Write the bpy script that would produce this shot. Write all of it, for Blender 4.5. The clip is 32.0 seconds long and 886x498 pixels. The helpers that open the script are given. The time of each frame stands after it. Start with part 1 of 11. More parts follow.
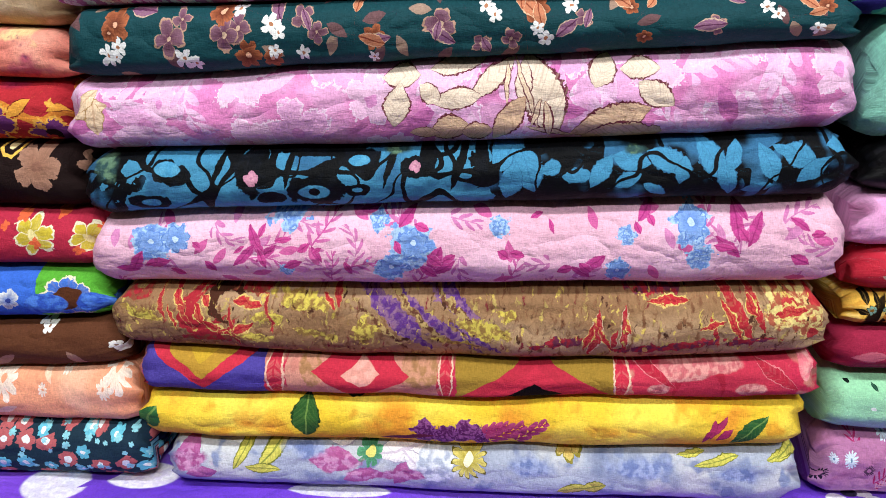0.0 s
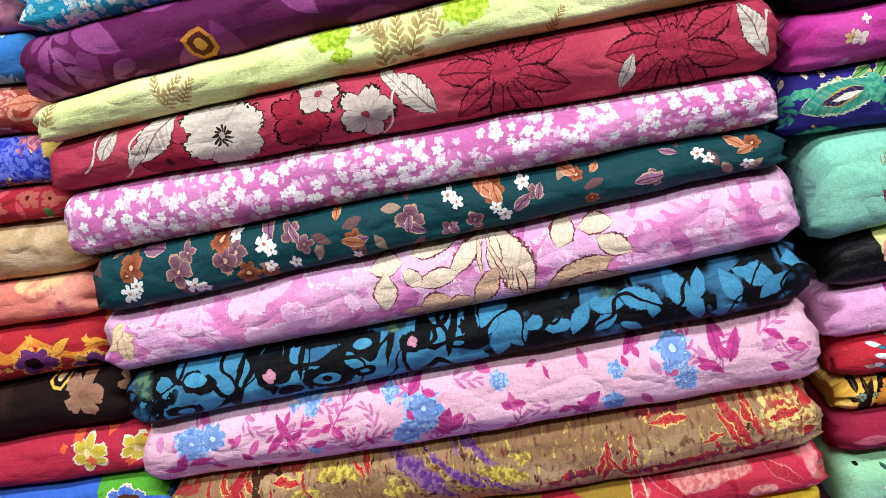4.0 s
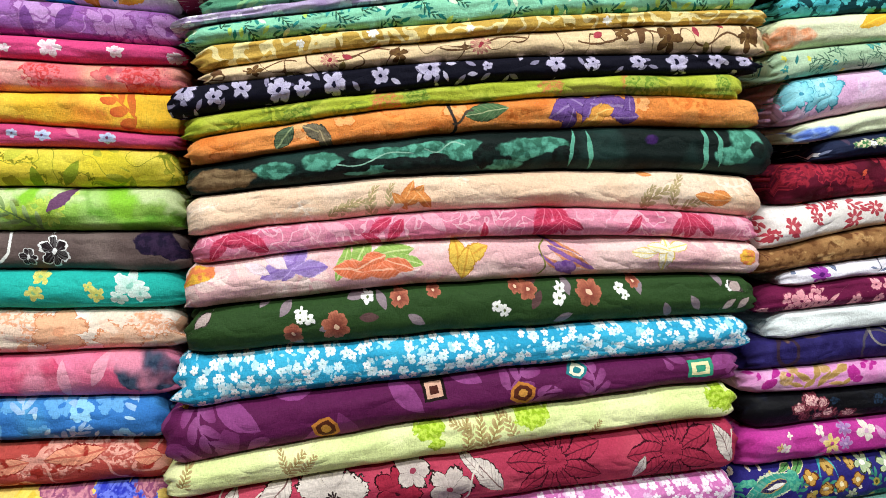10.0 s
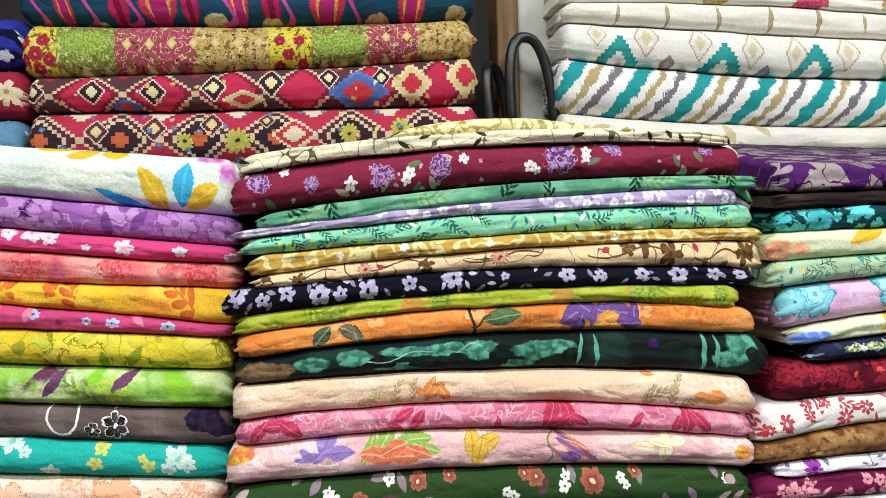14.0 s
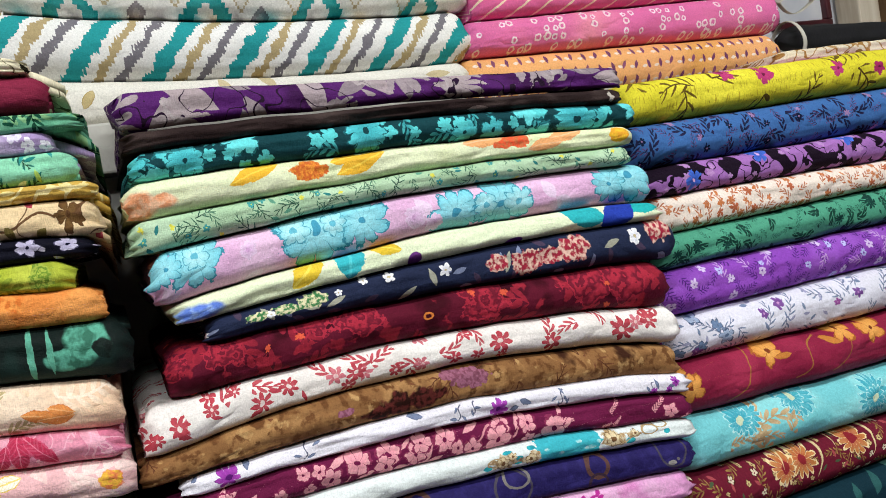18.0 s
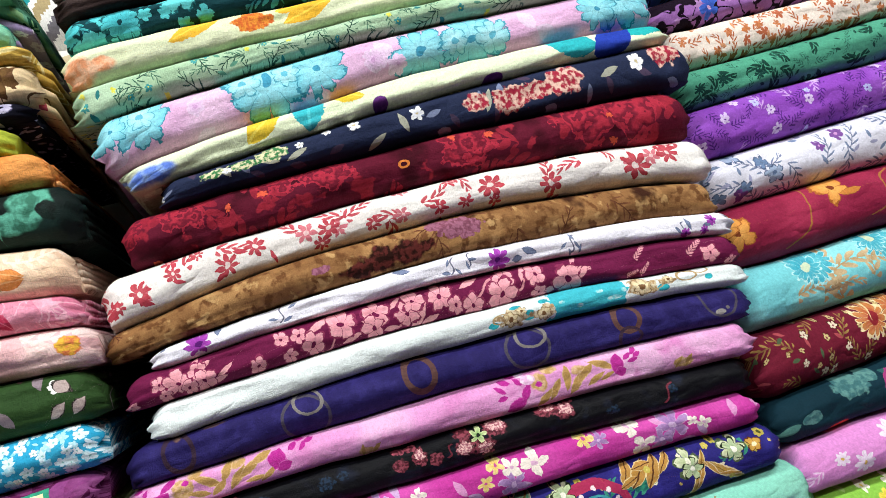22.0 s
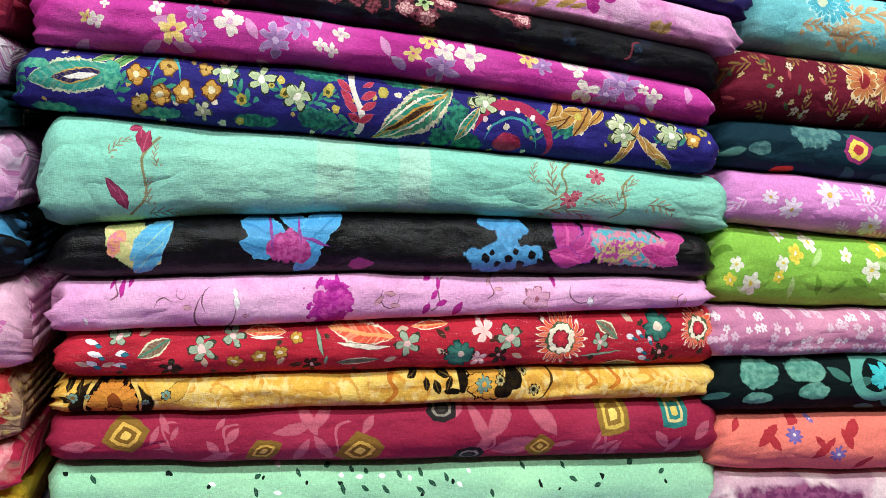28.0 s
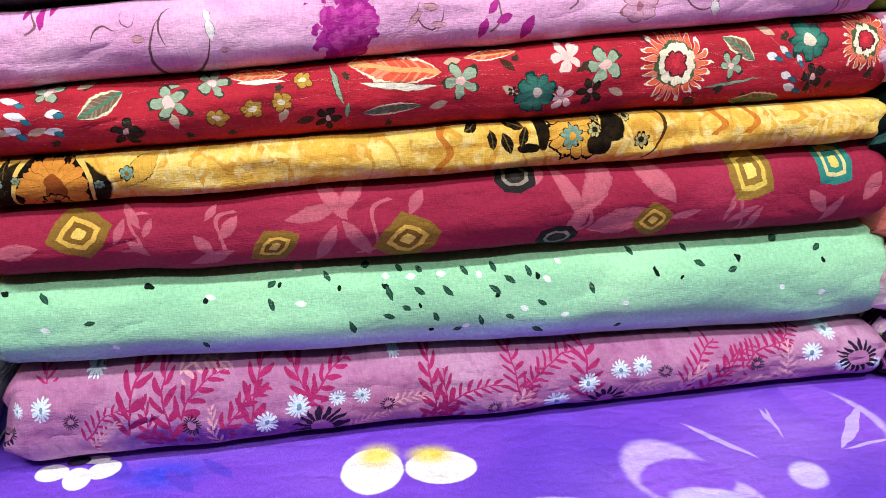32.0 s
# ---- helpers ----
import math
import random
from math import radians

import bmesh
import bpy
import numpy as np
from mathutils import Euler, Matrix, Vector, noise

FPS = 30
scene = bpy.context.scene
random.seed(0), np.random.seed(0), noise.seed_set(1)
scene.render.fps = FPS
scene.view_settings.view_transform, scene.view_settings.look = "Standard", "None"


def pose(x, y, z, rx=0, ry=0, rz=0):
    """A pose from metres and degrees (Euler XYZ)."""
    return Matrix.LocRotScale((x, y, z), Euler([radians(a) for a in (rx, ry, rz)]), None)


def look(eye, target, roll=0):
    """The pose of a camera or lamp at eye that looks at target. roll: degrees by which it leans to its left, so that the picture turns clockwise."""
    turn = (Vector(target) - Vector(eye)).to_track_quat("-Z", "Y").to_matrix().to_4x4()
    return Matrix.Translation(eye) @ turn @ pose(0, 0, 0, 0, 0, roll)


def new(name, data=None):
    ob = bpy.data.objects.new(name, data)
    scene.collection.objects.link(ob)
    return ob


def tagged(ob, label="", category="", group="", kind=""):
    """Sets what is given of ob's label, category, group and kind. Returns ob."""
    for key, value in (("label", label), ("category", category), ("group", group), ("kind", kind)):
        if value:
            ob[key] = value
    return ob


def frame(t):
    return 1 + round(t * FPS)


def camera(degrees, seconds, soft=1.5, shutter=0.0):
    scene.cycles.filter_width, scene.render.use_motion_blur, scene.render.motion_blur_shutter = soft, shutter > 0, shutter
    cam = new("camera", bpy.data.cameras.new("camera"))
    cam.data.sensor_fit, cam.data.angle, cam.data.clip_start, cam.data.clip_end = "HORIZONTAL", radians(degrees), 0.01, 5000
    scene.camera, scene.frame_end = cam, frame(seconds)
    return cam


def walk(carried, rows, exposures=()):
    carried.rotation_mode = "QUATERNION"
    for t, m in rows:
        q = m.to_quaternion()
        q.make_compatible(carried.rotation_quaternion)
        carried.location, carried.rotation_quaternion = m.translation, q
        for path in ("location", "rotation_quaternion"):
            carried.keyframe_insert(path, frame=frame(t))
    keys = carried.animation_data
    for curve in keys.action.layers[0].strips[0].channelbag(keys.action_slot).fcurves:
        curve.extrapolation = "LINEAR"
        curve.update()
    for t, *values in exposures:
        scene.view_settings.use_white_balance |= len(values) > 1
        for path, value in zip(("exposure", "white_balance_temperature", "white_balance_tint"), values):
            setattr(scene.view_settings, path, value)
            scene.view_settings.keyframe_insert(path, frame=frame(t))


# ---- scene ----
cam = camera(56.7, 32.0, soft=0.95)
METRES, EYE, TILT, LEAN, TURN = 2.0, 1.13, -19.5, 0.0, 3.5
ROWS = [
    (0.0, 0.0, 0.0, 0.0, 0.0, 0.0, -0.0),
    (0.5, 0.0079, -0.0127, 0.0061, -1.9, 0.05, 1.94),
    (1.0, 0.013, -0.0206, 0.012, -1.27, 1.11, 4.17),
    (1.5, 0.0182, -0.0297, 0.0165, 0.56, 2.08, 5.4),
    (2.0, 0.0196, -0.0402, 0.0217, 2.5, 3.13, 6.2),
    (2.5, 0.0151, -0.0424, 0.0229, 2.76, 3.79, 6.85),
    (3.0, 0.017, -0.0388, 0.0266, 2.81, 4.06, 7.62),
    (3.5, 0.0221, -0.0293, 0.0338, 3.21, 4.4, 9.24),
    (5.5, 0.0204, -0.023, 0.0299, 4.17, 4.25, 10.53),
    (6.0, 0.0183, -0.0237, 0.0301, 1.2, 5.09, 8.05),
    (6.5, 0.0096, -0.0526, 0.0505, -2.64, 6.67, 4.09),
    (7.0, -0.0087, -0.0828, 0.0685, -3.83, 8.45, 0.8),
    (7.5, -0.0225, -0.1155, 0.0808, -3.77, 9.93, -0.69),
    (8.0, -0.0178, -0.1342, 0.0893, -3.77, 10.88, -0.79),
    (8.5, -0.0212, -0.1508, 0.0933, -4.02, 12.55, -0.42),
    (9.0, -0.0214, -0.1567, 0.1045, -6.51, 13.13, 3.38),
    (9.5, -0.0137, -0.1461, 0.1258, -10.21, 13.5, 6.5),
    (10.0, -0.0749, -0.114, 0.1225, -11.07, 12.71, 7.89),
    (10.5, -0.0756, -0.1236, 0.1499, -10.06, 13.4, 8.29),
    (11.0, -0.068, -0.151, 0.1534, -10.56, 17.96, 6.0),
    (11.5, -0.0689, -0.1637, 0.1557, -10.03, 19.44, 4.83),
    (12.0, -0.078, -0.1644, 0.1555, -9.03, 18.98, 4.31),
    (12.5, -0.0734, -0.1675, 0.159, -8.77, 18.41, 4.3),
    (13.0, -0.0713, -0.1617, 0.1632, -8.8, 18.1, 4.6),
    (13.5, -0.075, -0.1653, 0.1672, -8.81, 17.91, 4.73),
    (14.0, -0.0715, -0.1662, 0.1653, -9.02, 17.51, 5.0),
    (14.5, -0.0497, -0.1595, 0.1632, -11.62, 16.01, 5.62),
    (15.0, -0.0169, -0.1576, 0.1686, -15.61, 16.29, 6.06),
    (15.5, 0.0224, -0.1541, 0.1736, -19.51, 16.59, 7.57),
    (17.5, 0.1159, -0.1161, 0.1499, -21.97, 15.66, 17.26),
    (18.0, 0.1198, -0.1178, 0.1431, -21.59, 15.71, 17.47),
    (18.5, 0.1213, -0.1133, 0.1272, -21.41, 17.26, 16.67),
    (19.0, 0.1462, -0.0924, 0.097, -19.49, 20.6, 16.88),
    (19.5, 0.1669, -0.0812, 0.0718, -14.35, 23.37, 19.43),
    (20.0, 0.1599, -0.083, 0.0677, -10.29, 24.1, 20.86),
    (20.5, 0.1632, -0.0825, 0.0696, -9.16, 23.98, 21.46),
    (21.0, 0.1649, -0.0792, 0.0689, -9.27, 23.63, 21.76),
    (21.5, 0.1664, -0.0776, 0.0659, -9.34, 23.48, 21.69),
    (22.0, 0.1685, -0.0751, 0.0603, -9.43, 23.34, 21.59),
    (22.5, 0.1705, -0.075, 0.0548, -9.81, 22.49, 20.94),
    (23.0, 0.1742, -0.0744, 0.0464, -10.22, 21.4, 17.18),
    (23.5, 0.1705, -0.0736, 0.0347, -10.82, 21.72, 12.64),
    (24.0, 0.1672, -0.0741, 0.0275, -11.61, 22.01, 9.32),
    (24.5, 0.1664, -0.0741, 0.0214, -12.14, 22.32, 7.0),
    (26.5, 0.1745, -0.055, -0.0056, -15.06, 17.46, 3.4),
    (27.0, 0.178, -0.0447, -0.0121, -15.63, 14.84, 2.41),
    (27.5, 0.181, -0.0348, -0.0202, -16.28, 12.84, 1.93),
    (28.0, 0.1808, -0.028, -0.0274, -16.42, 11.11, 1.49),
    (28.5, 0.1822, -0.0199, -0.0348, -16.26, 9.65, 1.17),
    (29.0, 0.1833, -0.0115, -0.0386, -16.08, 7.69, 1.24),
    (29.5, 0.1867, 0.0005, -0.0436, -15.4, 6.24, 2.54),
    (30.0, 0.1899, 0.0171, -0.0471, -14.43, 5.11, 4.43),
    (30.5, 0.192, 0.0342, -0.054, -14.0, 4.48, 5.35),
    (31.0, 0.1936, 0.0474, -0.0597, -13.76, 4.3, 5.74),
    (31.5, 0.1934, 0.0583, -0.0608, -13.63, 4.28, 5.95),
    (32.0, 0.1949, 0.0639, -0.0603, -13.54, 4.27, 6.06),
]
walk(cam, [(t, pose(0, 0, EYE, TILT, LEAN, TURN) @ pose(METRES * x, METRES * y, METRES * z, 90 + pitch, roll, yaw)) for t, x, y, z, yaw, pitch, roll in ROWS],
     [(0.0, 0.25), (3.0, 0.25), (6.0, 0.1), (9.0, -0.02), (13.0, -0.04), (15.5, -0.12), (18.0, -0.2), (20.0, -0.02), (23.0, 0.1), (27.0, 0.15), (32.0, 0.33)])

# ---- light ---------------------------------------------------------------------
world = bpy.data.worlds.new("shop")
world.use_nodes = True
world.node_tree.nodes["Background"].inputs[0].default_value = (0.02, 0.021, 0.024, 1)
scene.world = world


def lamp(name, at, size, power, colour=(0.97, 1.0, 0.99), aim=(0.25, 0.6, 1.2)):
    data = bpy.data.lights.new(name, "AREA")
    data.shape, data.size, data.size_y, data.energy, data.color = "RECTANGLE", size[0], size[1], power, colour
    ob = new(name, data)
    ob.matrix_world = look(at, aim)
    return ob


# the shop's tube lights, all out of view: one row on the ceiling a step in front of the piles and one further off,
# added as fill
CEILING_TUBES = [(-0.65, -0.5, 28), (1.25, -0.5, 28), (0.3, -1.5, 38)]
for tx, ty, watts in CEILING_TUBES:
    lamp("tube_glow", (tx, ty, 2.80), (1.2, 0.10), watts, aim=(tx, ty + 0.7, 0))

# ---- materials -------------------------------------------------------------
def lin(h):
    """Linear colour from a hex code."""
    out = []
    for i in (0, 2, 4):
        c = int(h[i:i + 2], 16) / 255
        out.append(c / 12.92 if c <= 0.04045 else ((c + 0.055) / 1.055) ** 2.4)
    return (*out, 1.0)


class Group:
    """A node group under construction: short helpers for arithmetic on sockets."""

    def __init__(self, name, ins, outs):
        self.t = bpy.data.node_groups.new(name, "ShaderNodeTree")
        for n, k, d in ins:
            s = self.t.interface.new_socket(n, in_out="INPUT", socket_type="NodeSocket" + k)
            if d is not None:
                s.default_value = d
        for n, k in outs:
            self.t.interface.new_socket(n, in_out="OUTPUT", socket_type="NodeSocket" + k)
        self.i = self.t.nodes.new("NodeGroupInput").outputs
        self.o = self.t.nodes.new("NodeGroupOutput").inputs

    def put(self, sock, v):
        if isinstance(v, (int, float, tuple)):
            sock.default_value = v
        else:
            self.t.links.new(v, sock)

    def m(self, op, a, b=None, c=None):
        n = self.t.nodes.new("ShaderNodeMath")
        n.operation = op
        for s, v in zip(n.inputs, (a, b, c)):
            if v is not None:
                self.put(s, v)
        return n.outputs[0]

    def vec(self, x, y, z=0.0):
        n = self.t.nodes.new("ShaderNodeCombineXYZ")
        for s, v in zip(n.inputs, (x, y, z)):
            self.put(s, v)
        return n.outputs[0]

    def xyz(self, v):
        n = self.t.nodes.new("ShaderNodeSeparateXYZ")
        self.put(n.inputs[0], v)
        return n.outputs

    def mix(self, f, a, b, kind="MIX"):
        n = self.t.nodes.new("ShaderNodeMix")
        n.data_type, n.blend_type = "RGBA", kind
        self.put(n.inputs["Factor"], f)
        self.put(n.inputs[6], a)
        self.put(n.inputs[7], b)
        return n.outputs[2]

    def noise(self, v, scale, detail=2.0, rough=0.5):
        n = self.t.nodes.new("ShaderNodeTexNoise")
        self.put(n.inputs["Vector"], v)
        self.put(n.inputs["Scale"], scale)
        self.put(n.inputs["Detail"], detail)
        self.put(n.inputs["Roughness"], rough)
        return n.outputs

    def ramp(self, v, lo, hi):
        n = self.t.nodes.new("ShaderNodeMapRange")
        n.interpolation_type = "SMOOTHSTEP"
        for s, x in zip(n.inputs, (v, lo, hi, 0.0, 1.0)):
            self.put(s, x)
        return n.outputs[0]

    def local(self, turned=True):
        """Coordinates round the motif's centre, turned by its angle."""
        x, y = self.xyz(self.i["P"])[:2]
        dx, dy = self.m("SUBTRACT", x, self.i["X"]), self.m("SUBTRACT", y, self.i["Y"])
        if not turned:
            return dx, dy
        c, s = self.m("COSINE", self.i["Turn"]), self.m("SINE", self.i["Turn"])
        a = self.m("ADD", self.m("MULTIPLY", dx, c), self.m("MULTIPLY", dy, s))
        b = self.m("SUBTRACT", self.m("MULTIPLY", dy, c), self.m("MULTIPLY", dx, s))
        return a, b

    def length(self, a, b):
        return self.m("SQRT", self.m("ADD", self.m("MULTIPLY", a, a), self.m("MULTIPLY", b, b)))


def warped(g, a, b, size, much, rate):
    """Draws a shape out of true, as a brush would: coordinates shifted by smooth noise at the motif's own scale."""
    r, gr, bl = g.xyz(g.noise(g.i["P"], g.m("DIVIDE", rate, size), 2.0)["Color"])
    k = g.m("MULTIPLY", size, much)
    return g.m("ADD", a, g.m("MULTIPLY", g.m("SUBTRACT", r, 0.5), k)), g.m("ADD", b, g.m("MULTIPLY", g.m("SUBTRACT", gr, 0.5), k))


F, V, C = "Float", "Vector", "Color"
HEAD = [("Color", C, None), ("P", V, None), ("X", F, 0.0), ("Y", F, 0.0)]
WHITE, BLACK = (1, 1, 1, 1), (0, 0, 0, 1)


def petals(g, a, b, size, turn, n, dip):
    th = g.m("ADD", g.m("ARCTAN2", b, a), turn)
    lobes = g.m("ABSOLUTE", g.m("COSINE", g.m("MULTIPLY", th, g.m("MULTIPLY", n, 0.5))))
    lobes = g.m("POWER", lobes, 0.6)
    rr = g.m("MULTIPLY", size, g.m("SUBTRACT", 1.0, g.m("MULTIPLY", dip, g.m("SUBTRACT", 1.0, lobes))))
    r = g.length(a, b)
    return r, g.m("DIVIDE", r, rr), lobes


# one printed flower: petals with an inner tint, a core and a drawn outline
g = Group("print_flower", HEAD + [("R", F, 0.02), ("Turn", F, 0.0), ("N", F, 5.0), ("Dip", F, 0.5), ("Core", F, 0.2), ("Line", F, 0.0),
          ("Petal", C, WHITE), ("Inner", C, WHITE), ("Centre", C, BLACK), ("Edge", C, BLACK)], [("Color", C)])
a, b = g.local()
a, b = warped(g, a, b, g.i["R"], 0.65, 1.1)
r, q, lobes = petals(g, a, b, g.i["R"], 0.0, g.i["N"], g.i["Dip"])
rag = g.noise(g.i["P"], 330.0, 2.0)["Fac"]
q = g.m("MULTIPLY", q, g.m("ADD", 0.80, g.m("MULTIPLY", rag, 0.40)))
streak = g.noise(g.vec(g.m("MULTIPLY", g.m("ARCTAN2", b, a), 7.0), g.m("MULTIPLY", q, 1.2), g.i["X"]), 1.0, 2.0)["Fac"]
body = g.mix(g.m("POWER", q, 1.3), g.i["Inner"], g.i["Petal"])
body = g.mix(g.m("MULTIPLY", g.ramp(streak, 0.48, 0.6), 0.30), body, g.mix(0.35, g.i["Inner"], g.i["Edge"]))
body = g.mix(g.m("GREATER_THAN", q, g.m("SUBTRACT", 1.0, g.i["Line"])), body, g.i["Edge"])
crease = g.m("MULTIPLY", g.m("LESS_THAN", lobes, g.m("MULTIPLY", g.i["Line"], 1.6)), g.m("GREATER_THAN", q, 0.3))
body = g.mix(crease, body, g.i["Edge"])
body = g.mix(g.m("LESS_THAN", r, g.m("MULTIPLY", g.i["R"], g.i["Core"])), body, g.i["Centre"])
g.put(g.o["Color"], g.mix(g.m("LESS_THAN", q, 1.0), g.i["Color"], body))

# one printed leaf or long petal, with a vein
g = Group("print_leaf", HEAD + [("L", F, 0.02), ("W", F, 0.008), ("Turn", F, 0.0), ("Line", F, 0.0), ("Rib", F, 0.1),
          ("Fill", C, WHITE), ("Edge", C, BLACK), ("Vein", C, BLACK)], [("Color", C)])
a, b = g.local()
a, b = warped(g, a, b, g.i["L"], 0.25, 0.9)
a = g.m("DIVIDE", a, g.i["L"])
w = g.m("MULTIPLY", g.i["W"], g.m("SUBTRACT", 1.0, g.m("MULTIPLY", a, a)))
q = g.m("DIVIDE", g.m("ABSOLUTE", b), g.m("MAXIMUM", w, 0.00001))
rag = g.noise(g.i["P"], 420.0, 2.0)["Fac"]
q = g.m("MULTIPLY", q, g.m("ADD", 0.75, g.m("MULTIPLY", rag, 0.5)))
body = g.mix(g.m("GREATER_THAN", q, g.m("SUBTRACT", 1.0, g.i["Line"])), g.i["Fill"], g.i["Edge"])
side = g.noise(g.vec(g.m("MULTIPLY", g.m("ADD", a, g.m("ABSOLUTE", g.m("DIVIDE", b, g.i["L"]))), 9.0), g.i["X"]), 1.0, 1.0)["Fac"]
body = g.mix(g.m("MULTIPLY", g.ramp(side, 0.5, 0.58), 0.4), body, g.mix(0.4, g.i["Vein"], g.i["Edge"]))
body = g.mix(g.m("LESS_THAN", g.m("ABSOLUTE", b), g.m("MULTIPLY", g.i["W"], g.i["Rib"])), body, g.i["Vein"])
g.put(g.o["Color"], g.mix(g.m("LESS_THAN", q, 1.0), g.i["Color"], body))

# nested diamonds (Square 0) or squares (Square 1)
g = Group("print_diamond", HEAD + [("L", F, 0.02), ("W", F, 0.02), ("Turn", F, 0.0), ("Square", F, 0.0), ("Steps", F, 0.0),
          ("Outer", C, WHITE), ("Middle", C, WHITE), ("Inner", C, BLACK)], [("Color", C)])
a, b = g.local()
a, b = warped(g, a, b, g.i["L"], 0.16, 1.6)
a, b = g.m("DIVIDE", g.m("ABSOLUTE", a), g.i["L"]), g.m("DIVIDE", g.m("ABSOLUTE", b), g.i["W"])
snapped = [g.m("DIVIDE", g.m("FLOOR", g.m("MULTIPLY", v, g.m("MAXIMUM", g.i["Steps"], 1.0))), g.m("MAXIMUM", g.i["Steps"], 1.0)) for v in (a, b)]
on = g.m("GREATER_THAN", g.i["Steps"], 0.5)
a, b = [g.m("ADD", g.m("MULTIPLY", s, on), g.m("MULTIPLY", v, g.m("SUBTRACT", 1.0, on))) for s, v in zip(snapped, (a, b))]
s = g.m("ADD", g.m("MULTIPLY", g.m("MAXIMUM", a, b), g.i["Square"]), g.m("MULTIPLY", g.m("ADD", a, b), g.m("SUBTRACT", 1.0, g.i["Square"])))
body = g.mix(g.m("LESS_THAN", s, 0.72), g.i["Outer"], g.i["Middle"])
body = g.mix(g.m("LESS_THAN", s, 0.38), body, g.i["Inner"])
g.put(g.o["Color"], g.mix(g.m("LESS_THAN", s, 1.0), g.i["Color"], body))

# a painted patch with a ragged edge and two colours run together
g = Group("print_blot", HEAD + [("L", F, 0.02), ("W", F, 0.02), ("Turn", F, 0.0), ("Ragged", F, 0.5), ("Soft", F, 0.1), ("Fine", F, 90.0),
          ("One", C, WHITE), ("Two", C, WHITE)], [("Color", C)])
a, b = g.local()
d = g.length(g.m("DIVIDE", a, g.i["L"]), g.m("DIVIDE", b, g.i["W"]))
nz = g.noise(g.i["P"], g.i["Fine"], 3.0)
d = g.m("ADD", d, g.m("MULTIPLY", g.m("SUBTRACT", nz["Fac"], 0.5), g.m("MULTIPLY", g.i["Ragged"], 2.0)))
mask = g.m("SUBTRACT", 1.0, g.ramp(d, g.m("SUBTRACT", 1.0, g.i["Soft"]), 1.0))
nz2 = g.noise(g.i["P"], g.m("MULTIPLY", g.i["Fine"], 1.7), 2.0)
body = g.mix(g.ramp(nz2["Fac"], 0.42, 0.58), g.i["One"], g.i["Two"])
g.put(g.o["Color"], g.mix(mask, g.i["Color"], body))

# a ring or arc of line
g = Group("print_ring", HEAD + [("L", F, 0.02), ("W", F, 0.02), ("Turn", F, 0.0), ("Line", F, 0.1), ("Ink", C, BLACK)], [("Color", C)])
a, b = g.local()
d = g.length(g.m("DIVIDE", a, g.i["L"]), g.m("DIVIDE", b, g.i["W"]))
g.put(g.o["Color"], g.mix(g.m("LESS_THAN", g.m("ABSOLUTE", g.m("SUBTRACT", d, 1.0)), g.i["Line"]), g.i["Color"], g.i["Ink"]))

# a curl of line, thick in the middle and fine at both ends
g = Group("print_curl", HEAD + [("L", F, 0.02), ("W", F, 0.02), ("Turn", F, 0.0), ("Span", F, 1.5), ("Thick", F, 0.1), ("Ink", C, BLACK)], [("Color", C)])
a, b = g.local()
a, b = warped(g, a, b, g.i["L"], 0.25, 0.7)
a, b = g.m("DIVIDE", a, g.i["L"]), g.m("DIVIDE", b, g.i["W"])
u = g.m("DIVIDE", g.m("ABSOLUTE", g.m("ARCTAN2", b, a)), g.i["Span"])
lim = g.m("MULTIPLY", g.i["Thick"], g.m("SUBTRACT", 1.0, g.m("MULTIPLY", u, u)))
g.put(g.o["Color"], g.mix(g.m("LESS_THAN", g.m("ABSOLUTE", g.m("SUBTRACT", g.length(a, b), 1.0)), lim), g.i["Color"], g.i["Ink"]))

# a winding stalk
g = Group("print_stalk", HEAD + [("L", F, 0.03), ("W", F, 0.0008), ("Turn", F, 0.0), ("Sway", F, 0.004), ("Waves", F, 1.0), ("Ink", C, BLACK)], [("Color", C)])
a, b = g.local()
t = g.m("DIVIDE", a, g.i["L"])
mid = g.m("MULTIPLY", g.i["Sway"], g.m("SINE", g.m("MULTIPLY", g.m("MULTIPLY", t, g.i["Waves"]), math.pi)))
on = g.m("MULTIPLY", g.m("LESS_THAN", g.m("ABSOLUTE", g.m("SUBTRACT", b, mid)), g.i["W"]), g.m("LESS_THAN", g.m("ABSOLUTE", t), 1.0))
g.put(g.o["Color"], g.mix(on, g.i["Color"], g.i["Ink"]))


def cells(g):
    """A point of its own for every cell: coordinates round it and three random numbers."""
    scaled = g.t.nodes.new("ShaderNodeVectorMath")
    scaled.operation = "MULTIPLY_ADD"
    g.put(scaled.inputs[0], g.i["P"])
    g.put(scaled.inputs[1], g.vec(g.m("DIVIDE", 1.0, g.i["Pitch"]), g.m("DIVIDE", 1.0, g.i["Pitch"])))
    g.put(scaled.inputs[2], g.vec(g.i["Seed"], g.m("MULTIPLY", g.i["Seed"], 0.37)))
    v = g.t.nodes.new("ShaderNodeTexVoronoi")
    v.voronoi_dimensions = "2D"
    g.put(v.inputs["Vector"], scaled.outputs[0])
    g.put(v.inputs["Scale"], 1.0)
    g.put(v.inputs["Randomness"], g.i["Stray"])
    px, py = g.xyz(v.outputs["Position"])[:2]
    x, y = g.xyz(scaled.outputs[0])[:2]
    return g.m("SUBTRACT", x, px), g.m("SUBTRACT", y, py), g.xyz(v.outputs["Color"])


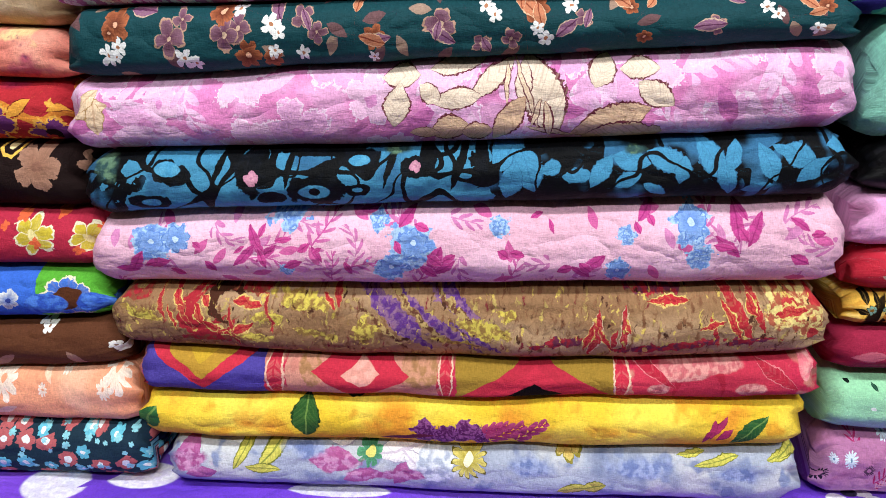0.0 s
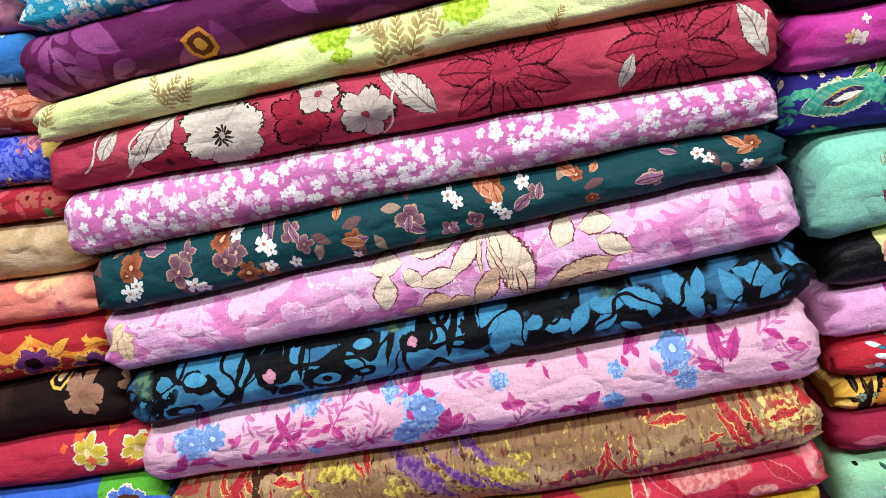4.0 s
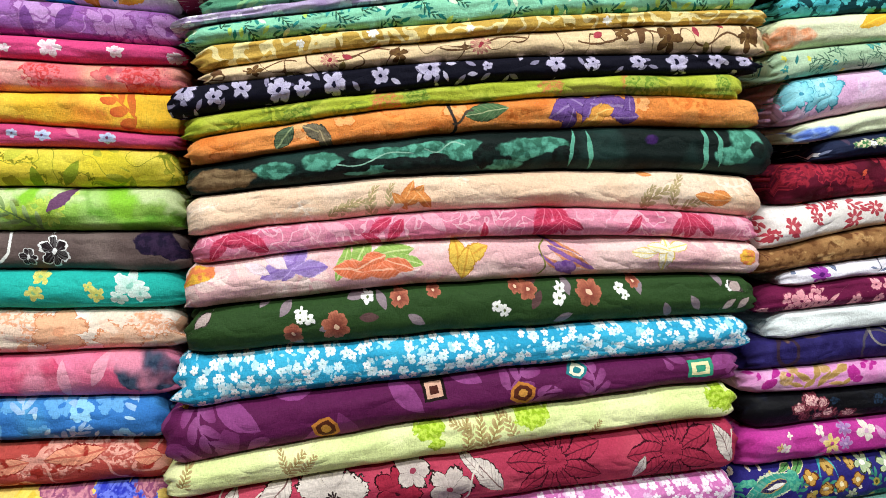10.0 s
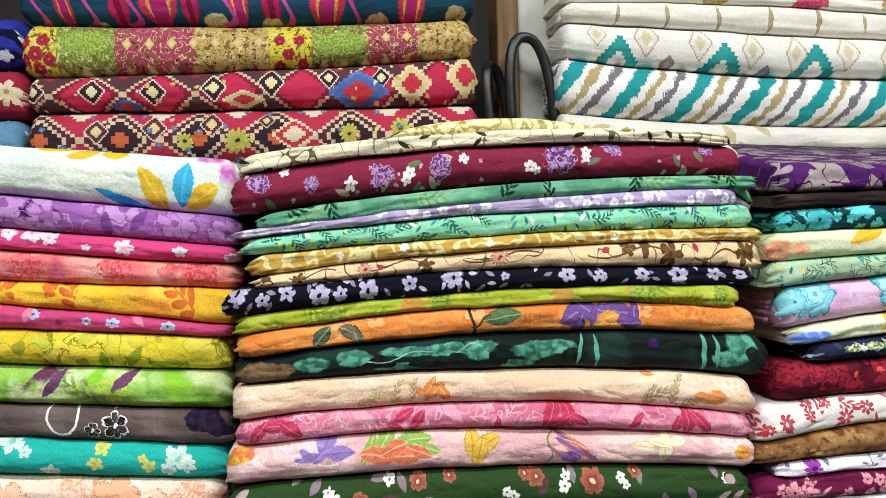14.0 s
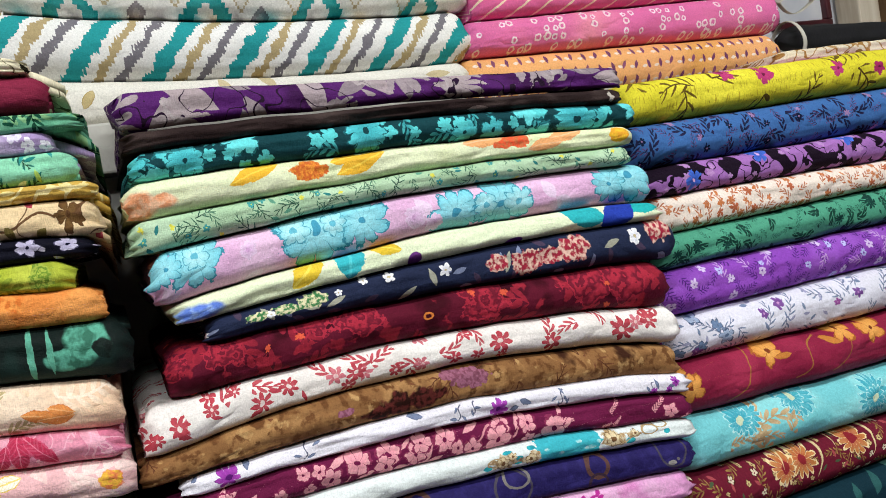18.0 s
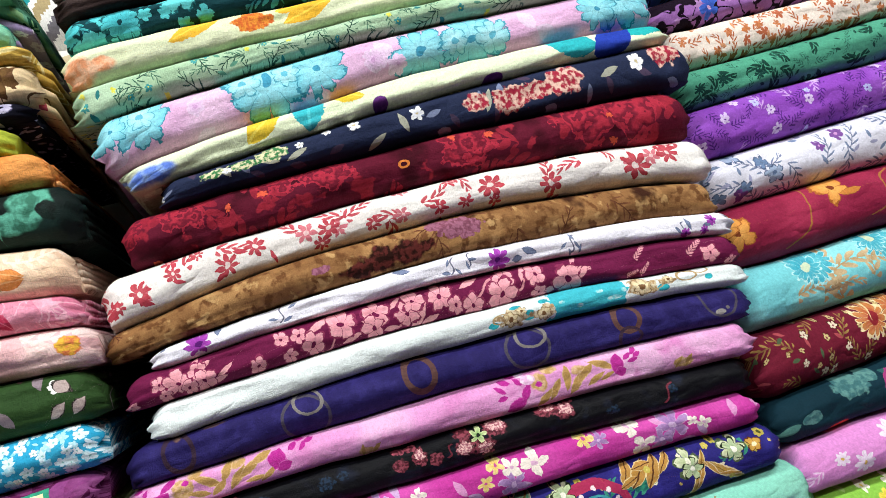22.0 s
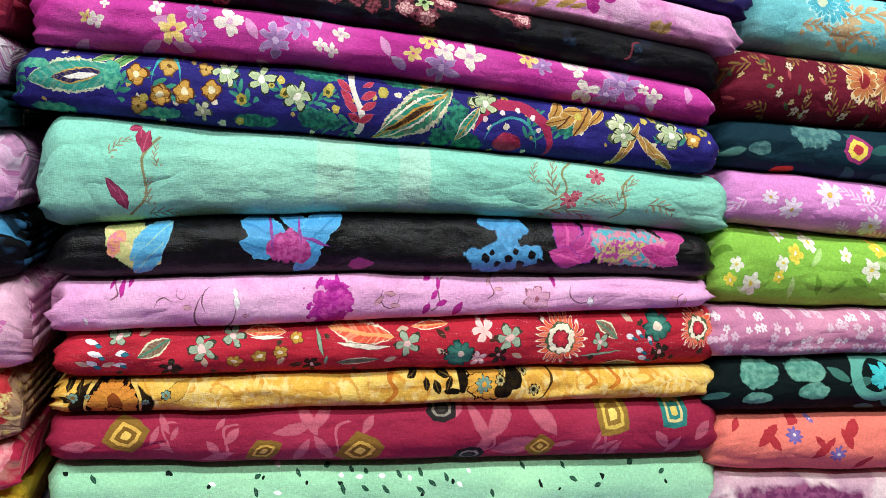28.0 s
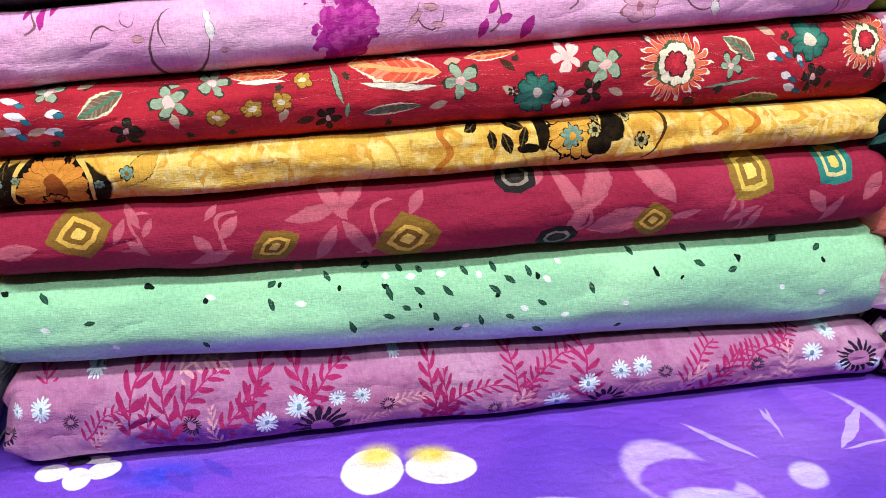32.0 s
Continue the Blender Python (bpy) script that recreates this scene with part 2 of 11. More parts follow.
def sprig(g, ta, b, high, leaves, thick):
    """A stem with leaves to both sides. ta: from -1 to 1 along it; b: across; high: how far the leaves reach. Returns stem or leaf, and how far out."""
    h = g.m("MULTIPLY", high, g.m("SUBTRACT", 1.0, g.m("MULTIPLY", g.m("ADD", ta, 1.0), 0.28)))
    sb = g.m("MINIMUM", g.m("DIVIDE", g.m("ABSOLUTE", b), h), 1.0)
    m = g.m("SUBTRACT", g.m("MULTIPLY", g.m("ADD", ta, 1.0), g.m("MULTIPLY", leaves, 0.5)), g.m("MULTIPLY", sb, 0.9))
    m = g.m("ADD", m, g.m("MULTIPLY", g.m("GREATER_THAN", b, 0.0), 0.5))
    f = g.m("MULTIPLY", g.m("ABSOLUTE", g.m("SUBTRACT", g.m("FRACT", m), 0.5)), 2.0)
    lens = g.m("MULTIPLY", g.m("SQRT", g.m("MAXIMUM", g.m("MULTIPLY", sb, g.m("SUBTRACT", 1.0, sb)), 0.0)), g.m("MULTIPLY", thick, 2.0))
    on = g.m("MAXIMUM", g.m("LESS_THAN", f, lens), g.m("LESS_THAN", sb, 0.07))
    return g.m("MULTIPLY", on, g.m("LESS_THAN", g.m("ABSOLUTE", ta), 1.0)), sb


# one sprig or fern
g = Group("print_sprig", HEAD + [("L", F, 0.02), ("W", F, 0.01), ("Turn", F, 0.0), ("Leaves", F, 6.0), ("Thick", F, 0.6), ("Bend", F, 0.0), ("Ink", C, WHITE), ("Tip", C, WHITE)], [("Color", C)])
a, b = g.local()
a, b = warped(g, a, b, g.i["L"], 0.34, 0.9)
ta = g.m("DIVIDE", a, g.i["L"])
b = g.m("ADD", b, g.m("MULTIPLY", g.m("MULTIPLY", ta, ta), g.m("MULTIPLY", g.i["Bend"], g.i["L"])))
on, out = sprig(g, ta, b, g.i["W"], g.i["Leaves"], g.i["Thick"])
g.put(g.o["Color"], g.mix(on, g.i["Color"], g.mix(out, g.i["Ink"], g.i["Tip"])))

# one full rose: petals that wind round each other
g = Group("print_rose", HEAD + [("R", F, 0.02), ("Turn", F, 0.0), ("Winds", F, 2.5), ("One", C, WHITE), ("Two", C, BLACK)], [("Color", C)])
a, b = g.local()
a, b = warped(g, a, b, g.i["R"], 1.4, 1.2)
r = g.m("DIVIDE", g.length(a, b), g.i["R"])
nz = g.noise(g.i["P"], g.m("DIVIDE", 2.2, g.i["R"]), 3.0)["Fac"]
nf = g.noise(g.i["P"], 380.0, 2.0)["Fac"]
rim = g.m("ADD", g.m("ADD", r, g.m("MULTIPLY", g.m("SUBTRACT", nz, 0.5), 1.1)), g.m("MULTIPLY", g.m("SUBTRACT", nf, 0.5), 0.3))
w = g.m("FRACT", g.m("ADD", g.m("MULTIPLY", r, g.m("MULTIPLY", g.i["Winds"], 0.6)), g.m("MULTIPLY", nz, 3.6)))
body = g.mix(g.ramp(w, 0.25, 0.75), g.i["One"], g.i["Two"])
g.put(g.o["Color"], g.mix(g.m("LESS_THAN", rim, 1.0), g.i["Color"], body))

FIELD = [("Color", C, None), ("P", V, None), ("Pitch", F, 0.02), ("Seed", F, 0.0), ("Stray", F, 0.7), ("Keep", F, 1.0), ("Size", F, 0.4)]
# flowers strewn over the whole cloth
g = Group("strewn_flowers", FIELD + [("N", F, 5.0), ("Dip", F, 0.5), ("Core", F, 0.2), ("Line", F, 0.0), ("Petal", C, WHITE), ("Other", C, WHITE), ("Centre", C, BLACK), ("Edge", C, BLACK)], [("Color", C)])
a, b, rnd = cells(g)
wx, wy, wz = g.xyz(g.noise(g.i["P"], g.m("DIVIDE", 2.6, g.i["Pitch"]), 2.0)["Color"])
a, b = g.m("ADD", a, g.m("MULTIPLY", g.m("SUBTRACT", wx, 0.5), 0.30)), g.m("ADD", b, g.m("MULTIPLY", g.m("SUBTRACT", wy, 0.5), 0.30))
size = g.m("MULTIPLY", g.i["Size"], g.m("ADD", 0.7, g.m("MULTIPLY", rnd[1], 0.5)))
r, q, lobes = petals(g, a, b, size, g.m("MULTIPLY", rnd[0], 6.3), g.i["N"], g.i["Dip"])
rag = g.noise(g.i["P"], 360.0, 2.0)["Fac"]
q = g.m("MULTIPLY", q, g.m("ADD", 0.7, g.m("MULTIPLY", rag, 0.6)))
body = g.mix(g.m("GREATER_THAN", rnd[1], 0.5), g.i["Petal"], g.i["Other"])
body = g.mix(g.m("GREATER_THAN", q, g.m("SUBTRACT", 1.0, g.i["Line"])), body, g.i["Edge"])
body = g.mix(g.m("LESS_THAN", r, g.m("MULTIPLY", size, g.i["Core"])), body, g.i["Centre"])
on = g.m("MULTIPLY", g.m("LESS_THAN", q, 1.0), g.m("LESS_THAN", rnd[2], g.i["Keep"]))
g.put(g.o["Color"], g.mix(on, g.i["Color"], body))

# leaves strewn over the whole cloth
g = Group("strewn_leaves", FIELD + [("Slim", F, 0.4), ("Turn", F, 0.0), ("Spread", F, 3.1), ("Fill", C, WHITE), ("Other", C, WHITE)], [("Color", C)])
a, b, rnd = cells(g)
th = g.m("ADD", g.i["Turn"], g.m("MULTIPLY", g.m("SUBTRACT", rnd[0], 0.5), g.i["Spread"]))
c, s = g.m("COSINE", th), g.m("SINE", th)
u = g.m("DIVIDE", g.m("ADD", g.m("MULTIPLY", a, c), g.m("MULTIPLY", b, s)), g.i["Size"])
w = g.m("SUBTRACT", g.m("MULTIPLY", b, c), g.m("MULTIPLY", a, s))
lim = g.m("MULTIPLY", g.m("MULTIPLY", g.i["Size"], g.i["Slim"]), g.m("SUBTRACT", 1.0, g.m("MULTIPLY", u, u)))
on = g.m("MULTIPLY", g.m("LESS_THAN", g.m("ABSOLUTE", w), lim), g.m("LESS_THAN", rnd[2], g.i["Keep"]))
g.put(g.o["Color"], g.mix(on, g.i["Color"], g.mix(g.m("GREATER_THAN", rnd[1], 0.5), g.i["Fill"], g.i["Other"])))

# sprigs strewn over the whole cloth
g = Group("strewn_sprigs", FIELD + [("High", F, 0.3), ("Turn", F, 0.0), ("Spread", F, 3.1), ("Leaves", F, 6.0), ("Thick", F, 0.6), ("Ink", C, WHITE), ("Tip", C, WHITE)], [("Color", C)])
a, b, rnd = cells(g)
th = g.m("ADD", g.i["Turn"], g.m("MULTIPLY", g.m("SUBTRACT", rnd[0], 0.5), g.i["Spread"]))
c, s = g.m("COSINE", th), g.m("SINE", th)
ta = g.m("DIVIDE", g.m("ADD", g.m("MULTIPLY", a, c), g.m("MULTIPLY", b, s)), g.i["Size"])
w = g.m("SUBTRACT", g.m("MULTIPLY", b, c), g.m("MULTIPLY", a, s))
w = g.m("ADD", w, g.m("MULTIPLY", g.m("MULTIPLY", ta, ta), g.m("MULTIPLY", g.m("SUBTRACT", rnd[1], 0.5), g.i["Size"])))
on, out = sprig(g, ta, w, g.i["High"], g.i["Leaves"], g.i["Thick"])
on = g.m("MULTIPLY", on, g.m("LESS_THAN", rnd[2], g.i["Keep"]))
g.put(g.o["Color"], g.mix(on, g.i["Color"], g.mix(out, g.i["Ink"], g.i["Tip"])))

# dye that comes and goes in clouds
g = Group("clouded", [("Color", C, None), ("P", V, None), ("Scale", F, 20.0), ("Long", F, 1.0), ("Seed", F, 0.0), ("Lo", F, 0.45), ("Hi", F, 0.6), ("Detail", F, 2.0), ("Dye", C, WHITE)], [("Color", C)])
x, y = g.xyz(g.i["P"])[:2]
nz = g.noise(g.vec(g.m("DIVIDE", x, g.i["Long"]), y, g.i["Seed"]), g.i["Scale"], g.i["Detail"])
g.put(g.o["Color"], g.mix(g.ramp(nz["Fac"], g.i["Lo"], g.i["Hi"]), g.i["Color"], g.i["Dye"]))

# lines that wind all over the cloth, as veins or cracked batik
g = Group("scrolled", [("Color", C, None), ("P", V, None), ("Scale", F, 30.0), ("Seed", F, 0.0), ("Line", F, 0.02), ("Ink", C, WHITE)], [("Color", C)])
x, y = g.xyz(g.i["P"])[:2]
nz = g.noise(g.vec(x, y, g.i["Seed"]), g.i["Scale"], 1.0)
on = g.m("LESS_THAN", g.m("ABSOLUTE", g.m("SUBTRACT", nz["Fac"], 0.5)), g.i["Line"])
g.put(g.o["Color"], g.mix(on, g.i["Color"], g.i["Ink"]))

# slanting bands that sway
g = Group("banded", [("Color", C, None), ("P", V, None), ("Pitch", F, 0.05), ("Slant", F, 1.0), ("Sway", F, 0.004), ("Phase", F, 0.0), ("Part", F, 0.3), ("Fine", F, 60.0), ("Step", F, 0.00001), ("Ink", C, WHITE)], [("Color", C)])
x, y = g.xyz(g.i["P"])[:2]
x = g.m("MULTIPLY", g.m("ROUND", g.m("DIVIDE", x, g.i["Step"])), g.i["Step"])
nz = g.noise(g.i["P"], g.i["Fine"], 2.0)
t = g.m("ADD", g.m("ADD", x, g.m("MULTIPLY", y, g.i["Slant"])), g.m("MULTIPLY", g.m("SUBTRACT", nz["Fac"], 0.5), g.i["Sway"]))
t = g.m("FRACT", g.m("ADD", g.m("DIVIDE", t, g.i["Pitch"]), g.i["Phase"]))
g.put(g.o["Color"], g.mix(g.m("LESS_THAN", t, g.i["Part"]), g.i["Color"], g.i["Ink"]))

# stepped diamonds side by side, as on woven rugs
g = Group("rug_steps", [("Color", C, None), ("P", V, None), ("Pitch", F, 0.06), ("High", F, 0.05), ("Phase", F, 0.0), ("Lift", F, 0.0), ("Size", F, 0.8), ("Step", F, 8.0),
          ("Fill", C, WHITE), ("Rim", C, WHITE), ("Heart", C, BLACK)], [("Color", C)])
x, y = g.xyz(g.i["P"])[:2]
a = g.m("ABSOLUTE", g.m("SUBTRACT", g.m("FRACT", g.m("ADD", g.m("DIVIDE", x, g.i["Pitch"]), g.i["Phase"])), 0.5))
b = g.m("ABSOLUTE", g.m("SUBTRACT", g.m("FRACT", g.m("ADD", g.m("DIVIDE", y, g.i["High"]), g.i["Lift"])), 0.5))
a, b = [g.m("DIVIDE", g.m("FLOOR", g.m("MULTIPLY", v, g.m("MULTIPLY", g.i["Step"], 2.0))), g.i["Step"]) for v in (a, b)]
s = g.m("ADD", a, b)
body = g.mix(g.m("LESS_THAN", s, g.m("MULTIPLY", g.i["Size"], 0.92)), g.i["Rim"], g.i["Fill"])
body = g.mix(g.m("LESS_THAN", s, g.m("MULTIPLY", g.i["Size"], 0.36)), body, g.i["Heart"])
g.put(g.o["Color"], g.mix(g.m("LESS_THAN", s, g.i["Size"]), g.i["Color"], body))

# everything on one side of a line across the cloth, or between two
g = Group("panel", [("Color", C, None), ("P", V, None), ("From", F, 0.0), ("To", F, 0.1), ("Ragged", F, 0.0), ("Fill", C, WHITE)], [("Color", C)])
x, y = g.xyz(g.i["P"])[:2]
nz = g.noise(g.i["P"], 70.0, 3.0)
x = g.m("ADD", x, g.m("MULTIPLY", g.m("SUBTRACT", nz["Fac"], 0.5), g.i["Ragged"]))
on = g.m("MULTIPLY", g.m("GREATER_THAN", x, g.i["From"]), g.m("LESS_THAN", x, g.i["To"]))
g.put(g.o["Color"], g.mix(on, g.i["Color"], g.i["Fill"]))

# cloth coordinates with the slight wander of hand printing
g = Group("cloth_place", [("Wander", F, 0.0012)], [("P", V)])
uv = g.t.nodes.new("ShaderNodeUVMap")
uv.uv_map = "cloth"
nz = g.noise(uv.outputs[0], 110.0, 5.0, 0.65)
off = g.t.nodes.new("ShaderNodeVectorMath")
off.operation = "SUBTRACT"
g.put(off.inputs[0], nz["Color"])
off.inputs[1].default_value = (0.5, 0.5, 0.5)
sc = g.t.nodes.new("ShaderNodeVectorMath")
sc.operation = "SCALE"
g.put(sc.inputs[0], off.outputs[0])
g.put(sc.inputs["Scale"], g.m("MULTIPLY", g.i["Wander"], 2.0))
ad = g.t.nodes.new("ShaderNodeVectorMath")
ad.operation = "ADD"
g.put(ad.inputs[0], uv.outputs[0])
g.put(ad.inputs[1], sc.outputs[0])
g.put(g.o["P"], ad.outputs[0])

# threads, slubs, creases and the soft sheen of cotton
g = Group("cotton", [("Color", C, None), ("P", V, None), ("Gloss", F, 0.2), ("Crease", F, 1.0)], [("Surface", "Shader")])
x, y = g.xyz(g.i["P"])[:2]
weft = g.noise(g.vec(g.m("MULTIPLY", x, 300.0), g.m("MULTIPLY", y, 1500.0)), 1.0, 2.0)["Fac"]
warp = g.noise(g.vec(g.m("MULTIPLY", x, 1500.0), g.m("MULTIPLY", y, 300.0)), 1.0, 2.0)["Fac"]
weave = g.m("ADD", weft, warp)
fade = g.noise(g.i["P"], 14.0, 3.0)["Fac"]
worn = g.noise(g.i["P"], 420.0, 4.0, 0.7)["Fac"]
shade = g.m("ADD", 0.17, g.m("ADD", g.m("ADD", g.m("MULTIPLY", weave, 0.36), g.m("MULTIPLY", worn, 0.56)), g.m("MULTIPLY", fade, 0.26)))
col = g.mix(1.0, g.i["Color"], g.vec(shade, shade, shade), "MULTIPLY")
soft = g.noise(g.vec(g.m("MULTIPLY", x, 16.0), g.m("MULTIPLY", y, 55.0), 3.0), 1.0, 3.0)["Fac"]
fine = g.noise(g.vec(g.m("MULTIPLY", x, 70.0), g.m("MULTIPLY", y, 40.0), 8.0), 1.0, 2.0)["Fac"]
bent = g.noise(g.vec(g.m("MULTIPLY", x, 22.0), g.m("MULTIPLY", y, 34.0), 5.0), 1.0, 2.5)["Fac"]
sharp = g.m("MINIMUM", g.m("MULTIPLY", g.m("ABSOLUTE", g.m("SUBTRACT", bent, 0.5)), 9.0), 1.0)
height = g.m("ADD", g.m("MULTIPLY", g.m("ADD", g.m("MULTIPLY", sharp, 0.0011), g.m("ADD", g.m("MULTIPLY", soft, 0.0030), g.m("MULTIPLY", fine, 0.0022))), g.i["Crease"]), g.m("MULTIPLY", weave, 0.00045))
bump = g.t.nodes.new("ShaderNodeBump")
bump.inputs["Strength"].default_value, bump.inputs["Distance"].default_value = 0.8, 1.0
g.put(bump.inputs["Height"], height)
sh = g.t.nodes.new("ShaderNodeBsdfPrincipled")
dull = g.t.nodes.new("ShaderNodeHueSaturation")
dull.inputs["Saturation"].default_value = 0.965
g.put(dull.inputs["Color"], col)
g.put(sh.inputs["Base Color"], dull.outputs[0])
g.put(sh.inputs["Roughness"], g.m("SUBTRACT", 0.86, g.m("MULTIPLY", g.i["Gloss"], 0.6)))
g.put(sh.inputs["Specular IOR Level"], g.m("MULTIPLY", g.i["Gloss"], 0.30))
g.put(sh.inputs["Normal"], bump.outputs[0])
g.put(g.o["Surface"], sh.outputs[0])


class Print:
    """The print of one cloth, motif upon motif. Places in metres: x across the pile, y up from the middle of the folded edge."""

    def __init__(self, base, gloss=0.2, wander=0.0012, crease=1.0):
        self.mat = bpy.data.materials.new("printed_cloth")
        self.mat.use_nodes = True
        self.t = self.mat.node_tree
        self.t.nodes.clear()
        self.place = self.raw = self.add("cloth_place", Wander=wander).outputs[0]
        self.col = lin(base)
        self.gloss, self.crease, self.count, self.vary = gloss, crease, 0, 0.0

    def add(self, group, **values):
        n = self.t.nodes.new("ShaderNodeGroup")
        n.node_tree = bpy.data.node_groups[group]
        for k, v in values.items():
            n.inputs[k].default_value = lin(v) if isinstance(v, str) else v
        return n

    def lay(self, group, **values):
        if self.vary and "Turn" in values:
            values["Turn"] += self.vary * math.sin(values["X"] * 317 + values["Y"] * 911)
        n = self.add(group, **values)
        self.t.links.new(self.place, n.inputs["P"])
        if isinstance(self.col, tuple):
            n.inputs["Color"].default_value = self.col
        else:
            self.t.links.new(self.col, n.inputs["Color"])
        self.col = n.outputs[0]
        self.count += 1
        if self.count:
            # keeps the layers in order, one after another, while they are worked out
            chain = self.t.nodes.new("ShaderNodeVectorMath")
            chain.operation = "MULTIPLY_ADD"
            chain.inputs[1].default_value = (1e-9, 1e-9, 1e-9)
            self.t.links.new(self.col, chain.inputs[0])
            self.t.links.new(self.place, chain.inputs[2])
            self.place = chain.outputs[0]
        return self

    def flower(self, x, y, r, n=5, petal="FFFFFF", inner="", centre="", dip=0.5, core=0.2, line=0.0, edge="201018", turn=0.3):
        return self.lay("print_flower", X=x, Y=y, R=r, N=float(n), Petal=petal, Inner=inner or petal, Centre=centre or petal, Dip=dip, Core=core, Line=line, Edge=edge, Turn=turn)

    def leaf(self, x, y, l, w, turn=0.0, fill="3A6A30", edge="102010", vein="", line=0.0, rib=0.1):
        return self.lay("print_leaf", X=x, Y=y, L=l, W=w, Turn=turn, Fill=fill, Edge=edge, Vein=vein or fill, Line=line, Rib=rib)

    def diamond(self, x, y, l, w, outer, middle, inner, turn=0.0, square=0.0, steps=0.0):
        return self.lay("print_diamond", X=x, Y=y, L=l, W=w, Turn=turn, Square=square, Steps=steps, Outer=outer, Middle=middle, Inner=inner)

    def blot(self, x, y, l, w, one, two="", turn=0.0, ragged=0.5, soft=0.1, fine=90.0):
        return self.lay("print_blot", X=x, Y=y, L=l, W=w, Turn=turn, Ragged=ragged, Soft=soft, Fine=fine, One=one, Two=two or one)

    def ring(self, x, y, l, w, ink, line=0.1, turn=0.0):
        return self.lay("print_ring", X=x, Y=y, L=l, W=w, Ink=ink, Line=line, Turn=turn)

    def curl(self, x, y, l, w, ink, turn=0.0, span=1.5, thick=0.1):
        return self.lay("print_curl", X=x, Y=y, L=l, W=w, Ink=ink, Turn=turn, Span=span, Thick=thick)

    def stalk(self, x, y, l, ink, turn=0.0, sway=0.004, waves=1.0, w=0.0008):
        return self.lay("print_stalk", X=x, Y=y, L=l, W=w, Turn=turn, Sway=sway, Waves=waves, Ink=ink)

    def sprig(self, x, y, l, w, ink, tip="", turn=1.2, leaves=6, thick=0.6, bend=0.0):
        return self.lay("print_sprig", X=x, Y=y, L=l, W=w, Turn=turn, Leaves=float(leaves), Thick=thick, Bend=bend, Ink=ink, Tip=tip or ink)

    def rose(self, x, y, r, one, two, winds=2.5):
        return self.lay("print_rose", X=x, Y=y, R=r, Winds=winds, One=one, Two=two)

    def sprigs(self, pitch, ink, tip="", size=0.45, high=0.2, leaves=6, thick=0.6, keep=1.0, turn=0.0, spread=6.3, stray=0.8, seed=0.0):
        return self.lay("strewn_sprigs", Pitch=pitch, Ink=ink, Tip=tip or ink, Size=size, High=high, Leaves=float(leaves), Thick=thick, Keep=keep, Turn=turn, Spread=spread, Stray=stray, Seed=seed)

    def flowers(self, pitch, petal, other="", centre="", n=5, size=0.4, keep=1.0, dip=0.5, core=0.2, stray=0.7, seed=0.0, line=0.0, edge="000000"):
        return self.lay("strewn_flowers", Line=line, Edge=edge, Pitch=pitch, Petal=petal, Other=other or petal, Centre=centre or petal, N=float(n), Size=size, Keep=keep, Dip=dip, Core=core, Stray=stray, Seed=seed)

    def leaves(self, pitch, fill, other="", size=0.45, slim=0.35, keep=1.0, turn=0.0, spread=6.3, stray=0.8, seed=0.0):
        return self.lay("strewn_leaves", Pitch=pitch, Fill=fill, Other=other or fill, Size=size, Slim=slim, Keep=keep, Turn=turn, Spread=spread, Stray=stray, Seed=seed)

    def cloud(self, scale, dye, lo=0.45, hi=0.6, long=1.0, seed=0.0, detail=2.0):
        return self.lay("clouded", Scale=scale, Dye=dye, Lo=lo, Hi=hi, Long=long, Seed=seed, Detail=detail)

    def scroll(self, scale, ink, line=0.02, seed=0.0):
        return self.lay("scrolled", Scale=scale, Ink=ink, Line=line, Seed=seed)

    def band(self, pitch, ink, part=0.3, slant=1.0, sway=0.004, phase=0.0, fine=60.0, step=0.00001):
        return self.lay("banded", Step=step, Pitch=pitch, Ink=ink, Part=part, Slant=slant, Sway=sway, Phase=phase, Fine=fine)

    def rug(self, pitch, high, fill, rim, heart, size=0.8, phase=0.0, lift=0.0, step=8.0):
        return self.lay("rug_steps", Pitch=pitch, High=high, Fill=fill, Rim=rim, Heart=heart, Size=size, Phase=phase, Lift=lift, Step=step)

    def panel(self, start, end, fill, ragged=0.0):
        return self.lay("panel", From=start, To=end, Fill=fill, Ragged=ragged)

    def at(self, kind, spots, *rest, vary=None, **how):
        """The same motif at several spots, each turned a little otherwise."""
        self.vary = {"sprig": 0.4, "leaf": 0.15, "flower": 0.4}.get(kind, 0.0) if vary is None else vary
        draw = {"flower": self.flower, "leaf": self.leaf, "diamond": self.diamond, "blot": self.blot, "ring": self.ring, "stalk": self.stalk, "sprig": self.sprig, "rose": self.rose, "curl": self.curl}[kind]
        for spot in spots:
            draw(*spot, *rest, **how)
        self.vary = 0.0
        return self

    def done(self):
        fin = self.add("cotton", Gloss=self.gloss, Crease=self.crease)
        self.t.links.new(self.raw, fin.inputs["P"])
        if isinstance(self.col, tuple):
            fin.inputs["Color"].default_value = self.col
        else:
            self.t.links.new(self.col, fin.inputs["Color"])
        out = self.t.nodes.new("ShaderNodeOutputMaterial")
        self.t.links.new(fin.outputs[0], out.inputs[0])
        return self.mat


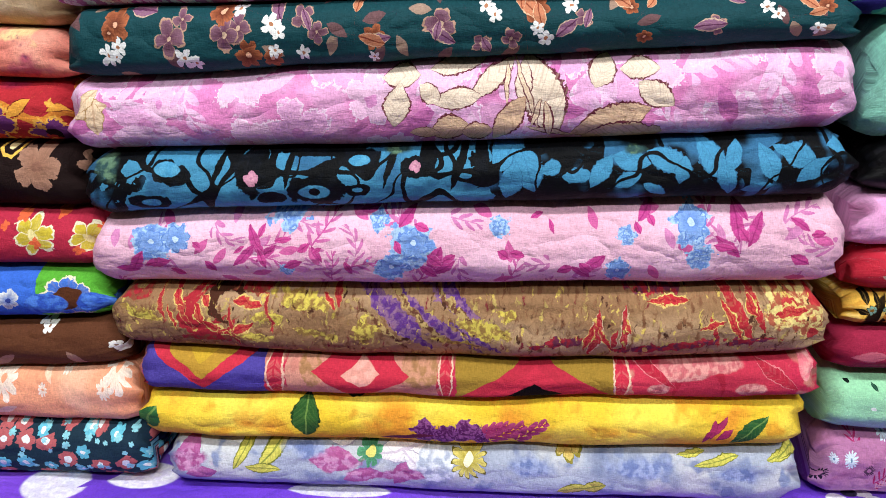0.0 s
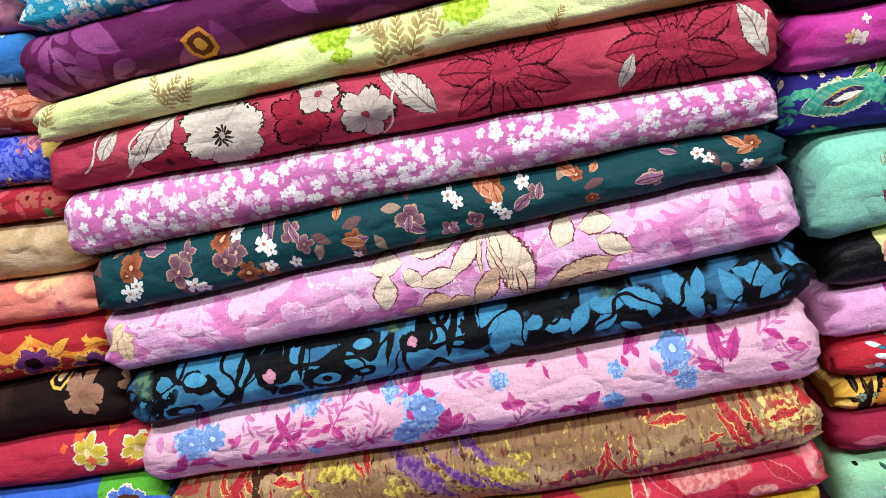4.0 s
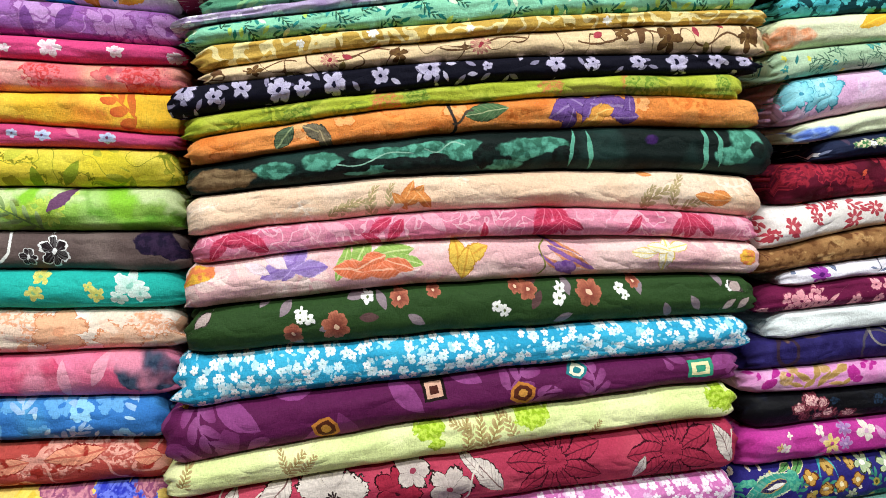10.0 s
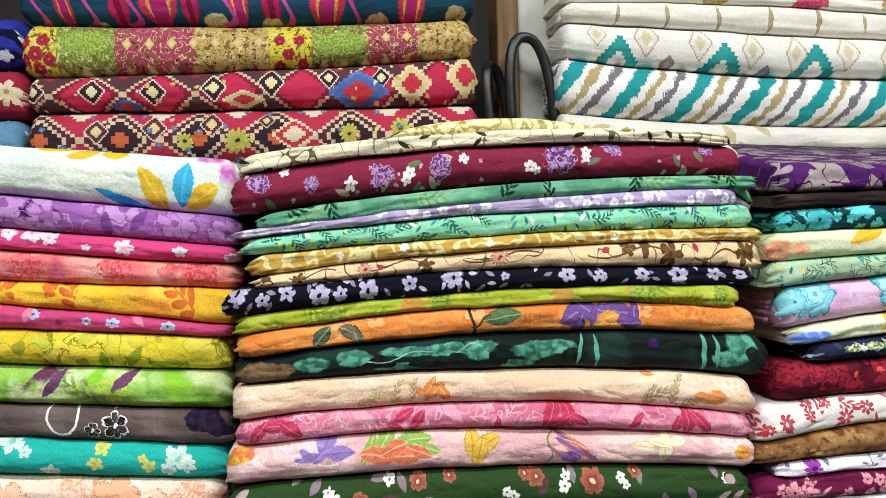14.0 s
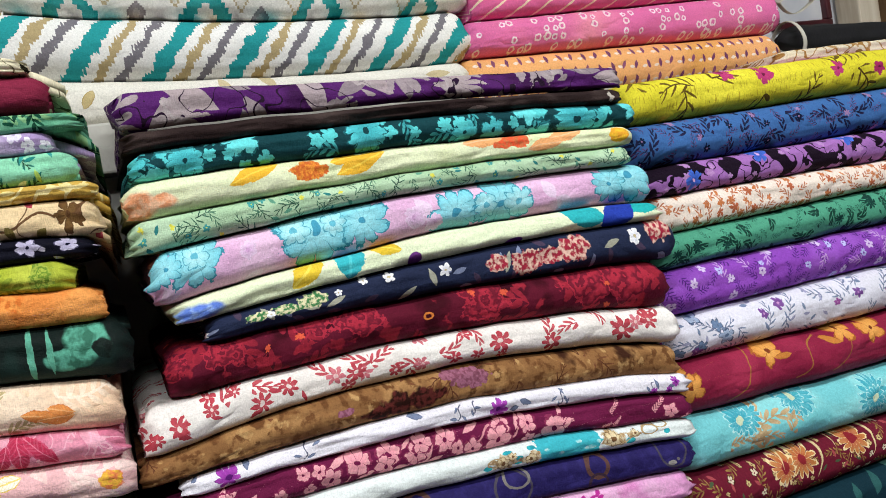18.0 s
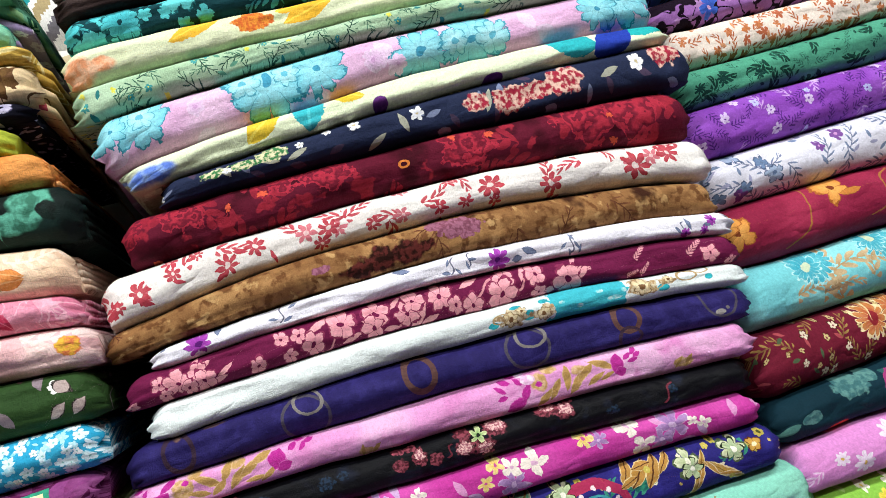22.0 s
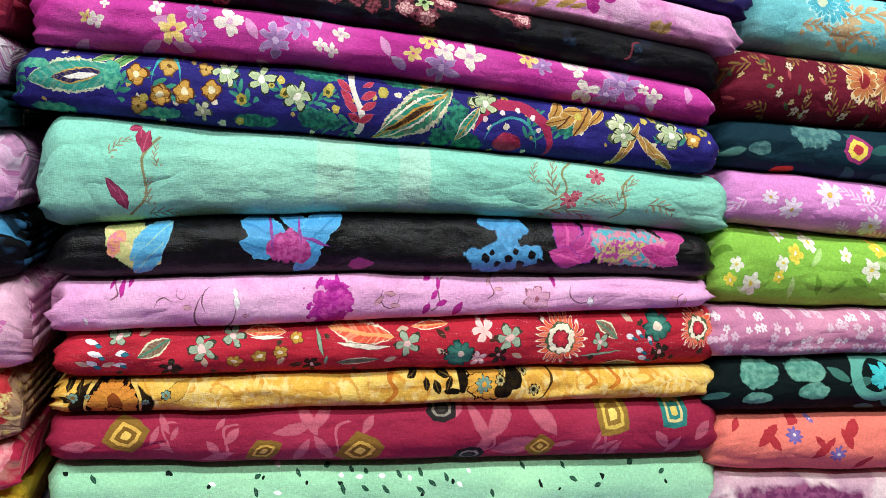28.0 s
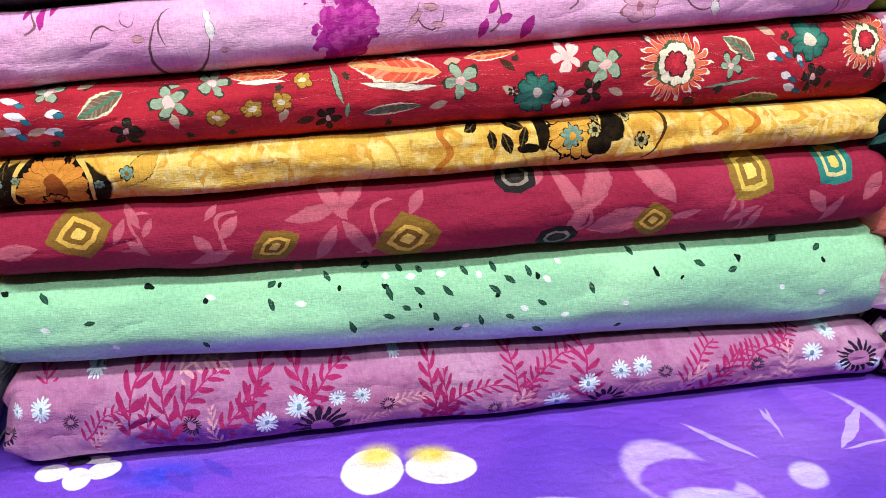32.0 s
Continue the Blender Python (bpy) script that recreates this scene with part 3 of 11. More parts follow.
def plain(name, colour, rough=0.6, other="", scale=12.0, grain=(1, 1, 1), bump=0.001, metal=0.0, fine=200.0):
    """A hard surface with two colours in patches, a fine grain and relief."""
    mat = bpy.data.materials.new(name)
    mat.use_nodes = True
    t = mat.node_tree
    sh = t.nodes["Principled BSDF"]
    co = t.nodes.new("ShaderNodeTexCoord")
    mp = t.nodes.new("ShaderNodeMapping")
    mp.inputs["Scale"].default_value = grain
    t.links.new(co.outputs["Object"], mp.inputs[0])
    n1, n2 = t.nodes.new("ShaderNodeTexNoise"), t.nodes.new("ShaderNodeTexNoise")
    n1.inputs["Scale"].default_value, n2.inputs["Scale"].default_value = scale, fine
    n1.inputs["Detail"].default_value = n2.inputs["Detail"].default_value = 4.0
    for n in (n1, n2):
        t.links.new(mp.outputs[0], n.inputs[0])
    mx = t.nodes.new("ShaderNodeMix")
    mx.data_type = "RGBA"
    mr = t.nodes.new("ShaderNodeMapRange")
    mr.inputs[1].default_value, mr.inputs[2].default_value = 0.35, 0.65
    t.links.new(n1.outputs["Fac"], mr.inputs[0])
    t.links.new(mr.outputs[0], mx.inputs["Factor"])
    mx.inputs[6].default_value, mx.inputs[7].default_value = lin(colour), lin(other or colour)
    t.links.new(mx.outputs[2], sh.inputs["Base Color"])
    bp = t.nodes.new("ShaderNodeBump")
    bp.inputs["Strength"].default_value, bp.inputs["Distance"].default_value = 0.6, bump
    t.links.new(n2.outputs["Fac"], bp.inputs["Height"])
    t.links.new(bp.outputs[0], sh.inputs["Normal"])
    sh.inputs["Roughness"].default_value, sh.inputs["Metallic"].default_value = rough, metal
    return mat


# ---- building ----------------------------------------------------------------
def mesh(name, verts, faces, mats=(), smooth=True, uvs=None):
    me = bpy.data.meshes.new(name)
    me.from_pydata(verts, [], faces)
    for m in mats:
        me.materials.append(m)
    if smooth:
        me.polygons.foreach_set("use_smooth", [True] * len(me.polygons))
    if uvs is not None:
        layer = me.uv_layers.new(name="cloth")
        index = np.empty(len(me.loops), dtype=np.int32)
        me.loops.foreach_get("vertex_index", index)
        layer.data.foreach_set("uv", np.asarray(uvs, dtype=np.float32)[index].ravel())
    me.update()
    return me


def part(name, me, parent, label=""):
    ob = new(name, me)
    ob.parent = parent
    return tagged(ob, label)


def box(x0, x1, y0, y1, z0, z1, bevel=0.004):
    """A bevelled box as a bmesh."""
    bm = bmesh.new()
    bmesh.ops.create_cube(bm, size=1.0)
    for v in bm.verts:
        v.co = Vector(((x0 + x1) / 2 + v.co.x * (x1 - x0), (y0 + y1) / 2 + v.co.y * (y1 - y0), (z0 + z1) / 2 + v.co.z * (z1 - z0)))
    if bevel:
        bmesh.ops.bevel(bm, geom=bm.edges[:], offset=bevel, segments=2, affect="EDGES", profile=0.5)
    return bm


def from_bm(name, bm, mat, smooth=False):
    me = bpy.data.meshes.new(name)
    bm.to_mesh(me)
    bm.free()
    me.materials.append(mat)
    if smooth:
        me.polygons.foreach_set("use_smooth", [True] * len(me.polygons))
    return me


def setting(name, bm, mat, label, category):
    return tagged(new(name, from_bm(name, bm, mat)), label, category, kind="structure")


NU, NF = 104, 23


def bow(z, s):
    """A curve through its values at left, middle and right; s: from -1 to 1."""
    l, m, r = z
    return m + (r - l) / 2 * s + ((l + r) / 2 - m) * s * s


def seam(z, s, x):
    """Height of a seam between two cloths: from its left, middle and right, with a slight wander."""
    return bow(z, s) + 0.0016 * noise.noise(Vector((x * 13, z[1] * 41, 0))) + 0.0008 * noise.noise(Vector((x * 37, z[1] * 41, 5)))


def ridge(n, sharp=4.0):
    """A sharp crest where smooth noise passes through nought."""
    return max(0.0, 1 - abs(n) * sharp)


def cloth(label, mat, x, y, low, high, depth=0.33, sag=0.0, tails=(0.0, 0.0), group="", droop=0.03, lean=0.0, plump=0.68, end=0.016, lift=(0.0, 0.0, 0.0)):
    """A length of cloth folded flat, its rounded fold to the front. low, high: its under and upper seam at left, middle and right.
    lift: how far its print sits above the middle of the fold."""
    x0, x1 = x
    verts, uvs, faces = [], [], []
    key = (low[1] + high[1]) * 31 + x0 * 7
    mean = (sum(high) - sum(low)) / 3
    half = (x1 - x0) / 2
    # each cloth has its own kind of end and its own lines where a layer inside shows through
    square = 0.5 + 0.5 * noise.noise(Vector((key * 3.7, 11, 0))) * 1.4
    end = end * (0.55 + 0.7 * square)
    taper = 0.20 + 0.22 * square
    lines = [(0.26 + 0.13 * noise.noise(Vector((key * 2.3, 21, 0))), 31.0), (-0.22 + 0.13 * noise.noise(Vector((key * 2.9, 22, 0))), 47.0)]
    slant = math.copysign(0.7, noise.noise(Vector((key * 1.9, 23, 0))))
    # ring: from the back of the underside round the front fold to the back of the upper side
    angle = [-math.pi / 2 + math.pi * i / (NF - 1) for i in range(NF)]
    e = 2 / 2.45
    fold = []
    for th in angle:
        sn, cs = math.sin(th), math.cos(th)
        v = math.copysign(abs(sn) ** e, sn) * 0.5
        fold.append(((1 - abs(cs) ** e) * mean * plump, v, v * mean * (1 + 0.5 * abs(v) ** 3)))
    row = [(depth * back, -0.5, -(mean / 2 + depth * back)) for back in (1.0, 0.45, 0.12)] + fold
    row += [(depth * back, 0.5, mean / 2 + depth * back) for back in (0.12, 0.45, 1.0)]
    for k in range(NU + 1):
        s = -math.cos(math.pi * k / NU)
        s = 0.55 * s + 0.45 * (2 * k / NU - 1)
        px = (x0 + x1) / 2 + half * s
        zb, zt = seam(low, s, px) + 0.0002, seam(high, s, px) - 0.0002
        h, zc = zt - zb, (zt + zb) / 2
        up = bow(lift, s)
        gap = half * (1 - abs(s))
        near = max(0.0, 1 - gap / end)
        shrink = 1 - taper * near ** 2.2
        wave = 0.0042 * noise.noise(Vector((px * 6, key, 1))) + 0.0018 * noise.noise(Vector((px * 21, key, 2)))
        shown = [min(1.0, max(0.0, 0.35 + 2.2 * noise.noise(Vector((px * 3.1, key, q))))) for v0, q in lines]
        strained = min(1.0, max(0.0, 1.8 * noise.noise(Vector((px * 5.3, key, 61))) + 0.5 * max(0.0, 1 - gap / 0.09)))
        for dy, v, uvv in row:
            r1 = noise.noise(Vector((px * 17, v * 2.2 + key, dy * 9)))
            r2 = noise.noise(Vector((px * 46, v * 5 + key, 3)))
            front = 1 - min(1, dy / 0.05)
            push = (0.0030 * r1 + 0.0011 * r2 + wave) * front + near ** 2 * 0.010 * front + (0.002 * r2 * near)
            if front > 0.2 and abs(v) < 0.48:
                for (v0, q), much in zip(lines, shown):
                    d = (v - v0 - 0.05 * noise.noise(Vector((px * 9, key, q)))) / 0.05
                    if abs(d) < 2.2:
                        push += 0.036 * mean * much * math.exp(-d * d)
                push -= 0.0011 * strained * ridge(noise.noise(Vector((px * 15, (v * mean + slant * px * 0.3) * 75, key)))) * front
            zz = zc + v * h * (shrink if dy < depth * 0.3 else 1 - 0.3 * near) - sag * (dy / depth) - near ** 3 * h * 0.10
            if abs(v) >= 0.49:
                push *= 0.3
            xx = px + near * (0.009 * noise.noise(Vector((v * 3.2 + key, dy * 8, 9 if s > 0 else 4))) + 0.003 * noise.noise(Vector((v * 11 + key, dy * 8, 9 if s > 0 else 4))))
            verts.append((xx, y + dy + push + lean * (zz - low[1]), zz))
            uvs.append((px, uvv - up))
    n = NF + 6
    for k in range(NU):
        for i in range(n - 1):
            p = k * n + i
            faces.append((p, p + n, p + n + 1, p + 1))
        faces.append((k * n + n - 1, k * n + n - 1 + n, k * n + n, k * n))
    faces.append(tuple(range(n)))
    faces.append(tuple(NU * n + i for i in reversed(range(n))))
    ob = tagged(new("folded_cloth", mesh("folded_cloth", verts, faces, [mat], uvs=uvs)), label, "cloth", group)
    for side, reach in zip((-1, 1), tails):
        part("layered_end", layers(x0 if side < 0 else x1, side, reach, y, depth, low[0 if side < 0 else 2], high[0 if side < 0 else 2], mat, key, droop), ob)
    return ob


def layers(xe, side, reach, y, depth, zb, zt, mat, key, droop):
    """The open end of a folded cloth: its layers one over another, wavy, sinking towards the back."""
    verts, uvs, faces = [], [], []
    count, h = (max(3, min(5, round((zt - zb) / 0.007))) if reach < 0.012 else 2), zt - zb
    for j in range(count):
        base = zb + h * (j + 0.5) / count
        thick = h / count * 0.40 if reach < 0.012 else 0.0035
        out = -0.004 + reach * (0.55 + 0.45 * noise.noise(Vector((j * 3.1, key, 6)))) + 0.003 * noise.noise(Vector((j * 5.1, key, 2)))
        start = len(verts)
        ny, nx = 18, 5
        for i in range(ny + 1):
            t = i / ny
            for m in range(nx + 1):
                w = m / nx
                px = xe + side * (-0.020 + (out * (0.55 + 0.45 * t + 0.25 * noise.noise(Vector((t * 3, key, j)))) + 0.020) * w)
                drop = (droop * w ** 1.6 * (0.25 + 0.75 * t) * (1.2 - 0.4 * j / count)) if reach > 0.012 else 0.0
                pz = base - drop + 0.0020 * noise.noise(Vector((t * 7, j * 2.3 + key, w))) * w + 0.3 * h * (0.5 - (j + 0.5) / count) * w
                yy = y + 0.022 + 0.012 * w * w + (depth - 0.024) * t
                for up in (-1, 1):
                    verts.append((px, yy, pz + up * thick * (1 - 0.5 * w ** 4)))
                    uvs.append((px + 0.02 * j, yy * 0.8 + j * 0.017))
        row = (nx + 1) * 2
        for i in range(ny):
            for m in range(nx):
                p = start + i * row + m * 2
                faces.append((p + 1, p + 3, p + row + 3, p + row + 1))
                faces.append((p, p + row, p + row + 2, p + 2))
            p = start + i * row + nx * 2
            faces.append((p, p + row, p + row + 1, p + 1))
        for m in range(nx):
            p = start + m * 2
            faces.append((p, p + 2, p + 3, p + 1))
    return mesh("layered_end", verts, faces, [mat], uvs=uvs)


# ---- the shop ------------------------------------------------------------------
wall_paint = plain("wall_paint", "8A7C6C", 0.7, "6E6254", 3.0, bump=0.0006)
ceiling_paint = plain("ceiling_paint", "E6E4E0", 0.8, "DCDAD5", 2.0, bump=0.0004)
floor_tile = plain("floor_tile", "6A645C", 0.4, "58524A", 5.0, bump=0.0003)
grey_board = plain("grey_board", "B9B7B0", 0.75, "9A9892", 9.0, bump=0.0015, fine=90.0)
gap_dark = plain("gap_dark", "2A211A", 0.7, "1C1612", 7.0, grain=(9, 9, 0.8), bump=0.0015)
old_wood = plain("old_wood", "8A6A44", 0.65, "5F452B", 7.0, grain=(9, 9, 0.8), bump=0.0015)
pale_wood = plain("pale_wood", "D8CDBC", 0.6, "C0B098", 7.0, grain=(9, 9, 0.8), bump=0.001)
white_paint = plain("white_paint", "D2D1CA", 0.6, "A8A7A0", 14.0, bump=0.002, fine=70.0)
black_leather = plain("black_leather", "17171A", 0.38, "0C0C0E", 30.0, bump=0.0006)
black_cotton = plain("black_cotton", "0C0C10", 0.85, "16161C", 30.0, bump=0.001)
white_tape = plain("white_tape", "DAD6CA", 0.7, "C8C4B8", 30.0, bump=0.0004)
frame_red = plain("frame_red", "4A1420", 0.4, "381018", 20.0, bump=0.0004)
paper = plain("paper", "D8D8DC", 0.6, "C0C4D0", 9.0, bump=0.0002)
lamp_white = plain("lamp_white", "E8E8E6", 0.35, "DEDEDC", 6.0, bump=0.0001)
glow = bpy.data.materials.new("glowing_tube")
glow.use_nodes = True
glow.node_tree.nodes["Principled BSDF"].inputs["Emission Color"].default_value = (1, 0.985, 0.96, 1)
glow.node_tree.nodes["Principled BSDF"].inputs["Emission Strength"].default_value = 6.0

setting("floor", box(-3, 4, -3, 3, -0.1, 0, 0), floor_tile, "grey tiled shop floor", "floor")
setting("ceiling", box(-3, 4, -3, 3, 2.9, 3.0, 0), ceiling_paint, "white painted shop ceiling", "ceiling")
setting("wall_north", box(-3, 4, 1.9, 2.0, 0, 2.9, 0), ceiling_paint, "white painted wall behind the shelves", "wall")
# three walls out of view, added in dull brown to limit bounced light
setting("wall_south", box(-3, 4, -3, -2.9, 0, 2.9, 0), wall_paint, "unseen dull brown wall facing the shelves, dark to limit bounced light", "wall")
setting("wall_west", box(-3, -2.9, -2.9, 1.9, 0, 2.9, 0), wall_paint, "unseen dull brown side wall, dark to limit bounced light", "wall")
setting("wall_east", box(3.9, 4, -2.9, 1.9, 0, 2.9, 0), wall_paint, "unseen dull brown side wall, dark to limit bounced light", "wall")
setting("shelf_board", box(-1.4, 2.2, 0.86, 1.5, 1.58, 1.61, 0.003), grey_board, "grey painted shelf board carrying the back piles", "shelf")
setting("shelf_packing", box(-1.3, 0.72, 0.885, 1.42, 1.61, 1.64, 0.003), grey_board, "grey board packed under the back piles", "shelf")
setting("cupboard_front", box(-1.4, 2.2, 0.90, 0.94, 0.0, 1.58, 0.003), grey_board, "grey painted cupboard front under the shelf", "cupboard")
setting("post_1", box(0.132, 0.184, 1.0, 1.06, 1.64, 2.9, 0.004), white_paint, "worn white painted upright between the piles", "post")
setting("post_2", box(0.098, 0.130, 0.985, 1.06, 1.64, 2.9, 0.003), old_wood, "brown wooden batten beside the white upright", "post")
setting("post_3", box(1.78, 1.84, 1.15, 1.21, 1.61, 2.9, 0.004), pale_wood, "worn pale wooden upright at the shelf end", "post")
setting("post_4", box(1.87, 1.96, 1.15, 1.21, 1.61, 2.9, 0.004), old_wood, "worn brown wooden upright at the shelf end", "post")


# added panel: its dark colour stands in for the shade behind the piles
setting("dark_gap_panel", box(-1.4, 0.30, 1.44, 1.46, 1.61, 2.9, 0), gap_dark, "added dark panel standing in for the dark gap behind the back piles", "shelf")


def cylinder(bm, start, end, radius, segments=16):
    a, b = Vector(start), Vector(end)
    m = Matrix.Translation((a + b) / 2) @ (b - a).to_track_quat("Z", "Y").to_matrix().to_4x4()
    bmesh.ops.create_cone(bm, cap_ends=True, segments=segments, radius1=radius, radius2=radius, depth=(b - a).length, matrix=m)


def tube_light(at, facing):
    """A batten with one glowing tube."""
    thing = new("tube_light")
    thing.location = at
    tagged(thing, "white batten with one long glowing tube", "light", "tube lights of the shop")
    part("batten", from_bm("batten", box(-0.62, 0.62, -0.03, 0.03, 0.0, 0.035, 0.004), lamp_white), thing)
    bm = bmesh.new()
    cylinder(bm, (-0.6, 0, 0.052), (0.6, 0, 0.052), 0.013)
    part("tube", from_bm("tube", bm, glow, True), thing, "glowing white tube")
    for x in (-0.605, 0.605):
        part("holder", from_bm("holder", box(x - 0.012, x + 0.012, -0.02, 0.02, 0.03, 0.07, 0.003), lamp_white), thing)
    thing.rotation_euler = facing


for tx, ty, watts in CEILING_TUBES:
    tube_light((tx, ty, 2.9), (math.radians(180), 0, 0))

# the table and its printed vinyl cover
table = tagged(new("display_table"), "long low display table under the cloth piles", "table")
part("tabletop", from_bm("tabletop", box(-0.95, 1.45, 0.385, 0.895, 0.725, 0.7545, 0.004), old_wood), table)
for x in (-0.9, 1.4):
    for y in (0.44, 0.84):
        part("leg", from_bm("leg", box(x - 0.03, x + 0.03, y - 0.03, y + 0.03, 0, 0.725, 0.004), old_wood), table)
for y in (0.41, 0.86):
    part("apron", from_bm("apron", box(-0.87, 1.37, y - 0.012, y + 0.012, 0.64, 0.725, 0.003), old_wood), table)

p = Print("7A3CDA", gloss=0.8, wander=0.0008, crease=0.7)
p.cloud(7, "6430CC", 0.45, 0.65).cloud(5, "9C68EA", 0.45, 0.7, seed=3).at("blot", [(0.3130, 0.5020, 0.0330, 0.0240), (0.3020, 0.4750, 0.0270, 0.0120)], "2C34E4", "4840EC", ragged=0.1, soft=0.9)
# petals of the large pale flower: a light shape with the ground showing again inside it
p.at("blot", [(0.5630, 0.4450, 0.0240, 0.0372), (0.5790, 0.4130, 0.0180, 0.0240)], "BE9CF4", "C8ACF6", ragged=0.03, soft=0.2).at("blot", [(0.5680, 0.4360, 0.0252, 0.0224), (0.5820, 0.4010, 0.0192, 0.0160)], "8648E0", "8C50E2", ragged=0.03, soft=0.15)
p.at("blot", [(0.6880, 0.4820, 0.0176, 0.0360)], "BE9CF4", "C8ACF6", ragged=0.03, soft=0.2).at("blot", [(0.6830, 0.4890, 0.0168, 0.0480)], "8648E0", "8C50E2", ragged=0.03, soft=0.12)
p.at("leaf", [(0.2850, 0.5150, 0.0184, 0.0080), (0.3220, 0.4940, 0.0150, 0.0048), (0.3400, 0.5020, 0.0150, 0.0036)], -0.9, "5A34D4", "7850E4")
p.at("blot", [(-0.3210, 0.5030, 0.0264, 0.0240), (-0.2600, 0.5170, 0.0296, 0.0180), (-0.1080, 0.5070, 0.0400, 0.0084)], "E4DCF8", "F4F0FE", ragged=0.03, soft=0.12).at("leaf", [(-0.2880, 0.5120, 0.0200, 0.0048), (-0.1880, 0.5180, 0.0320, 0.0040), (-0.1500, 0.5060, 0.0240, 0.0024)], 0.9, "6A34CC", "8858DC")
p.at("leaf", [(0.6024, 0.4693, 0.0257, 0.0023, -1.17), (0.6429, 0.4805, 0.0194, 0.0010, -1.90), (0.6428, 0.4879, 0.0104, 0.0013, -1.77), (0.6827, 0.4675, 0.0318, 0.0036, -2.38), (0.6788, 0.4476, 0.0189, 0.0013, 0.10)], fill="C4A6F4", edge="D0B8F8", line=0.1, vary=0.0)
p.blot(0.6275, 0.4263, 0.0106, 0.0150, "C4AEF2", "CCB8F4", -0.48, 0.03, 0.3)
p.blot(0.5709, 0.4167, 0.0220, 0.0118, "C4AEF2", "CCB8F4", -0.41, 0.03, 0.3)
p.blot(0.5013, 0.4307, 0.0202, 0.0062, "C4AEF2", "CCB8F4", -0.29, 0.03, 0.3)
p.blot(0.4177, 0.4807, 0.0165, 0.0233, "F4EEF4", "FBF8F4", -0.16, 0.03, 0.08)
p.blot(0.4524, 0.4762, 0.0191, 0.0169, "F4EEF4", "FBF8F4", -0.28, 0.03, 0.08)
p.blot(0.4218, 0.4953, 0.0147, 0.0175, "F0D848", "F4E070", -0.20, 0.03, 0.85)
p.blot(0.4494, 0.4898, 0.0168, 0.0138, "F0D848", "F4E070", -0.22, 0.03, 0.85)
p.blot(0.2560, 0.5173, 0.0085, 0.0096, "F0ECFA", "FBFAFF", -2.61, 0.03, 0.1)
p.blot(0.2698, 0.5082, 0.0125, 0.0072, "F0ECFA", "FBFAFF", -1.37, 0.03, 0.1)
p.blot(0.2820, 0.5151, 0.0085, 0.0101, "F0ECFA", "FBFAFF", -0.37, 0.03, 0.1)
p.blot(0.2760, 0.5270, 0.0077, 0.0047, "F0ECFA", "FBFAFF", -0.14, 0.03, 0.1)
p.blot(0.2672, 0.5275, 0.0062, 0.0052, "2A2440", "403858", 0.0, 0.05, 0.1)
cover = p.done()
verts, faces, uvs = [], [], []
CX, CY = 96, 30
for i in range(CX + 1):
    for j in range(CY + 1):
        x, d = -0.96 + 2.42 * i / CX, -0.22 + 0.738 * j / CY
        y, z = (0.382 + d, 0.7592) if d > 0 else (0.379, 0.7592 + d)
        if d > 0.02:
            z += 0.0007 * noise.noise(Vector((x * 9, y * 9, 0)))
        else:
            y += 0.006 * noise.noise(Vector((x * 7, 3, 0))) * min(1, -min(d, 0) * 8)
        verts.append((x, y, z))
        uvs.append((x, 0.382 + d))
for i in range(CX):
    for j in range(CY):
        k = i * (CY + 1) + j
        faces.append((k, k + CY + 1, k + CY + 2, k + 1))
sheet = tagged(new("table_cover", mesh("table_cover", verts, faces, [cover], uvs=uvs)), "purple vinyl table cover printed with large pale flowers", "table cover")
thick = sheet.modifiers.new("thickness", "SOLIDIFY")
thick.thickness, thick.offset = 0.0035, -1.0


# the bag handles and the bundle on the shelf behind
def strap(path, width, thick, across):
    """A flat strap along a path of points; across: the direction of its width."""
    verts, faces = [], []
    n = len(path)
    across = Vector(across).normalized()
    for k, q in enumerate(path):
        q = Vector(q)
        along = (Vector(path[min(k + 1, n - 1)]) - Vector(path[max(k - 1, 0)])).normalized()
        side = across.cross(along).normalized()
        for u, v in ((-1, -0.6), (-0.8, -1), (0.8, -1), (1, -0.6), (1, 0.6), (0.8, 1), (-0.8, 1), (-1, 0.6)):
            verts.append(q + across * (u * width / 2) + side * (v * thick / 2))
    for k in range(n - 1):
        for i in range(8):
            a, b = k * 8 + i, k * 8 + (i + 1) % 8
            faces.append((a, b, b + 8, a + 8))
    faces.append(tuple(reversed(range(8))))
    faces.append(tuple((n - 1) * 8 + i for i in range(8)))
    return verts, faces


bag = tagged(new("handbag"), "black leather bag with two upright loop handles", "bag")
bm = box(0.068, 0.165, 0.895, 0.975, 1.64, 1.692, 0.012)
part("body", from_bm("body", bm, black_leather, True), bag)
for cx, cy, half, top, slant in ((0.138, 0.935, 0.033, 1.812, 0.2), (0.092, 0.95, 0.022, 1.775, 0.75)):
    path = []
    for k in range(33):
        a = math.pi * k / 32
        wide = half * math.copysign(abs(math.cos(a)) ** 0.75, math.cos(a))
        path.append((cx - wide * math.cos(slant) - 0.01 * math.sin(a), cy - wide * math.sin(slant), 1.685 + (top - 1.685) * math.sin(a) ** 0.8))
    v, f = strap(path, 0.022, 0.0135, (0.35, 1, 0.1))
    part("handle", mesh("handle", v, f, [black_leather]), bag)

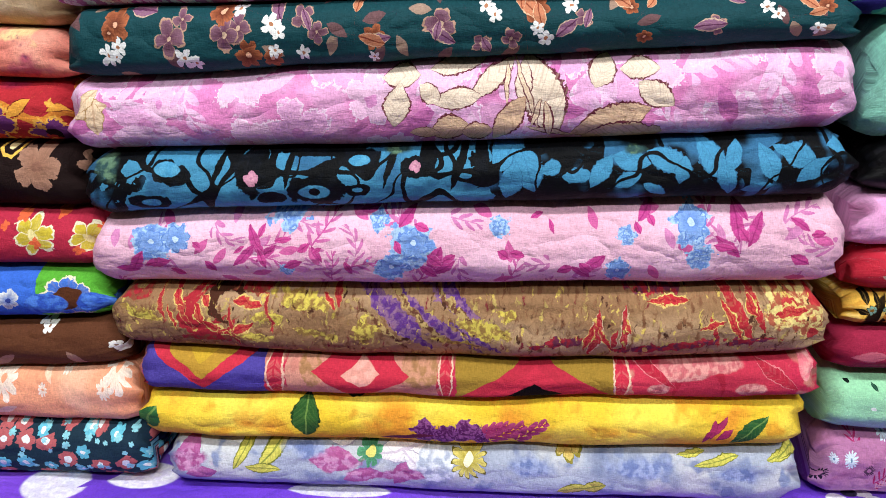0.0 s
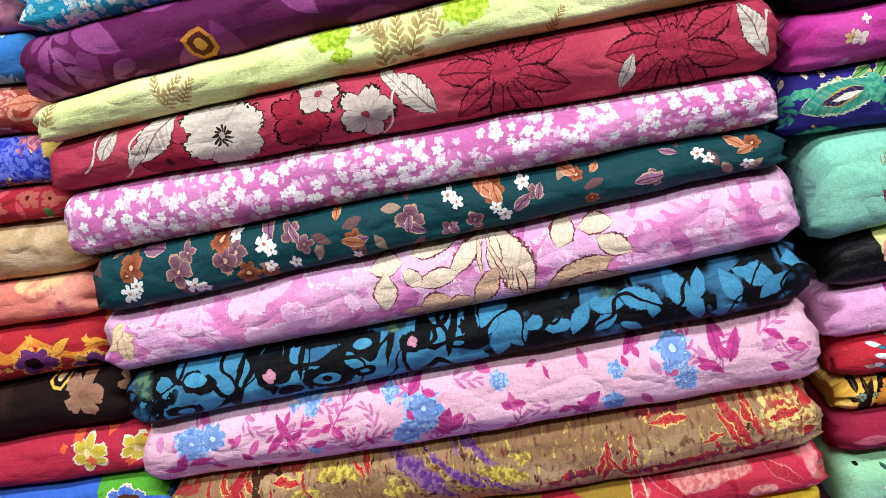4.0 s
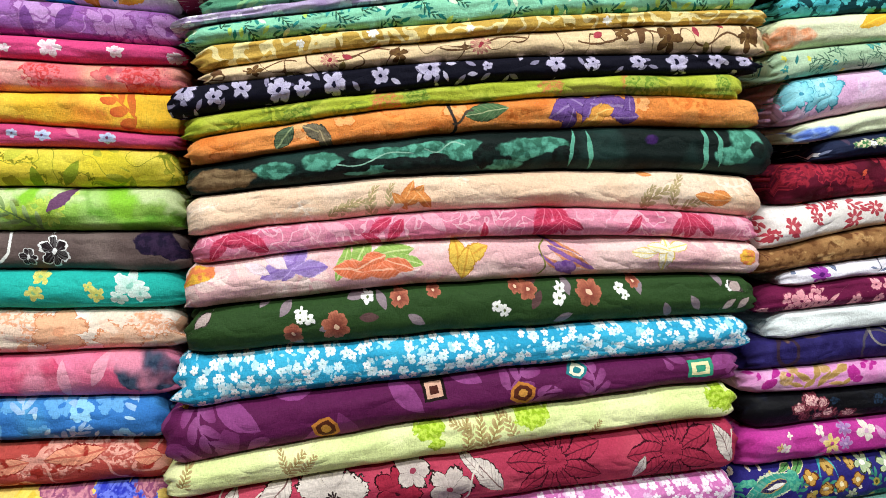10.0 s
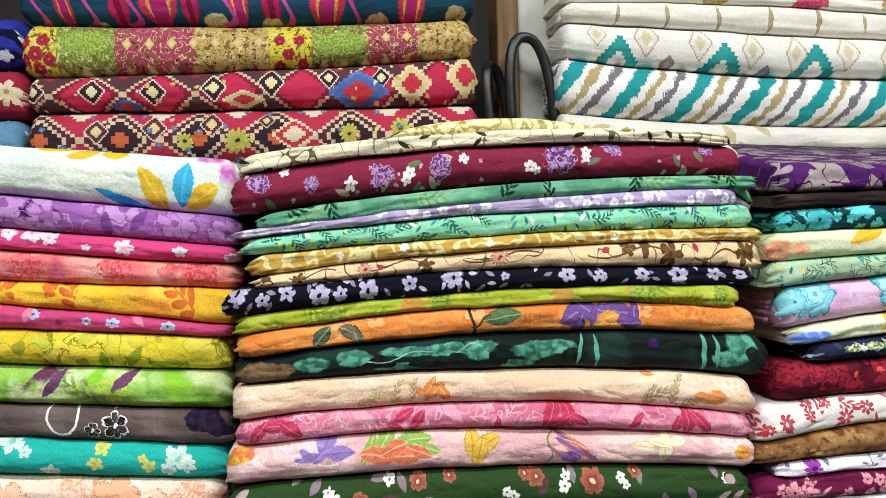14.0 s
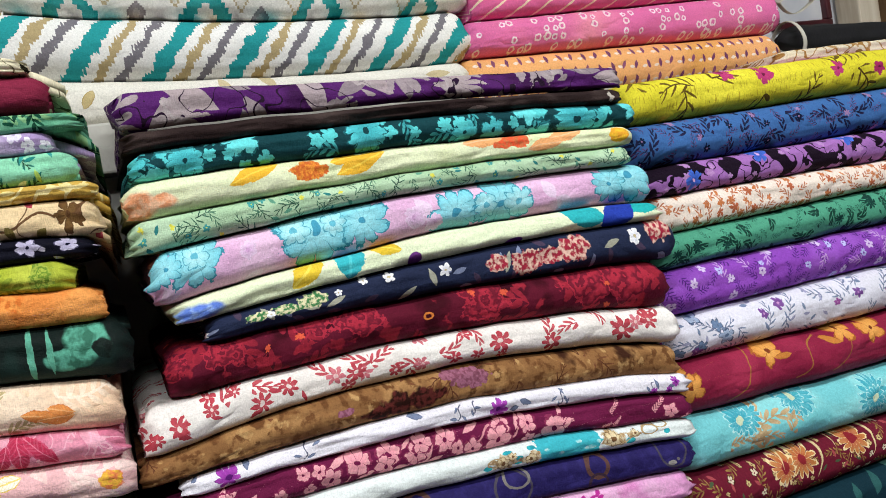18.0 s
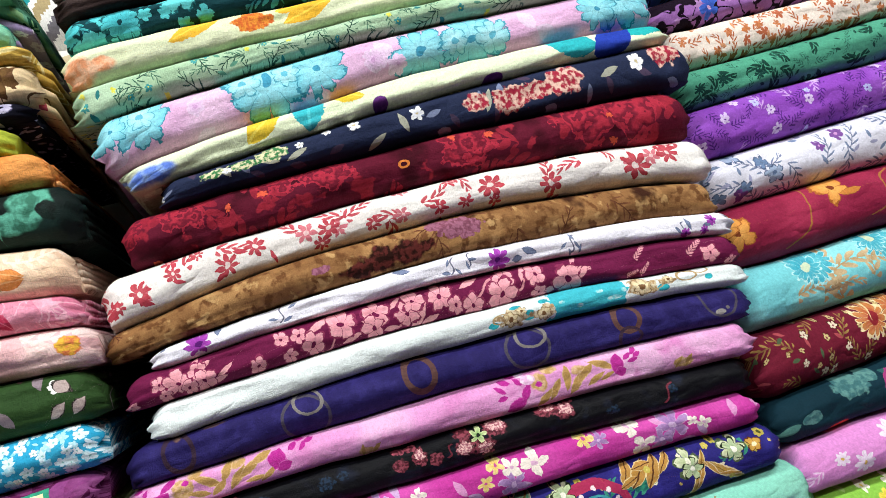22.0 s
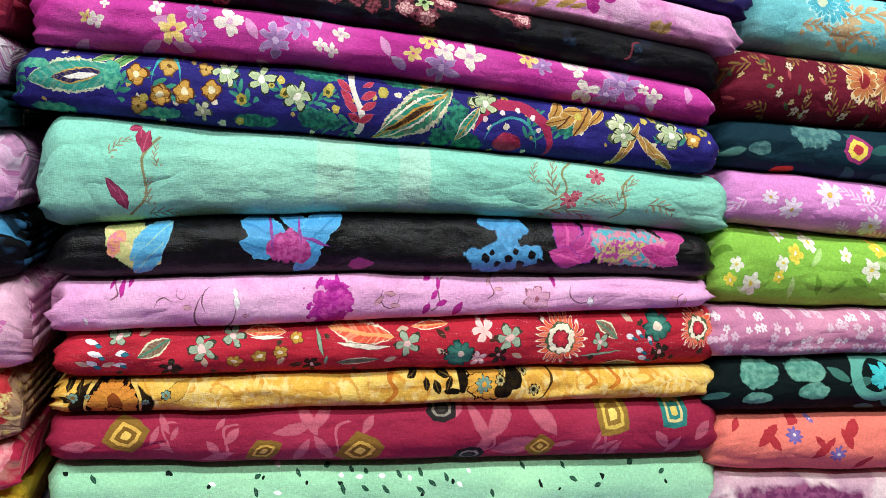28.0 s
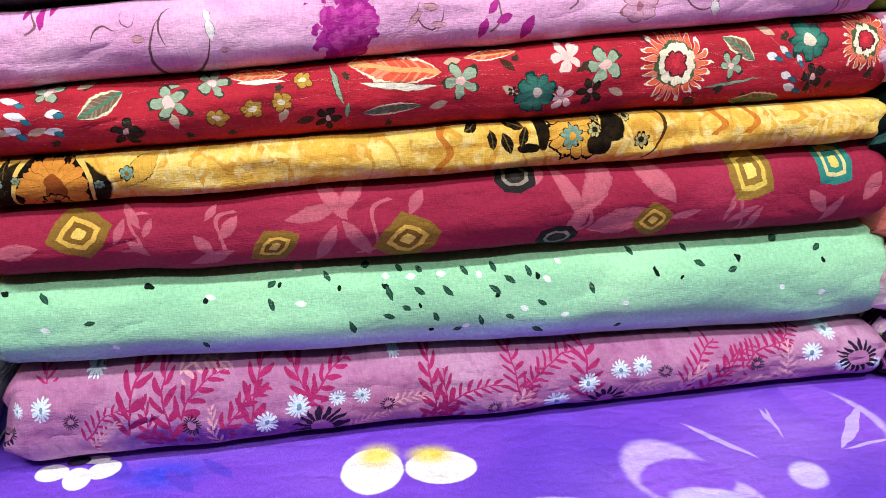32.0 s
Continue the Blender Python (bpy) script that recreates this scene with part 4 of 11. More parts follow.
bundle = tagged(new("cloth_bundle"), "black cloth bundle tied with white tape", "cloth")
verts, faces = [], []
for k in range(41):
    t = k / 40
    r = 0.030 * (1 - abs(2 * t - 1) ** 5) ** 0.5 + 0.0015
    for i in range(20):
        a = 2 * math.pi * i / 20
        rr = r * (1 + 0.10 * math.sin(5 * a + 3 * t) + 0.08 * noise.noise(Vector((t * 9, math.cos(a) * 2, math.sin(a) * 2))))
        verts.append((1.36 + 0.34 * t, 0.97 + 0.05 * t + rr * math.cos(a), 1.672 + rr * math.sin(a) * 0.75))
for k in range(40):
    for i in range(20):
        a, b = k * 20 + i, k * 20 + (i + 1) % 20
        faces.append((a, a + 20, b + 20, b))
part("roll", mesh("roll", verts, faces, [black_cotton]), bundle)
ring = [(1.382 + 0.004 * math.sin(a * 2), 0.972 + 0.037 * math.cos(a), 1.668 + 0.034 * math.sin(a)) for a in [2 * math.pi * k / 32 for k in range(33)]]
v, f = strap(ring, 0.008, 0.002, (1, 0, 0))
part("tape", mesh("tape", v, f, [white_tape]), bundle, "white tying tape")
loop = tagged(new("tape_loop"), "loose loop of white tape on the pile", "tape")
path = [(1.33 + 0.075 * t - 0.0 * t, 0.93 + 0.03 * math.sin(math.pi * t), 1.725 + 0.014 * math.sin(2 * math.pi * t)) for t in [k / 24 for k in range(25)]]
path += [(1.405 - 0.075 * t, 0.93 - 0.012 * math.sin(math.pi * t), 1.725 + 0.020 * math.sin(math.pi * t)) for t in [k / 24 for k in range(1, 25)]]
v, f = strap(path, 0.010, 0.0015, (0.1, 1, 0.2))
part("band", mesh("band", v, f, [white_tape]), loop)
picture = tagged(new("framed_picture"), "framed print with a dark red border on the wall", "picture")
part("backing", from_bm("backing", box(1.56, 1.80, 1.22, 1.235, 1.70, 2.1, 0.002), paper), picture)
for x0, x1, z0, z1 in ((1.60, 1.765, 1.735, 1.75), (1.60, 1.765, 2.03, 2.045), (1.60, 1.615, 1.75, 2.03), (1.75, 1.765, 1.75, 2.03)):
    part("frame_bar", from_bm("frame_bar", box(x0, x1, 1.205, 1.222, z0, z1, 0.003), frame_red), picture)


# the middle pile, from the top down
p = Print("E8DFC0")
p.scroll(38, "6A6044", 0.006).leaves(0.017, "3C3A28", "8A7A30", size=0.34, slim=0.35, keep=0.6).leaves(0.03, "2C2A1C", size=0.2, slim=0.3, keep=0.5, seed=4)
cloth("cream cotton cloth with fine dark vines", p.done(), (-0.2193, 0.2194), 0.498, (1.6002, 1.6206, 1.6162), (1.6146, 1.6333, 1.6259), group="cloths in the middle pile", plump=0.3, tails=(0.01, 0.05), droop=0.05, lift=(-0.0000, -0.0017, -0.0040))
p = Print("82203E")
p.leaves(0.02, "6C7A5C", "B8A890", size=0.36, slim=0.4, keep=0.45).flowers(0.018, "C8A8B0", n=5, size=0.12, keep=0.5)
p.at("rose", [(-0.0990, 0.0004, 0.0104), (0.0590, 0.0057, 0.0140), (-0.0480, 0.0037, 0.0090), (0.1070, 0.0137, 0.0080), (-0.2040, 0.0052, 0.0090), (0.1930, 0.0155, 0.0070), (-0.1590, -0.0014, 0.0060)], "B890C4", "5C2C62")
p.at("flower", [(-0.1260, -0.0045, 0.0060), (-0.0750, 0.0008, 0.0055), (-0.0780, -0.0048, 0.0050), (-0.0280, 0.0089, 0.0048), (0.0310, -0.0002, 0.0060), (0.0370, -0.0038, 0.0040), (0.0830, 0.0118, 0.0050), (0.0820, 0.0059, 0.0045), (-0.1820, 0.0111, 0.0044)], 5, "F6F2F2", "F6F2F2", "C08090", dip=0.55)
cloth("maroon cotton cloth with white and purple flowers", p.done(), (-0.2270, 0.2284), 0.498, (1.5649, 1.5862, 1.5884), (1.6002, 1.6206, 1.6160), group="cloths in the middle pile", tails=(0.01, 0.01), lift=(0.0020, -0.0029, -0.0042))
p = Print("559878")
p.cloud(30, "74B494").sprigs(0.034, "8CBC84", "74AC7C", size=0.5, high=0.3, leaves=5, thick=0.7, turn=0.0, spread=1.5, keep=0.8).sprigs(0.03, "0F3C2C", "14503C", size=0.45, high=0.25, leaves=4, keep=0.5, seed=3)
cloth("green cotton cloth with dark leaves", p.done(), (-0.2063, 0.2471), 0.498, (1.5514, 1.5720, 1.5778), (1.5655, 1.5865, 1.5884), group="cloths in the middle pile", tails=(0.0, 0.03), droop=0.06, lift=(0.0046, -0.0031, -0.0016))
p = Print("B6A4CA")
p.cloud(40, "A48CBC").flowers(0.013, "ECE8F4", "DCD4EA", "B8A8CC", size=0.44, dip=0.4, keep=0.8)
cloth("pale lilac cotton cloth with white blossom", p.done(), (-0.2300, 0.2268), 0.498, (1.5437, 1.5602, 1.5621), (1.5513, 1.5720, 1.5778), group="cloths in the middle pile", tails=(0.01, 0.05), droop=0.05, lift=(0.0045, -0.0035, -0.0020))
p = Print("88D0AC")
p.sprigs(0.022, "2C4A30", "1A8078", size=0.5, high=0.26, leaves=5, thick=0.5, keep=0.9).leaves(0.010, "1A8078", "2C9890", size=0.42, slim=0.3, keep=0.5, seed=2).leaves(0.014, "DCF2D0", "B4D860", size=0.3, slim=0.4, keep=0.4, seed=5)
cloth("mint green cotton cloth with teal leaves", p.done(), (-0.2216, 0.2390), 0.498, (1.5296, 1.5410, 1.5407), (1.5434, 1.5601, 1.5621), group="cloths in the middle pile", tails=(0.004, 0.006), lift=(0.0020, -0.0016, 0.0011))
p = Print("C9A244")
p.scroll(55, "EAD898", 0.04).leaves(0.014, "E8D48C", "A88430", size=0.4, keep=0.7).at("flower", [(-0.0820, 0.0024, 0.0045), (0.1060, -0.0015, 0.0040), (-0.1370, -0.0009, 0.0035), (-0.0060, -0.0002, 0.0035)], 6, "F8F4E8")
cloth("mustard yellow cotton cloth with scrolls", p.done(), (-0.2138, 0.2487), 0.498, (1.5122, 1.5290, 1.5282), (1.5298, 1.5411, 1.5407), group="cloths in the middle pile", tails=(0.0, 0.03), droop=0.04, lift=(0.0020, 0.0006, 0.0016))
p = Print("E4C89C")
p.at("stalk", [(-0.0940, 0.0008, 0.0250), (0.0040, 0.0014, 0.0350), (0.1160, -0.0000, 0.0350), (0.1990, -0.0034, 0.0200), (-0.1610, -0.0006, 0.0200)], "6A4A30", sway=0.004, waves=0.9).scroll(30, "6A4A30", 0.006)
p.leaves(0.022, "A83848", "7A6A38", size=0.2, slim=0.6, keep=0.45)
p.at("flower", [(0.0020, 0.0005, 0.0085), (-0.1160, -0.0013, 0.0070)], 12, "B04858", "E4C89C", "A03040", dip=0.7, core=0.25)
p.at("flower", [(0.1570, -0.0019, 0.0110), (0.1180, 0.0043, 0.0070), (-0.0630, -0.0026, 0.0075), (-0.1730, -0.0034, 0.0065), (0.2280, -0.0017, 0.0096)], 5, "5A3C22", "7A5A30", dip=0.75)
cloth("beige cotton cloth with brown leaves and vines", p.done(), (-0.2111, 0.2469), 0.498, (1.5003, 1.5112, 1.5025), (1.5123, 1.5290, 1.5280), group="cloths in the middle pile", tails=(0.0, 0.025), droop=0.04, lift=(0.0042, 0.0015, 0.0032))
p = Print("12121F")
p.leaves(0.010, "8A84A0", "BEB8D0", size=0.45, slim=0.4, keep=0.5)
p.at("flower", [(-0.2250, 0.0023, 0.0095), (-0.2040, -0.0047, 0.0064), (-0.1830, -0.0012, 0.0075), (-0.1550, -0.0046, 0.0100), (-0.1380, -0.0045, 0.0070), (-0.1140, -0.0037, 0.0095), (-0.0780, -0.0001, 0.0075), (-0.0400, 0.0028, 0.0105), (0.0060, 0.0010, 0.0045), (0.0620, 0.0007, 0.0085), (0.0920, -0.0003, 0.0060), (0.1310, -0.0008, 0.0075), (0.1650, -0.0021, 0.0100), (0.1990, -0.0021, 0.0080), (0.2230, -0.0012, 0.0075)], 5, "C6C0D8", "AAA2C4", "14142A", dip=0.5, core=0.18, line=0.08, edge="55506E")
cloth("black cotton cloth with pale lilac flowers", p.done(), (-0.2374, 0.2406), 0.498, (1.4776, 1.4926, 1.4876), (1.4998, 1.5111, 1.5027), group="cloths in the middle pile", tails=(0.004, 0.006), lift=(0.0059, 0.0022, 0.0053))
p = Print("A8B42C")
p.cloud(18, "BCC444", 0.45, 0.62, detail=3.0).cloud(50, "8C9C24", 0.54, 0.66, seed=3, detail=3.0).sprigs(0.034, "788C20", "94A430", size=0.5, high=0.35, leaves=5, thick=0.6, keep=0.7).at("rose", [(-0.0760, -0.0030, 0.0130), (0.0580, 0.0015, 0.0100), (0.1230, -0.0010, 0.0080)], "C87C40", "A8A434", 1.6).at("rose", [(0.1330, -0.0028, 0.0150), (0.2040, -0.0048, 0.0080), (-0.0510, 0.0012, 0.0100), (-0.1440, -0.0111, 0.0120)], "6C8C28", "A0B040", 1.6)
cloth("olive lime cotton cloth with faint flowers", p.done(), (-0.2290, 0.2230), 0.498, (1.4606, 1.4786, 1.4670), (1.4773, 1.4925, 1.4881), group="cloths in the middle pile", tails=(0.004, 0.006), lift=(0.0075, 0.0014, 0.0064))
p = Print("E08434", crease=1.3)
p.cloud(16, "EC9C4C", 0.45, 0.62, detail=3.0).cloud(36, "D87420", 0.52, 0.66, seed=4, detail=3.0).flowers(0.03, "F0A864", "E88C40", "D87828", n=5, size=0.42, dip=0.4, keep=0.5, line=0.1, edge="D4701C")
p.leaf(-0.1550, -0.0030, 0.0120, 0.0065, 0.9, "4C6048", "2C3828", "8C9C70", line=0.15).leaf(-0.1300, -0.0020, 0.0130, 0.0065, -0.6, "6C6454", "3C3C30", "A89C74", line=0.15).leaf(-0.1240, -0.0123, 0.0130, 0.0050, -1.2, "7C7058", "4C4438", "B8A47C", line=0.12).leaf(0.0030, 0.0029, 0.0180, 0.0080, 0.1, "4C7048", "2C4028", "A8B484", line=0.12, rib=0.05).stalk(-0.0240, 0.0013, 0.0170, "3C3430", 1.45, 0.003, 1.0, 0.0014).stalk(-0.0160, 0.0002, 0.0100, "4C4438", 0.5, 0.002, 1.0, 0.001)
p.at("leaf", [(0.0670, 0.0009, 0.0140, 0.0085), (0.0800, 0.0047, 0.0150, 0.0080), (0.0900, -0.0008, 0.0130, 0.0075), (0.1070, 0.0013, 0.0180, 0.0084), (0.1230, -0.0003, 0.0120, 0.0050), (0.1200, -0.0078, 0.0110, 0.0055), (0.0720, -0.0086, 0.0100, 0.0060)], 0.5, "6C4890", "503070", "9478B0", line=0.1, vary=1.1).at("leaf", [(0.0950, -0.0054, 0.0100, 0.0065), (0.1020, -0.0025, 0.0080, 0.0050), (0.0880, -0.0105, 0.0080, 0.0045)], 1.0, "D89438", "A86820", "E8B860", line=0.1, vary=0.8).at("blot", [(-0.0690, 0.0032, 0.0080, 0.0040), (0.0270, -0.0011, 0.0150, 0.0060), (0.1730, 0.0018, 0.0250, 0.0090)], "F0943C", "D8701C", ragged=0.8, soft=0.4)
cloth("orange cotton cloth with purple pansies and green leaves", p.done(), (-0.2268, 0.2398), 0.498, (1.4417, 1.4543, 1.4429), (1.4607, 1.4787, 1.4670), group="cloths in the middle pile", tails=(0.004, 0.006), lift=(0.0077, 0.0004, 0.0081))
p = Print("101C1A", gloss=0.35)
p.cloud(16, "1C3430", 0.5, 0.62, detail=3.0)
p.blot(-0.2060, -0.0096, 0.0280, 0.0130, "806848", "6C5438", ragged=0.4, soft=0.2).at("blot", [(-0.1640, -0.0057, 0.0160, 0.0090), (-0.1280, -0.0004, 0.0170, 0.0095), (-0.0790, 0.0033, 0.0330, 0.0055), (-0.0470, 0.0035, 0.0250, 0.0070), (-0.0190, 0.0027, 0.0180, 0.0095), (0.0320, -0.0001, 0.0230, 0.0090), (0.0520, 0.0035, 0.0200, 0.0070), (0.2240, 0.0049, 0.0150, 0.0150), (0.2120, -0.0068, 0.0180, 0.0070), (0.0120, -0.0113, 0.0200, 0.0050), (-0.0920, -0.0119, 0.0220, 0.0045)], "58A890", "34705C", ragged=0.45, soft=0.2, fine=70.0)
p.at("blot", [(-0.1470, -0.0130, 0.0104, 0.0048), (-0.1060, -0.0069, 0.0150, 0.0070), (-0.0620, -0.0098, 0.0200, 0.0050), (-0.0010, -0.0043, 0.0100, 0.0100), (0.0670, -0.0054, 0.0120, 0.0090), (-0.1960, -0.0224, 0.0120, 0.0036), (0.2330, -0.0018, 0.0070, 0.0070), (-0.0380, -0.0044, 0.0100, 0.0050)], "0C1412", "142420", ragged=0.6, soft=0.15, fine=80.0).at("leaf", [(0.0730, 0.0004, 0.0160, 0.0020), (0.0880, -0.0017, 0.0160, 0.0020), (0.1890, -0.0007, 0.0204, 0.0024), (0.2010, 0.0000, 0.0160, 0.0020)], 1.5, "58A890", "7CBCA0", line=0.1).blot(0.1410, 0.0050, 0.0070, 0.0045, "3C1C5C", "2C1848", ragged=0.4, soft=0.4).at("stalk", [(-0.0870, -0.0017, 0.0300), (-0.0320, 0.0048, 0.0160)], "88B8A4", 0.15, 0.003, 1.2, 0.0006)
cloth("black green cotton cloth with teal brushed leaves", p.done(), (-0.2305, 0.2521), 0.498, (1.4178, 1.4225, 1.4005), (1.4415, 1.4543, 1.4423), group="cloths in the middle pile", tails=(0.004, 0.006), lift=(0.0087, 0.0004, 0.0043))
p = Print("EEC8A8", crease=1.3)
p.cloud(10, "F4DCC4", 0.4, 0.7).sprigs(0.05, "F6E0CC", "ECC8A4", size=0.45, high=0.3, keep=0.5)
p.at("sprig", [(-0.1060, -0.0072, 0.0128, 0.0056), (-0.0930, -0.0080, 0.0150, 0.0065), (-0.1160, -0.0107, 0.0120, 0.0050), (-0.0780, -0.0055, 0.0130, 0.0050), (0.1460, -0.0029, 0.0170, 0.0070), (0.1590, 0.0005, 0.0140, 0.0060), (0.1350, -0.0051, 0.0110, 0.0050), (0.1790, -0.0097, 0.0130, 0.0055)], "B09C68", "C8B48C", 0.8, 5, 0.75, 0.3, vary=0.8)
p.at("leaf", [(-0.0640, -0.0019, 0.0130, 0.0045), (-0.0580, -0.0038, 0.0120, 0.0050), (-0.0510, -0.0078, 0.0100, 0.0045), (-0.0700, -0.0085, 0.0100, 0.0040), (0.1880, -0.0054, 0.0120, 0.0045), (0.1970, -0.0074, 0.0120, 0.0050), (0.2010, -0.0029, 0.0090, 0.0040), (0.1360, 0.0129, 0.0060, 0.0025)], 1.0, "E0883C", "D0702C", "F0B070", line=0.12, vary=1.2).at("leaf", [(-0.0730, -0.0131, 0.0070, 0.0030), (0.1830, -0.0149, 0.0070, 0.0030)], 0.3, "FAE4D0", "E8B890", line=0.15)
cloth("peach cotton cloth with orange lilies", p.done(), (-0.2325, 0.2392), 0.498, (1.3869, 1.3917, 1.3658), (1.4178, 1.4226, 1.4006), group="cloths in the middle pile", tails=(0.004, 0.006), lift=(0.0107, 0.0017, 0.0037))
p = Print("D06C8C", crease=1.4)
p.cloud(18, "DC8CA4").leaves(0.026, "E4A0B4", "D880A0", size=0.5, slim=0.4, keep=0.8).sprigs(0.03, "EAB0C0", "E094AC", size=0.52, high=0.3, leaves=4, thick=0.35, keep=0.8, seed=3).scroll(60, "E8A8BC", 0.014, seed=4)
p.at("leaf", [(-0.1980, -0.0031, 0.0136, 0.0060), (-0.1840, -0.0073, 0.0130, 0.0060), (-0.2110, -0.0090, 0.0120, 0.0055), (-0.0870, -0.0008, 0.0120, 0.0044), (-0.0750, -0.0053, 0.0120, 0.0050), (-0.0940, -0.0111, 0.0100, 0.0040), (0.0440, -0.0009, 0.0170, 0.0070), (0.0590, 0.0021, 0.0160, 0.0065), (0.0510, -0.0075, 0.0140, 0.0055), (0.0690, -0.0042, 0.0110, 0.0045), (0.1710, -0.0019, 0.0160, 0.0065), (0.1840, -0.0035, 0.0140, 0.0060), (0.1610, -0.0071, 0.0100, 0.0045), (-0.0040, -0.0099, 0.0090, 0.0030), (0.1220, -0.0048, 0.0108, 0.0036)], 0.5, "B8244C", "C84468", "D86C88", line=0.15, rib=0.06, vary=1.3)
cloth("rose pink cotton cloth with darker roses", p.done(), (-0.2312, 0.2360), 0.498, (1.3664, 1.3696, 1.3455), (1.3869, 1.3920, 1.3670), group="cloths in the middle pile", tails=(0.004, 0.006), lift=(0.0099, 0.0028, 0.0062))
p = Print("E8B4B8", crease=1.4)
p.cloud(14, "F2CCC8").sprigs(0.05, "F4DAD4", "F0C8C4", size=0.5, high=0.35, leaves=4, thick=0.9, keep=0.8)
p.at("leaf", [(-0.0810, 0.0071, 0.0200, 0.0065), (-0.1030, 0.0095, 0.0180, 0.0070), (-0.1180, 0.0018, 0.0150, 0.0050), (-0.0670, 0.0010, 0.0130, 0.0045)], 0.4, "8CB050", "A8C070", "C0D088", line=0.1, vary=0.7).at("leaf", [(-0.1080, -0.0035, 0.0200, 0.0075), (-0.0860, -0.0041, 0.0180, 0.0075), (-0.0960, 0.0013, 0.0130, 0.0065), (-0.0740, -0.0019, 0.0120, 0.0050)], -0.3, "D8683C", "E89070", "F0B090", line=0.12, vary=0.8)
p.at("leaf", [(-0.1560, 0.0062, 0.0180, 0.0085), (-0.1680, 0.0005, 0.0150, 0.0075), (-0.1440, -0.0003, 0.0140, 0.0065)], 0.8, "9C80C4", "B8A0D8", "8868B4", line=0.15, vary=0.8).at("leaf", [(-0.1710, 0.0090, 0.0130, 0.0060), (-0.1840, 0.0024, 0.0104, 0.0040)], -0.5, "E8D0D8", "D0B0C0", line=0.1)
p.at("leaf", [(-0.0270, 0.0031, 0.0150, 0.0070), (-0.0150, 0.0036, 0.0140, 0.0070), (-0.0210, -0.0032, 0.0130, 0.0070)], 1.2, "E8C048", "C89020", "D89C30", line=0.15, vary=0.8)
p.at("leaf", [(0.0610, 0.0064, 0.0220, 0.0045), (0.0680, -0.0028, 0.0230, 0.0060), (0.0550, -0.0084, 0.0180, 0.0042)], -0.5, "D88858", "ECC0B0", "8C5CA0", line=0.2, rib=0.3)
p.blot(0.0630, -0.0099, 0.0100, 0.0060, "7C4CA4", "9C70B8", ragged=0.5).at("leaf", [(0.1300, 0.0004, 0.0110, 0.0050), (0.1490, -0.0012, 0.0156, 0.0072), (0.1600, 0.0060, 0.0100, 0.0050), (0.1430, 0.0044, 0.0100, 0.0045)], 0.6, "F8F0E0", "E0C050", "F0D878", line=0.15, vary=1.0)
p.at("blot", [(0.2250, -0.0036, 0.0090, 0.0080), (-0.2290, 0.0018, 0.0130, 0.0070)], "E8B030", "E07840", ragged=0.7).stalk(0.0430, -0.0013, 0.0150, "8A8A40", 1.3, 0.004, 1.0)
cloth("pale pink cotton cloth with large garden flowers", p.done(), (-0.2401, 0.2376), 0.498, (1.3308, 1.3334, 1.3163), (1.3664, 1.3696, 1.3455), group="cloths in the middle pile", tails=(0.004, 0.006), lift=(0.0085, 0.0020, 0.0055))
p = Print("2C4822", gloss=0.3)
p.leaves(0.024, "8C7C84", "5C4040", size=0.33, slim=0.45, keep=0.5, seed=2)
p.at("flower", [(-0.1280, -0.0090, 0.0110), (-0.1610, -0.0128, 0.0080), (-0.0760, 0.0079, 0.0080), (-0.0480, 0.0115, 0.0060), (0.0300, 0.0084, 0.0080), (0.0810, 0.0038, 0.0120), (0.0200, 0.0109, 0.0060), (0.1220, 0.0107, 0.0060)], 6, "B86C50", "7A3028", "E8C0A0", dip=0.3, core=0.2)
p.at("flower", [(-0.1540, 0.0026, 0.0050), (-0.1490, -0.0020, 0.0050), (-0.1550, -0.0021, 0.0040), (-0.1010, 0.0102, 0.0055), (0.0030, -0.0028, 0.0050), (0.0090, -0.0063, 0.0050), (0.0570, 0.0085, 0.0050), (0.0550, 0.0009, 0.0060), (0.1080, 0.0060, 0.0050), (0.1120, 0.0003, 0.0040), (0.2080, 0.0045, 0.0050)], 5, "F8F8F4", "F8F8F4", "60703C", dip=0.55, core=0.2)
p.at("leaf", [(0.2120, 0.0036, 0.0050, 0.0070), (0.2190, -0.0114, 0.0070, 0.0040), (0.2060, -0.0120, 0.0070, 0.0040), (-0.2280, 0.0026, 0.0080, 0.0045)], 0.8, "B8A4A0", "201C18", line=0.25)
cloth("dark green cotton cloth with white and rust flowers", p.done(), (-0.2409, 0.2331), 0.498, (1.2957, 1.2927, 1.2832), (1.3307, 1.3335, 1.3164), group="cloths in the middle pile", tails=(0.004, 0.006), lift=(0.0083, 0.0032, 0.0058))
p = Print("18A2CE")
p.cloud(14, "2CB0D8").leaves(0.006, "A8E0F0", "8CD4EA", size=0.38, slim=0.45, keep=0.5, seed=6).flowers(0.0110, "BCE8F4", "A4DCEE", size=0.36, dip=0.55, keep=0.5, stray=0.9, seed=9).flowers(0.0092, "F6FCFF", "DCF4FC", "8CC8C8", size=0.45, dip=0.55, core=0.16, keep=0.75, stray=0.9)
cloth("turquoise cotton cloth with white blossom", p.done(), (-0.2550, 0.2255), 0.498, (1.2525, 1.2584, 1.2520), (1.2959, 1.2929, 1.2834), group="cloths in the middle pile", tails=(0.004, 0.006), lift=(0.0094, 0.0045, 0.0063))
p = Print("5C164A", gloss=0.3)
